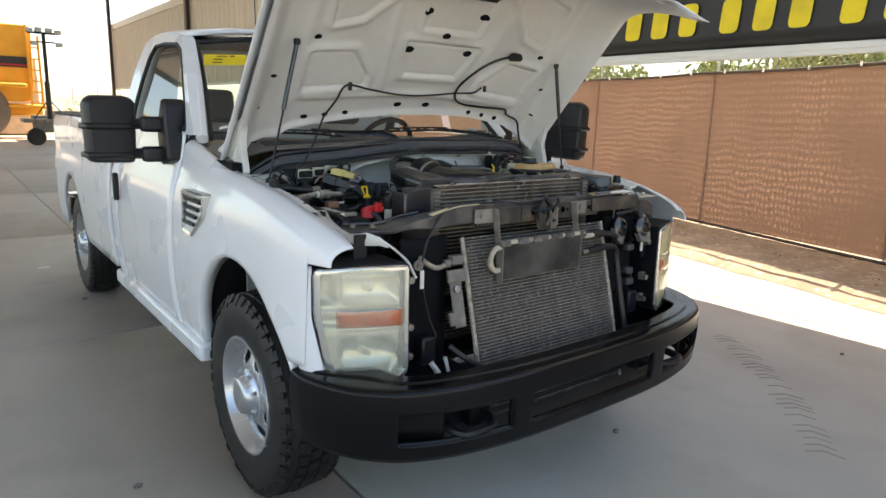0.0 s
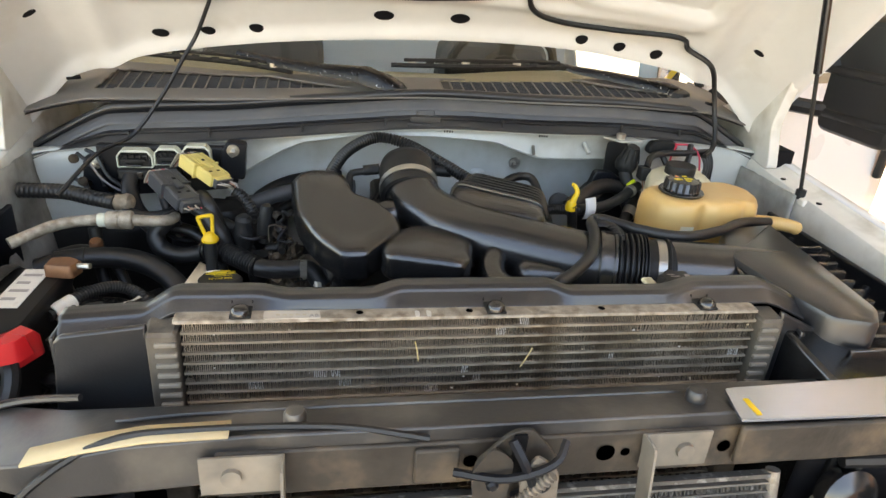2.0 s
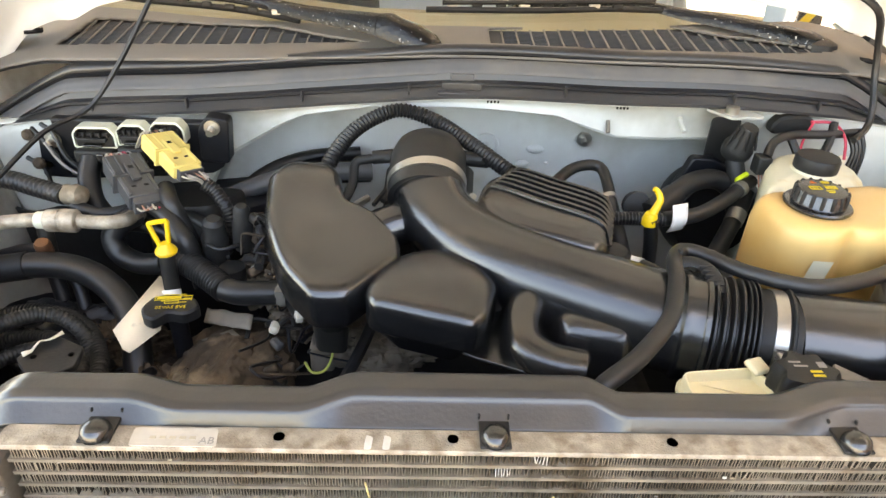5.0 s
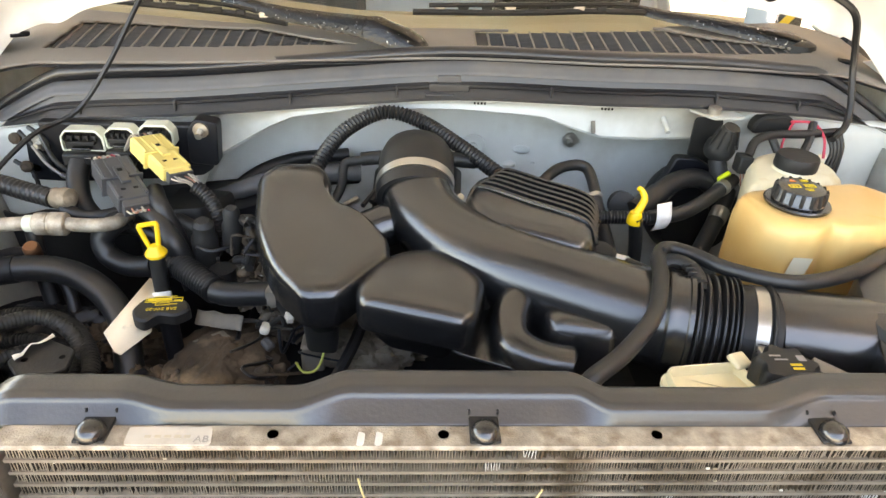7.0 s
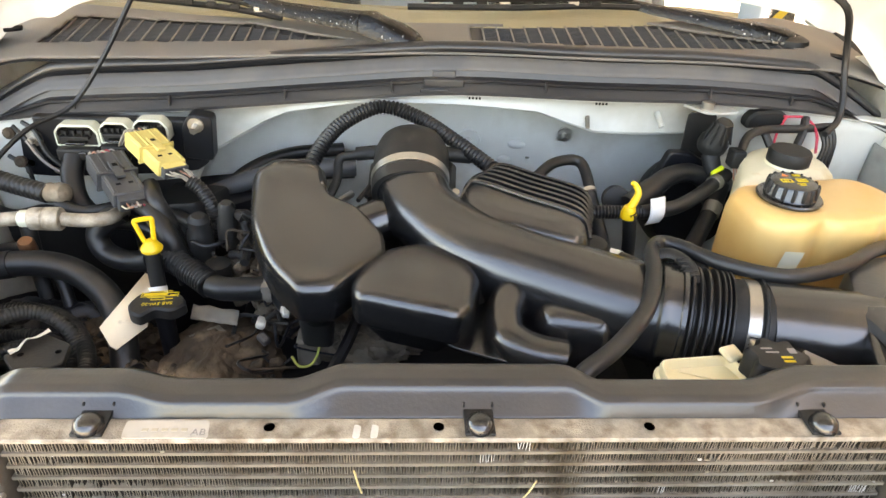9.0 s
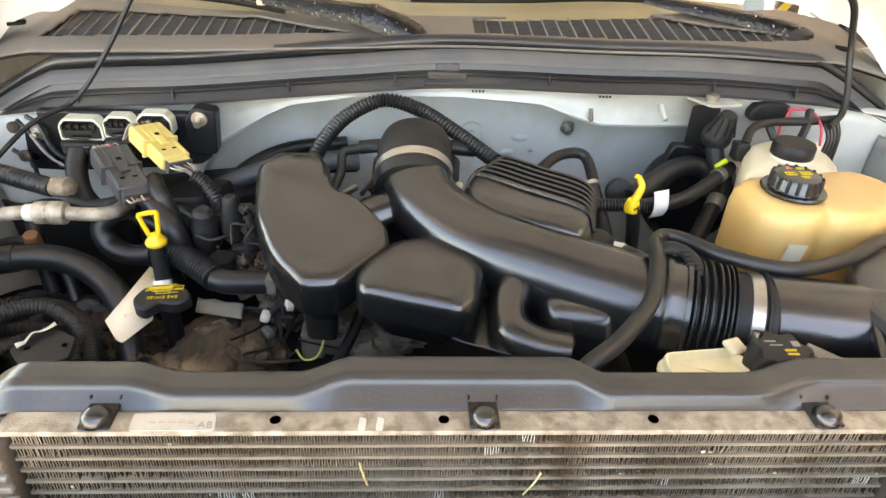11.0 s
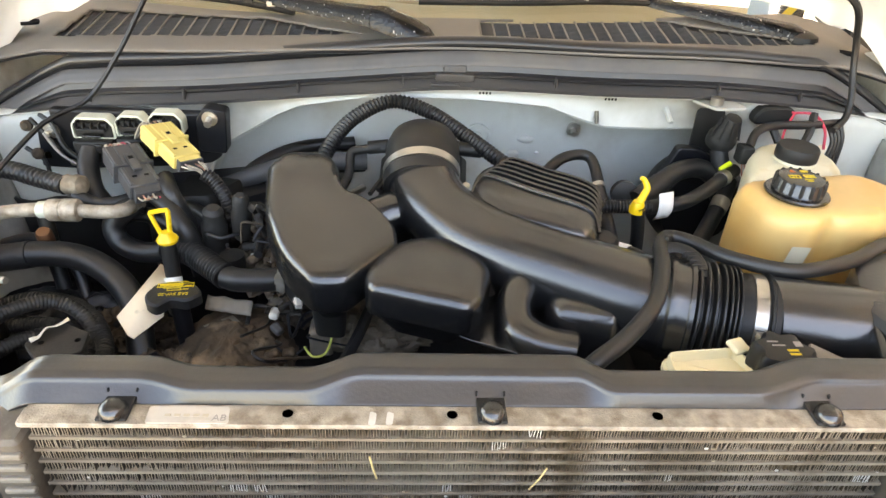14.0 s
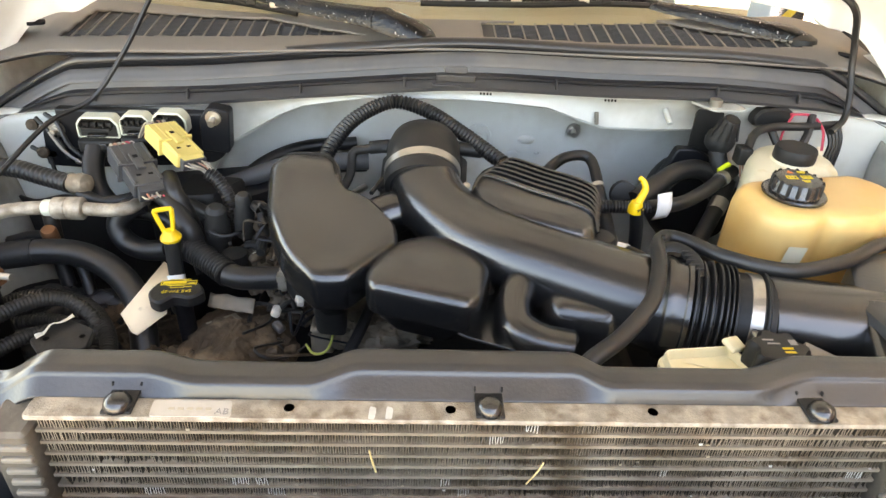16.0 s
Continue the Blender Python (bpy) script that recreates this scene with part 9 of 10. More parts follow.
part("white_wire", Geo().tube([(-0.285, 0.0, 1.10), (-0.275, 0.022, 1.105)], 0.004, 6, 1, smooth=False), M_LABWHITE, truck)
part("lower_hose", Geo().tube([(-0.125, -0.07, 1.07), (-0.14, -0.11, 1.05), (-0.165, -0.17, 1.03)], 0.009, 8, 4), M_RUBBER, truck)
part("coil_boot", Geo().lathe([(0.014, 0.0), (0.018, 0.01), (0.018, 0.05), (0.010, 0.06), (0.0, 0.06)], Matrix.Translation((-0.385, 0.075, 1.07)), 12), M_MATTE, truck)
part("coil_boot", Geo().lathe([(0.016, 0.0), (0.020, 0.01), (0.020, 0.06), (0.0, 0.065)], Matrix.Translation((-0.345, 0.02, 1.04)), 12), M_MATTE, truck)
part("branch_hose", Geo().tube([(-0.74, 0.10, 1.06), (-0.69, 0.095, 1.075), (-0.645, 0.08, 1.07), (-0.61, 0.06, 1.04), (-0.59, 0.03, 1.0)], 0.010, 12, 8), M_RUBBER, truck)
part("branch_hose", Geo().tube([(-0.66, 0.10, 1.12), (-0.655, 0.088, 1.08), (-0.65, 0.075, 1.04), (-0.64, 0.06, 1.0)], 0.012, 12, 6), M_MATTE, truck)
part("copper_fitting", Geo().lathe([(0.010, -0.014), (0.0125, -0.010), (0.0125, 0.010), (0.010, 0.014)], Matrix.Translation((-0.650, 0.068, 1.095)) @ Euler((0.3, 0.1, 0)).to_matrix().to_4x4(), 12), M_COPPER, truck, "stained copper pipe fitting")
part("branch_hose", Geo().tube([(-0.57, 0.12, 1.10), (-0.53, 0.125, 1.11), (-0.48, 0.12, 1.10), (-0.44, 0.10, 1.07), (-0.42, 0.08, 1.02)], 0.013, 12, 8), M_RUBBER, truck)
part("branch_hose", Geo().tube([(-0.47, 0.14, 1.12), (-0.43, 0.115, 1.13), (-0.395, 0.095, 1.12), (-0.37, 0.085, 1.08)], 0.010, 12, 8), M_RUBBER, truck)
# box added to fill the dark mass behind the hoses
part("black_box", Geo().prism(round_poly([(-0.47, 0.12), (-0.40, 0.13), (-0.36, 0.20), (-0.46, 0.215)], 0.012, 3), [(1.02, 0), (1.135, 0.0), (1.142, 0.004)]), M_MATTE, truck, "dull black box added behind the hoses")
part("heater_pipe", Geo().tube([(-0.45, 0.16, 1.06), (-0.40, 0.21, 1.10), (-0.35, 0.27, 1.135), (-0.28, 0.32, 1.15), (-0.18, 0.35, 1.15)], 0.013, 10, 6), M_RUBBER, truck)
part("heater_pipe", Geo().tube([(-0.43, 0.13, 1.05), (-0.37, 0.19, 1.08), (-0.31, 0.25, 1.105), (-0.24, 0.30, 1.115), (-0.16, 0.33, 1.11)], 0.011, 10, 6), M_RUBBER, truck)

part("u_hose", Geo().tube([(-0.500, 0.085, 1.150), (-0.525, 0.078, 1.138), (-0.540, 0.070, 1.116), (-0.528, 0.060, 1.092), (-0.49, 0.045, 1.085), (-0.44, 0.032, 1.098)], 0.017, 14, 6), M_RUBBER, truck, "bent rubber heater hose")
part("heater_hose", Geo().tube([(-0.50, 0.17, 1.07), (-0.44, 0.215, 1.098), (-0.38, 0.235, 1.118), (-0.31, 0.25, 1.140), (-0.24, 0.26, 1.150), (-0.15, 0.27, 1.150)], 0.017, 12, 6), M_SEAL, truck, "grey rubber heater hose along the firewall")
for x, y, z, r in ((-0.378, 0.055, 1.09, 0.020), (-0.335, 0.060, 1.11, 0.016)):
    part("coil_boot", Geo().lathe([(r * 0.8, 0.0), (r, 0.012), (r, 0.05), (r * 0.8, 0.056), (r * 0.8, 0.075), (r * 0.5, 0.082), (0.0, 0.082)], Matrix.Translation((x, y, z)) @ Euler((0.15, 0.1, 0)).to_matrix().to_4x4(), 16), M_MATTE, truck, "black rubber ignition coil boot")
part("taped_loom", Geo().tube([(-0.455, 0.10, 1.19), (-0.436, 0.062, 1.186), (-0.420, 0.055, 1.150), (-0.412, 0.058, 1.110), (-0.412, 0.07, 1.07)], 0.013, 12, 6), M_RUBBER, truck)
for k in range(16):
    x, y, z = -0.31 + random.uniform(-0.03, 0.03), 0.02 + random.uniform(-0.03, 0.05), 1.10 + random.uniform(-0.03, 0.07)
    pts = [(x, y, z)]
    for j in range(4):
        x, y, z = x + random.gauss(0, 0.014), y + random.gauss(0, 0.014), z + random.gauss(0.002, 0.014)
        pts.append((min(-0.275, x), y, z))
    part("loom_wire", Geo().tube(pts, random.choice((0.0018, 0.003, 0.005, 0.007)), 9, 9), random.choice((M_RUBBER, M_GRIME, M_GRIME, M_DARK, M_RUBBER)), truck)

# ---- engine control module and its plugs on the firewall ----
ecm = part("control_module", Geo().box((-0.548, 0.235, 1.212), (0.26, 0.02, 0.075)), M_DARK, truck, "black engine control module with three pale plug frames", bevel=0.004)
part("ear", Geo().prism(round_poly([(-0.432, 1.19), (-0.385, 1.185), (-0.378, 1.262), (-0.415, 1.268), (-0.43, 1.245)], 0.008, 3), [(0.205, 0), (0.235, 0)], Matrix(((1, 0, 0, 0), (0, 0, 1, 0), (0, 1, 0, 0), (0, 0, 0, 1)))), M_DARK, ecm, bevel=0.002)
part("bolt", Geo().tube([(-0.405, 0.21, 1.250), (-0.405, 0.185, 1.246)], 0.006, 8, 1, smooth=False).lathe([(0.013, 0), (0.013, 0.005), (0.0, 0.005)], Matrix.Translation((-0.405, 0.206, 1.250)) @ Euler((radians(90), 0, 0)).to_matrix().to_4x4(), 12), M_STEEL, ecm)
part("mount_plate", Geo().prism(round_poly([(-0.705, 1.220), (-0.688, 1.231), (-0.64, 1.226), (-0.43, 1.246), (-0.405, 1.19), (-0.40, 1.172), (-0.42, 1.158), (-0.49, 1.150), (-0.65, 1.140), (-0.715, 1.143)], 0.006, 3), [(0.226, 0), (0.234, 0)], XZP), M_DARK, ecm, "black pressed mounting plate", bevel=0.0015)
part("plate_stud", Geo().lathe([(0.014, 0), (0.014, 0.003), (0.008, 0.003), (0.008, 0.010), (0.005, 0.010), (0.005, 0.020), (0.0, 0.021)], Matrix.Translation((-0.681, 0.226, 1.212)) @ Euler((radians(90), 0, 0)).to_matrix().to_4x4(), 12), M_STEEL, ecm)
part("plate_wire", Geo().tube([(-0.685, 0.205, 1.215), (-0.665, 0.198, 1.185), (-0.635, 0.192, 1.165), (-0.60, 0.190, 1.160)], 0.0024, 6, 6), M_GREYWIRE, ecm)
for x, z in ((-0.66, 1.152), (-0.70, 1.165)):
    part("plate_hole", Geo().lathe([(0.0, 0.0), (0.006, 0.0)], Matrix.Translation((x, 0.2255, z)) @ Euler((radians(90), 0, 0)).to_matrix().to_4x4(), 12), M_PALEMOD, ecm)
for x, w, z in ((-0.598, 0.070, 1.222), (-0.535, 0.052, 1.228), (-0.478, 0.057, 1.234)):
    fo = round_poly([(x - w / 2, z - 0.012), (x + w / 2, z - 0.012), (x + w / 2, z + 0.012), (x + w / 2 - 0.010, z + 0.025), (x - w / 2 + 0.010, z + 0.025), (x - w / 2, z + 0.012)], 0.004, 3)
    fi = inset_poly(fo, 0.0030)
    fr = part("plug_frame", Geo().loft([[(px_, 0.222, pz_) for px_, pz_ in fo], [(px_, 0.198, pz_) for px_, pz_ in fo], [(px_, 0.197, pz_) for px_, pz_ in fi], [(px_, 0.216, pz_) for px_, pz_ in fi]], True, True), M_PALEMOD, ecm, "pale plastic plug frame")
    boxpart("socket", (x, 0.207, z + 0.002), (w - 0.010, 0.018, 0.026), M_MATTE, fr, bevel=0.002)
    boxpart("lever", (x, 0.193, z + 0.006), (w * 0.66, 0.012, 0.006), M_MATTE, fr, bevel=0.001)
    boxpart("lever", (x, 0.193, z - 0.004), (w * 0.44, 0.014, 0.004), M_PLASTIC, fr, bevel=0.001)
    for q in (-0.36, -0.18, 0.0, 0.18, 0.36):
        boxpart("socket_rib", (x + q * w, 0.195, z + 0.013), (0.003, 0.010, 0.008), M_MATTE, fr, bevel=0.0006)
    boxpart("lower_shell", (x, 0.199, z - 0.022), (w - 0.006, 0.034, 0.022), M_MATTE, fr, bevel=0.004)
    boxpart("shell_clip", (x + 0.012, 0.180, z - 0.020), (0.012, 0.006, 0.012), M_PLASTIC, fr, bevel=0.0015)


def connector(c, rot, size, material, label, wires_mats, tail):
    m = Matrix.Translation(c) @ Euler([radians(a) for a in rot]).to_matrix().to_4x4()
    L, W, H = size
    g = Geo()
    for dx, l, w, h in ((-L * 0.26, L * 0.46, W, H), (L * 0.18, L * 0.44, W * 0.86, H * 0.86), (L * 0.44, L * 0.12, W * 0.7, H * 0.7)):
        g.add(*(lambda q: (q.v, q.f))(Geo().box((dx, 0, 0), (l, w, h))), m)
    ob = part("wiring_plug", g, material, truck, label, bevel=0.0022)

    def piece(name, c, size, mt, bev=0.0008):
        part(name, Geo().add(*(lambda q: (q.v, q.f))(Geo().box(c, size)), m), mt, ob, bevel=bev)
    piece("plug_collar", (-L * 0.04, 0, 0), (L * 0.035, W * 1.08, H * 1.10), material)
    piece("plug_collar", (-L * 0.45, 0, 0), (L * 0.05, W * 0.92, H * 0.95), material)
    for q in (-0.42, -0.20, 0.20, 0.42):
        piece("plug_rib", (-L * 0.26, W * q, H * 0.5), (L * 0.38, W * 0.055, H * 0.16), material)
    for q in (-0.34, 0.34):
        piece("plug_rib", (L * 0.18, W * q, H * 0.44), (L * 0.36, W * 0.09, H * 0.14), material)
    piece("latch", (-L * 0.06, 0, H * 0.56), (L * 0.34, W * 0.24, H * 0.16), material)
    # black slivers painted as the plug's shaded slots
    piece("latch_slot", (-L * 0.14, 0, H * 0.645), (L * 0.06, W * 0.13, H * 0.02), M_BAYBLACK, 0)
    piece("latch_slot", (L * 0.20, W * 0.16, H * 0.435), (L * 0.035, W * 0.12, H * 0.03), M_BAYBLACK, 0)
    piece("latch_slot", (L * 0.20, -W * 0.16, H * 0.435), (L * 0.035, W * 0.12, H * 0.03), M_BAYBLACK, 0)
    piece("tail_shell", (L * 0.47, 0, 0), (L * 0.10, W * 0.74, H * 0.66), M_CONNDK)
    for k, wm in enumerate(wires_mats):
        y = W * 0.32 * (2 * (k / max(1, len(wires_mats) - 1)) - 1)
        for sgn, end in ((1, tail[0]), (-1, tail[1])):
            a = m @ Vector((sgn * L * 0.48, y, 0.004 * (k % 2)))
            b = m @ Vector((sgn * (L * 0.48 + 0.018), y * 0.9, 0.006))
            e = Vector(end) + Vector((0.0014 * k - 0.004, 0.001 * (k % 3), 0.0012 * (k % 2)))
            part("wire", Geo().tube([tuple(a), tuple(b), tuple(b.lerp(e, 0.6) + Vector((0, 0, 0.004))), tuple(e)], 0.0014, 5, 4), wm, ob)
    return ob


connector((-0.448, 0.135, 1.228), (-6, 12, -46), (0.112, 0.052, 0.026), M_CONN, "pale yellow multi-pin wiring plug", (M_PALEWIRE, M_GREYWIRE, M_PALEWIRE, M_RUBBER, M_PINKWIRE, M_PALEWIRE, M_GREYWIRE), ((-0.388, 0.092, 1.200), (-0.530, 0.190, 1.205)))
connector((-0.500, 0.098, 1.198), (-6, 14, -52), (0.120, 0.056, 0.030), M_CONNDK, "dark grey multi-pin wiring plug", (M_PALEWIRE, M_PINKWIRE, M_GREYWIRE, M_PALEWIRE, M_REDWIRE, M_GREYWIRE), ((-0.455, 0.058, 1.174), (-0.572, 0.165, 1.190)))
part("loom", Geo().bellows([(-0.392, 0.095, 1.202), (-0.375, 0.090, 1.190), (-0.357, 0.078, 1.162), (-0.350, 0.075, 1.11)], 0.0115, 0.0016, 0.005, 12), M_RUBBER, truck)
part("loom", Geo().tube([(-0.462, 0.062, 1.178), (-0.441, 0.050, 1.170), (-0.422, 0.035, 1.150), (-0.409, 0.027, 1.128), (-0.402, 0.030, 1.08)], lambda u: 0.0125 + 0.006 * u, 14, 6), M_RUBBER, truck)
part("loom", Geo().tube([(-0.525, 0.19, 1.20), (-0.54, 0.17, 1.17), (-0.52, 0.13, 1.12)], 0.013, 10, 5), M_RUBBER, truck)
part("loom", Geo().tube([(-0.605, 0.19, 1.195), (-0.605, 0.165, 1.17), (-0.585, 0.13, 1.14), (-0.54, 0.11, 1.10)], 0.017, 12, 5), M_RUBBER, truck)
for pts in (((-0.72, 0.24, 1.225), (-0.70, 0.225, 1.215), (-0.675, 0.215, 1.19), (-0.665, 0.21, 1.165)), ((-0.70, 0.235, 1.235), (-0.675, 0.22, 1.225), (-0.655, 0.205, 1.19), (-0.62, 0.195, 1.165)), ((-0.73, 0.22, 1.18), (-0.70, 0.21, 1.165), (-0.69, 0.20, 1.14))):
    part("wire", Geo().tube(pts, 0.004, 6, 5), M_RUBBER, truck)
for x, y, z in ((-0.725, 0.235, 1.215), (-0.705, 0.21, 1.175)):
    part("rusty_bolt", Geo().lathe([(0.010, 0.0), (0.010, 0.006), (0.005, 0.010), (0.0, 0.010)], Matrix.Translation((x, y, z)) @ Euler((radians(75), 0, 0)).to_matrix().to_4x4(), 10), M_GRIME, truck)


# ---- hoses behind the intake ----
part("corrugated_hose", Geo().bellows([(-0.215, 0.095, 1.205), (-0.200, 0.140, 1.235), (-0.165, 0.195, 1.262), (-0.105, 0.235, 1.278), (-0.045, 0.215, 1.272), (0.015, 0.160, 1.255), (0.075, 0.095, 1.235)], 0.0130, 0.0034, 0.0070, 14), M_RUBBER, truck, "arched black corrugated hose")
part("thin_hose", Geo().tube([(-0.215, 0.098, 1.205), (-0.218, 0.085, 1.18), (-0.205, 0.07, 1.14)], 0.008, 8, 5), M_RUBBER, truck)
part("vacuum_fitting", Geo().tube([(-0.11, 0.135, 1.235), (-0.145, 0.137, 1.232), (-0.165, 0.135, 1.225), (-0.168, 0.11, 1.20), (-0.185, 0.075, 1.175)], 0.0075, 10, 6), M_MATTE, truck)
part("fitting_body", Geo().tube([(-0.105, 0.140, 1.238), (-0.138, 0.139, 1.234)], 0.011, 10, 1, smooth=False), M_MATTE, truck)
part("vacuum_fitting", Geo().tube([(0.0, 0.135, 1.240), (0.045, 0.135, 1.236)], 0.012, 10, 1, smooth=False), M_MATTE, truck)
part("steel_bit", Geo().tube([(-0.17, 0.10, 1.165), (-0.145, 0.125, 1.17)], 0.006, 8, 1, smooth=False), M_STEEL, truck)
part("evap_line", Geo().tube([(0.15, 0.13, 1.20), (0.19, 0.165, 1.215), (0.235, 0.175, 1.213), (0.245, 0.13, 1.19), (0.25, 0.08, 1.15)], 0.0095, 10, 6), M_RUBBER, truck)
part("evap_line", Geo().tube([(0.238, 0.12, 1.188), (0.25, 0.08, 1.15), (0.262, 0.02, 1.10)], 0.014, 10, 5), M_RUBBER, truck)
part("line_band", Geo().tube([(0.2385, 0.118, 1.187), (0.240, 0.112, 1.184)], 0.015, 12, 1, smooth=False), M_STEEL, truck)

# ---- right side: transmission dipstick, purge valve, booster, wires ----
td = part("transmission_dipstick", Geo().tube([(0.262, -0.02, 1.225), (0.275, -0.01, 1.17), (0.285, 0.0, 1.10)], 0.010, 10, 4), M_MATTE, truck, "transmission dipstick with yellow hook handle")
part("handle", Geo().tube([(0.262, -0.018, 1.226), (0.269, -0.013, 1.238), (0.274, -0.008, 1.248), (0.270, -0.003, 1.258), (0.264, -0.002, 1.262)], lambda u: 0.0065 - 0.003 * u, 10, 6), M_YELLOW, td, "yellow hook handle")
part("collar", Geo().lathe([(0.011, -0.008), (0.0115, 0.0), (0.008, 0.010)], Matrix.Translation((0.262, -0.018, 1.222)), 14), M_YELLOW, td)
part("cross_hose", Geo().bellows([(0.20, 0.045, 1.185), (0.25, 0.042, 1.19), (0.31, 0.042, 1.19)], 0.011, 0.0018, 0.005, 12), M_RUBBER, truck)
part("cross_hose", Geo().tube([(0.305, 0.042, 1.19), (0.36, 0.055, 1.192), (0.41, 0.09, 1.195), (0.455, 0.13, 1.20), (0.485, 0.155, 1.205)], 0.0115, 12, 6), M_RUBBER, truck)
part("hose_tag", Geo().grid(lambda a, b: (0.312 + 0.026 * a, 0.034 + 0.010 * a - 0.012 * math.sin(math.pi * b), 1.172 + 0.046 * b), 4, 10), M_LABWHITE, truck, "white paper tag wrapped round a hose", solid=0.001)
part("band_clamp", Geo().tube([(0.452, 0.128, 1.200), (0.462, 0.136, 1.201)], 0.0135, 14, 1, smooth=False), M_STEEL, truck)
part("outlet_hose", Geo().tube([(0.488, 0.165, 1.18), (0.475, 0.145, 1.16), (0.44, 0.10, 1.13), (0.40, 0.05, 1.10), (0.38, 0.02, 1.08)], 0.014, 12, 6), M_RUBBER, truck)
part("band_clamp", Geo().tube([(0.470, 0.138, 1.155), (0.458, 0.122, 1.144)], 0.0155, 14, 1, smooth=False), M_STEEL, truck)
part("elbow_hose", Geo().tube([(0.318, 0.105, 1.180), (0.345, 0.125, 1.188), (0.388, 0.158, 1.198), (0.432, 0.176, 1.197), (0.462, 0.172, 1.182), (0.475, 0.155, 1.15)], 0.0165, 16, 8), M_RUBBER, truck, "bent rubber heater hose")
part("hose_end", Geo().tube([(0.298, 0.085, 1.176), (0.350, 0.128, 1.189)], 0.0190, 16, 2), M_RUBBER, truck)
part("pulley", Geo().lathe([(0.012, -0.008), (0.022, -0.006), (0.022, 0.006), (0.012, 0.008)], Matrix.Translation((0.282, 0.100, 1.183)) @ Euler((radians(75), 0, 0)).to_matrix().to_4x4(), 18), M_MATTE, truck)
part("brake_booster", Geo().lathe([(0.0, -0.07), (0.05, -0.068), (0.095, -0.05), (0.11, -0.02), (0.11, 0.03), (0.09, 0.06)], Matrix.Translation((0.468, 0.250, 1.105)) @ Euler((radians(90), 0, 0)).to_matrix().to_4x4() @ Matrix.Scale(0.82, 4), 30), M_DARK, truck, "black brake booster drum")
part("booster_bracket", Geo().prism(round_poly([(0.375, 1.15), (0.392, 1.192), (0.402, 1.222), (0.440, 1.220), (0.475, 1.20), (0.48, 1.12), (0.40, 1.10)], 0.008, 3), [(0.205, 0), (0.225, 0)], XZP), M_DARK, truck, bevel=0.003)
pv = part("purge_valve", Geo().lathe([(0.022, -0.030), (0.025, -0.022), (0.025, -0.010), (0.021, -0.004), (0.015, 0.026), (0.013, 0.030), (0.0, 0.031)], Matrix.Translation((0.466, 0.185, 1.262)) @ Euler((radians(18), radians(6), 0)).to_matrix().to_4x4(), 20), M_MATTE, truck, "black plastic vacuum valve")
for k in range(8):
    a = 2 * math.pi * k / 8
    part("rib", Geo().tube([(0.466 + 0.024 * math.cos(a), 0.185 + 0.024 * math.sin(a), 1.254), (0.466 + 0.015 * math.cos(a), 0.177 + 0.015 * math.sin(a), 1.287)], 0.0022, 5, 1, smooth=False), M_MATTE, pv)
boxpart("plug", (0.490, 0.150, 1.238), (0.022, 0.026, 0.030), M_MATTE, pv, bevel=0.003)
part("wire", Geo().tube([(0.490, 0.142, 1.225), (0.498, 0.138, 1.205), (0.510, 0.145, 1.200)], 0.0014, 5, 4).tube([(0.486, 0.142, 1.225), (0.492, 0.135, 1.200), (0.512, 0.148, 1.203)], 0.0014, 5, 4), M_PINKWIRE, pv)
part("valve_neck", Geo().tube([(0.462, 0.185, 1.23), (0.468, 0.170, 1.205), (0.485, 0.160, 1.185)], 0.015, 12, 5), M_MATTE, pv)
part("lime_clip", Geo().box((0.466, 0.152, 1.212), (0.024, 0.008, 0.010), Euler((0.3, -0.5, 0.3)).to_matrix().to_4x4()), M_LIME, truck, "bright lime plastic clip", bevel=0.002)
part("valve_bracket", Geo().prism(round_poly([(0.430, 1.285), (0.480, 1.285), (0.485, 1.19), (0.455, 1.175), (0.432, 1.19)], 0.01, 3), [(0.232, 0), (0.236, 0)], Matrix(((1, 0, 0, 0), (0, 0, 1, 0), (0, 1, 0, 0), (0, 0, 0, 1)))), M_MATTE, truck)
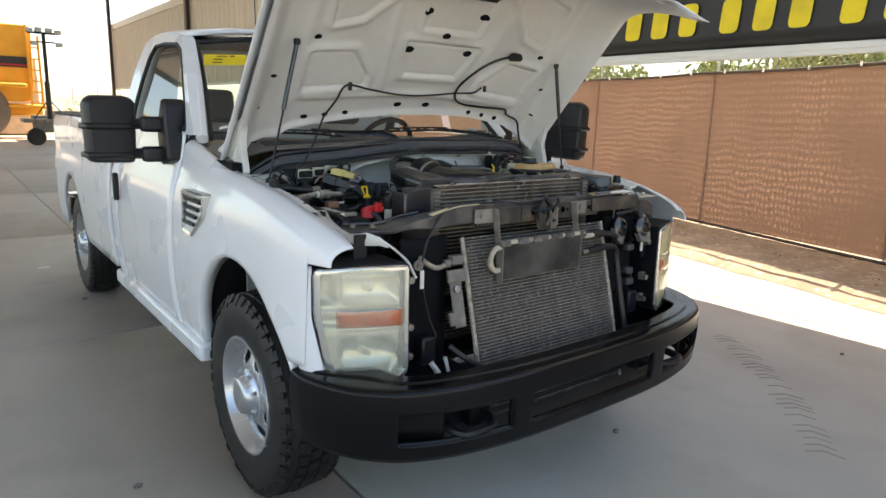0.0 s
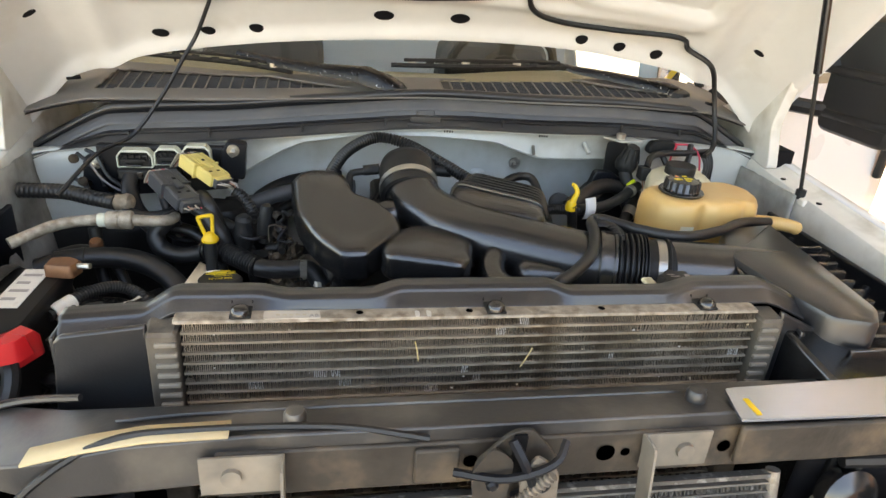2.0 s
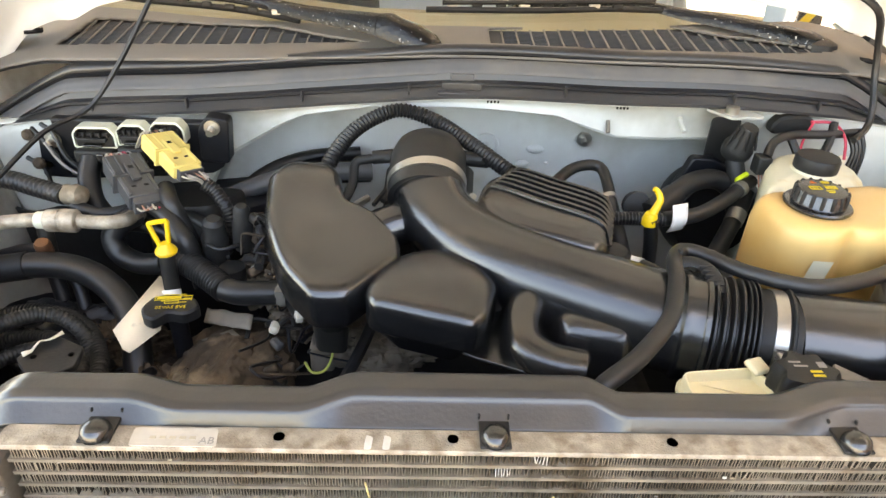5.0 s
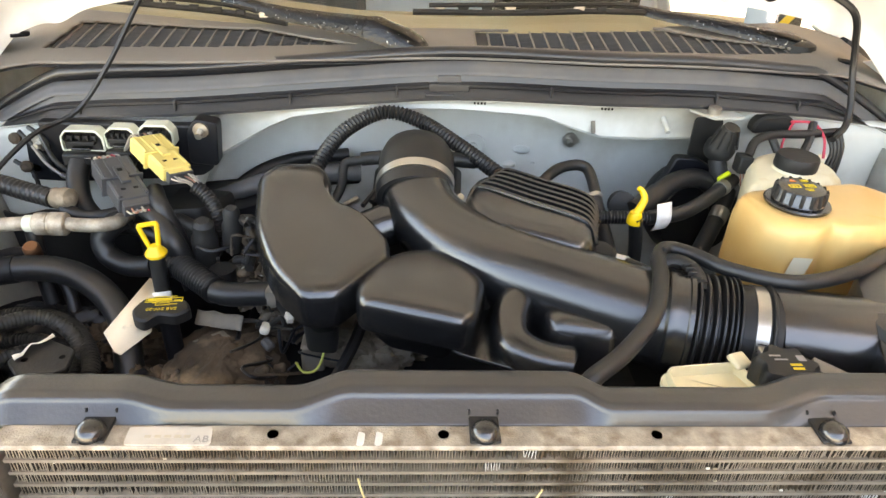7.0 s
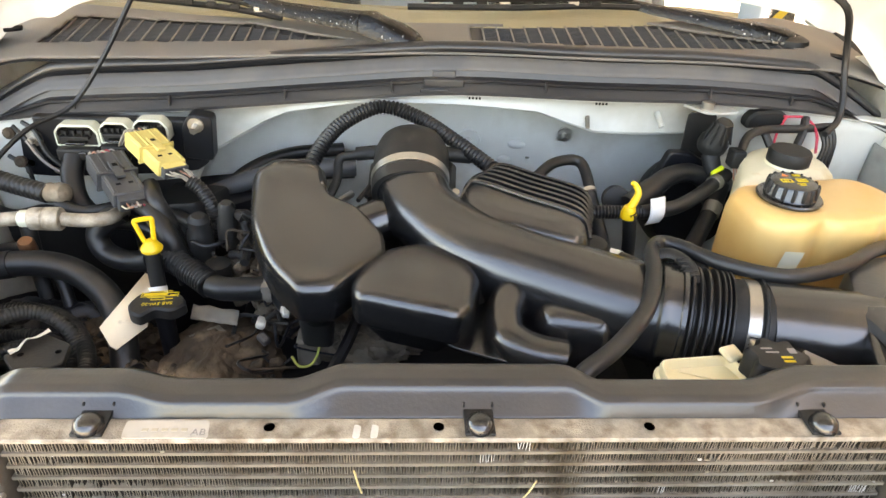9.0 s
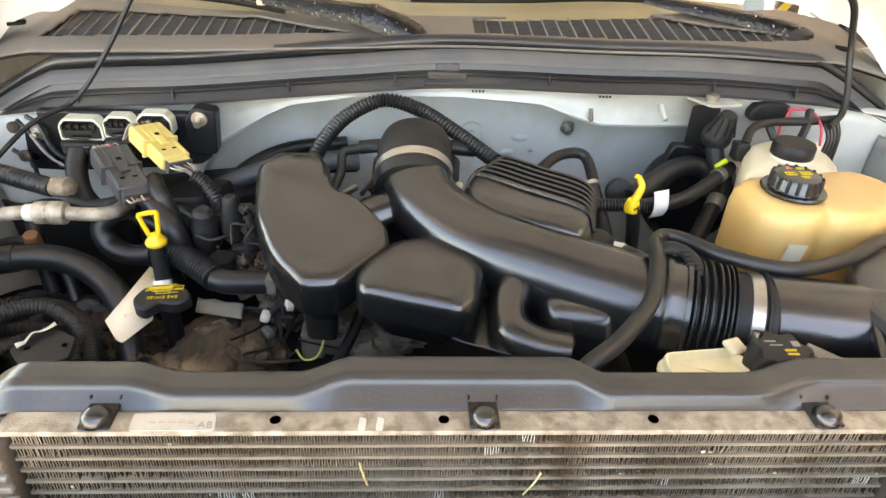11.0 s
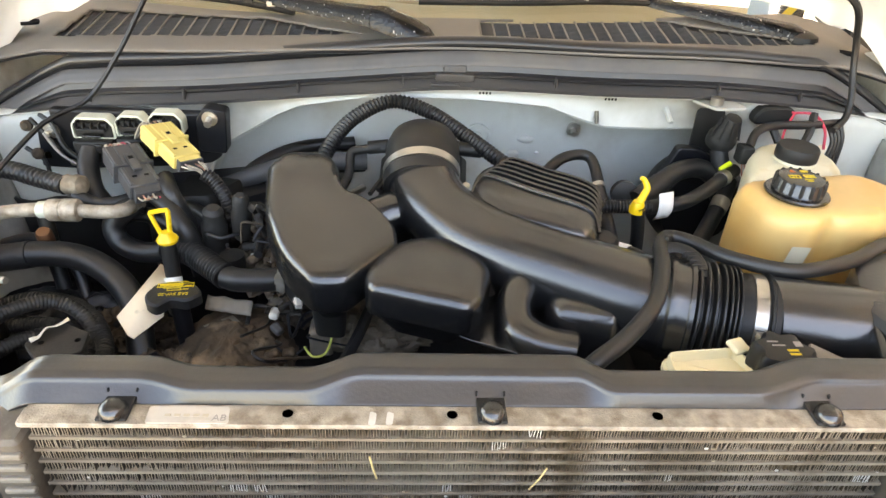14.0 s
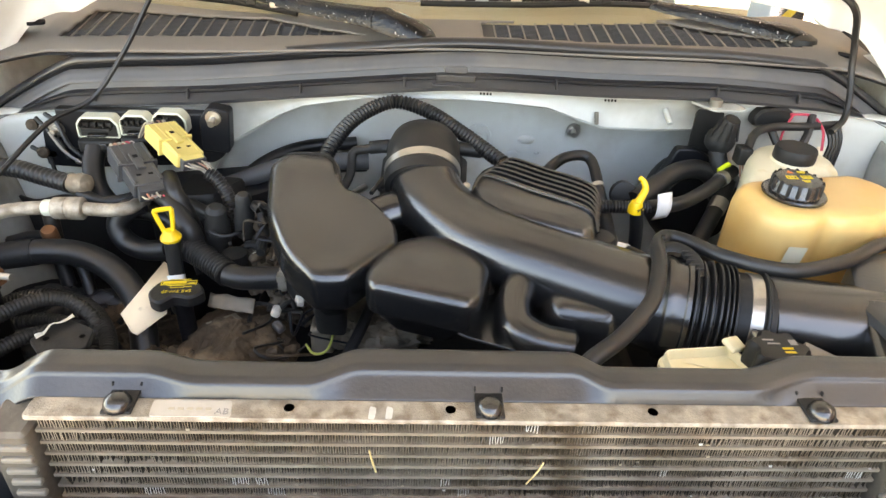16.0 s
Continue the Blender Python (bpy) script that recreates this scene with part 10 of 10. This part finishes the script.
part("cable", Geo().tube([(0.495, 0.15, 1.25), (0.515, 0.175, 1.268), (0.56, 0.205, 1.268), (0.62, 0.212, 1.268), (0.685, 0.222, 1.270)], 0.0075, 10, 6), M_RUBBER, truck)
part("cable", Geo().tube([(0.56, 0.21, 1.262), (0.575, 0.19, 1.235), (0.60, 0.185, 1.225), (0.625, 0.205, 1.255), (0.635, 0.225, 1.285)], 0.007, 8, 6), M_RUBBER, truck)
part("red_wire", Geo().tube([(0.595, 0.225, 1.285), (0.635, 0.225, 1.283), (0.650, 0.205, 1.265), (0.648, 0.185, 1.235)], 0.0024, 6, 6).tube([(0.600, 0.225, 1.285), (0.580, 0.205, 1.26), (0.572, 0.19, 1.24)], 0.0022, 6, 6), M_REDWIRE, truck, "thin red wire loop")
part("grommet", Geo().prism(round_poly([(0.545, 1.252), (0.615, 1.258), (0.618, 1.278), (0.60, 1.288), (0.555, 1.284), (0.543, 1.268)], 0.010, 4), [(0.245, 0.004), (0.250, 0.0), (0.268, 0.0)], Matrix(((1, 0, 0, 0), (0, 0, 1, 0), (0, 1, 0, 0), (0, 0, 0, 1)))), M_MATTE, truck)
for k in range(4):
    part("cable", Geo().tube([(0.66 + 0.008 * k, 0.215, 1.268), (0.672 + 0.006 * k, 0.205, 1.24), (0.665 + 0.008 * k, 0.20, 1.20 - 0.01 * k)], 0.0035, 6, 5), M_RUBBER, truck)
boxpart("tan_tag", (0.655, 0.20, 1.225), (0.014, 0.004, 0.022), M_CARD, truck, bevel=0.001)
part("white_clamp", Geo().tube([(0.222, -0.075, 1.182), (0.236, -0.09, 1.186)], 0.014, 12, 1, smooth=False), M_LABWHITE, truck)
part("short_hose", Geo().tube([(0.205, -0.055, 1.17), (0.235, -0.088, 1.186), (0.265, -0.118, 1.185)], 0.0125, 10, 4), M_RUBBER, truck)
part("rear_lump", Geo().lathe([(0.0, 0.03), (0.02, 0.028), (0.035, 0.01), (0.04, -0.03)], Matrix.Translation((0.20, -0.07, 1.175)), 18), M_MATTE, truck)
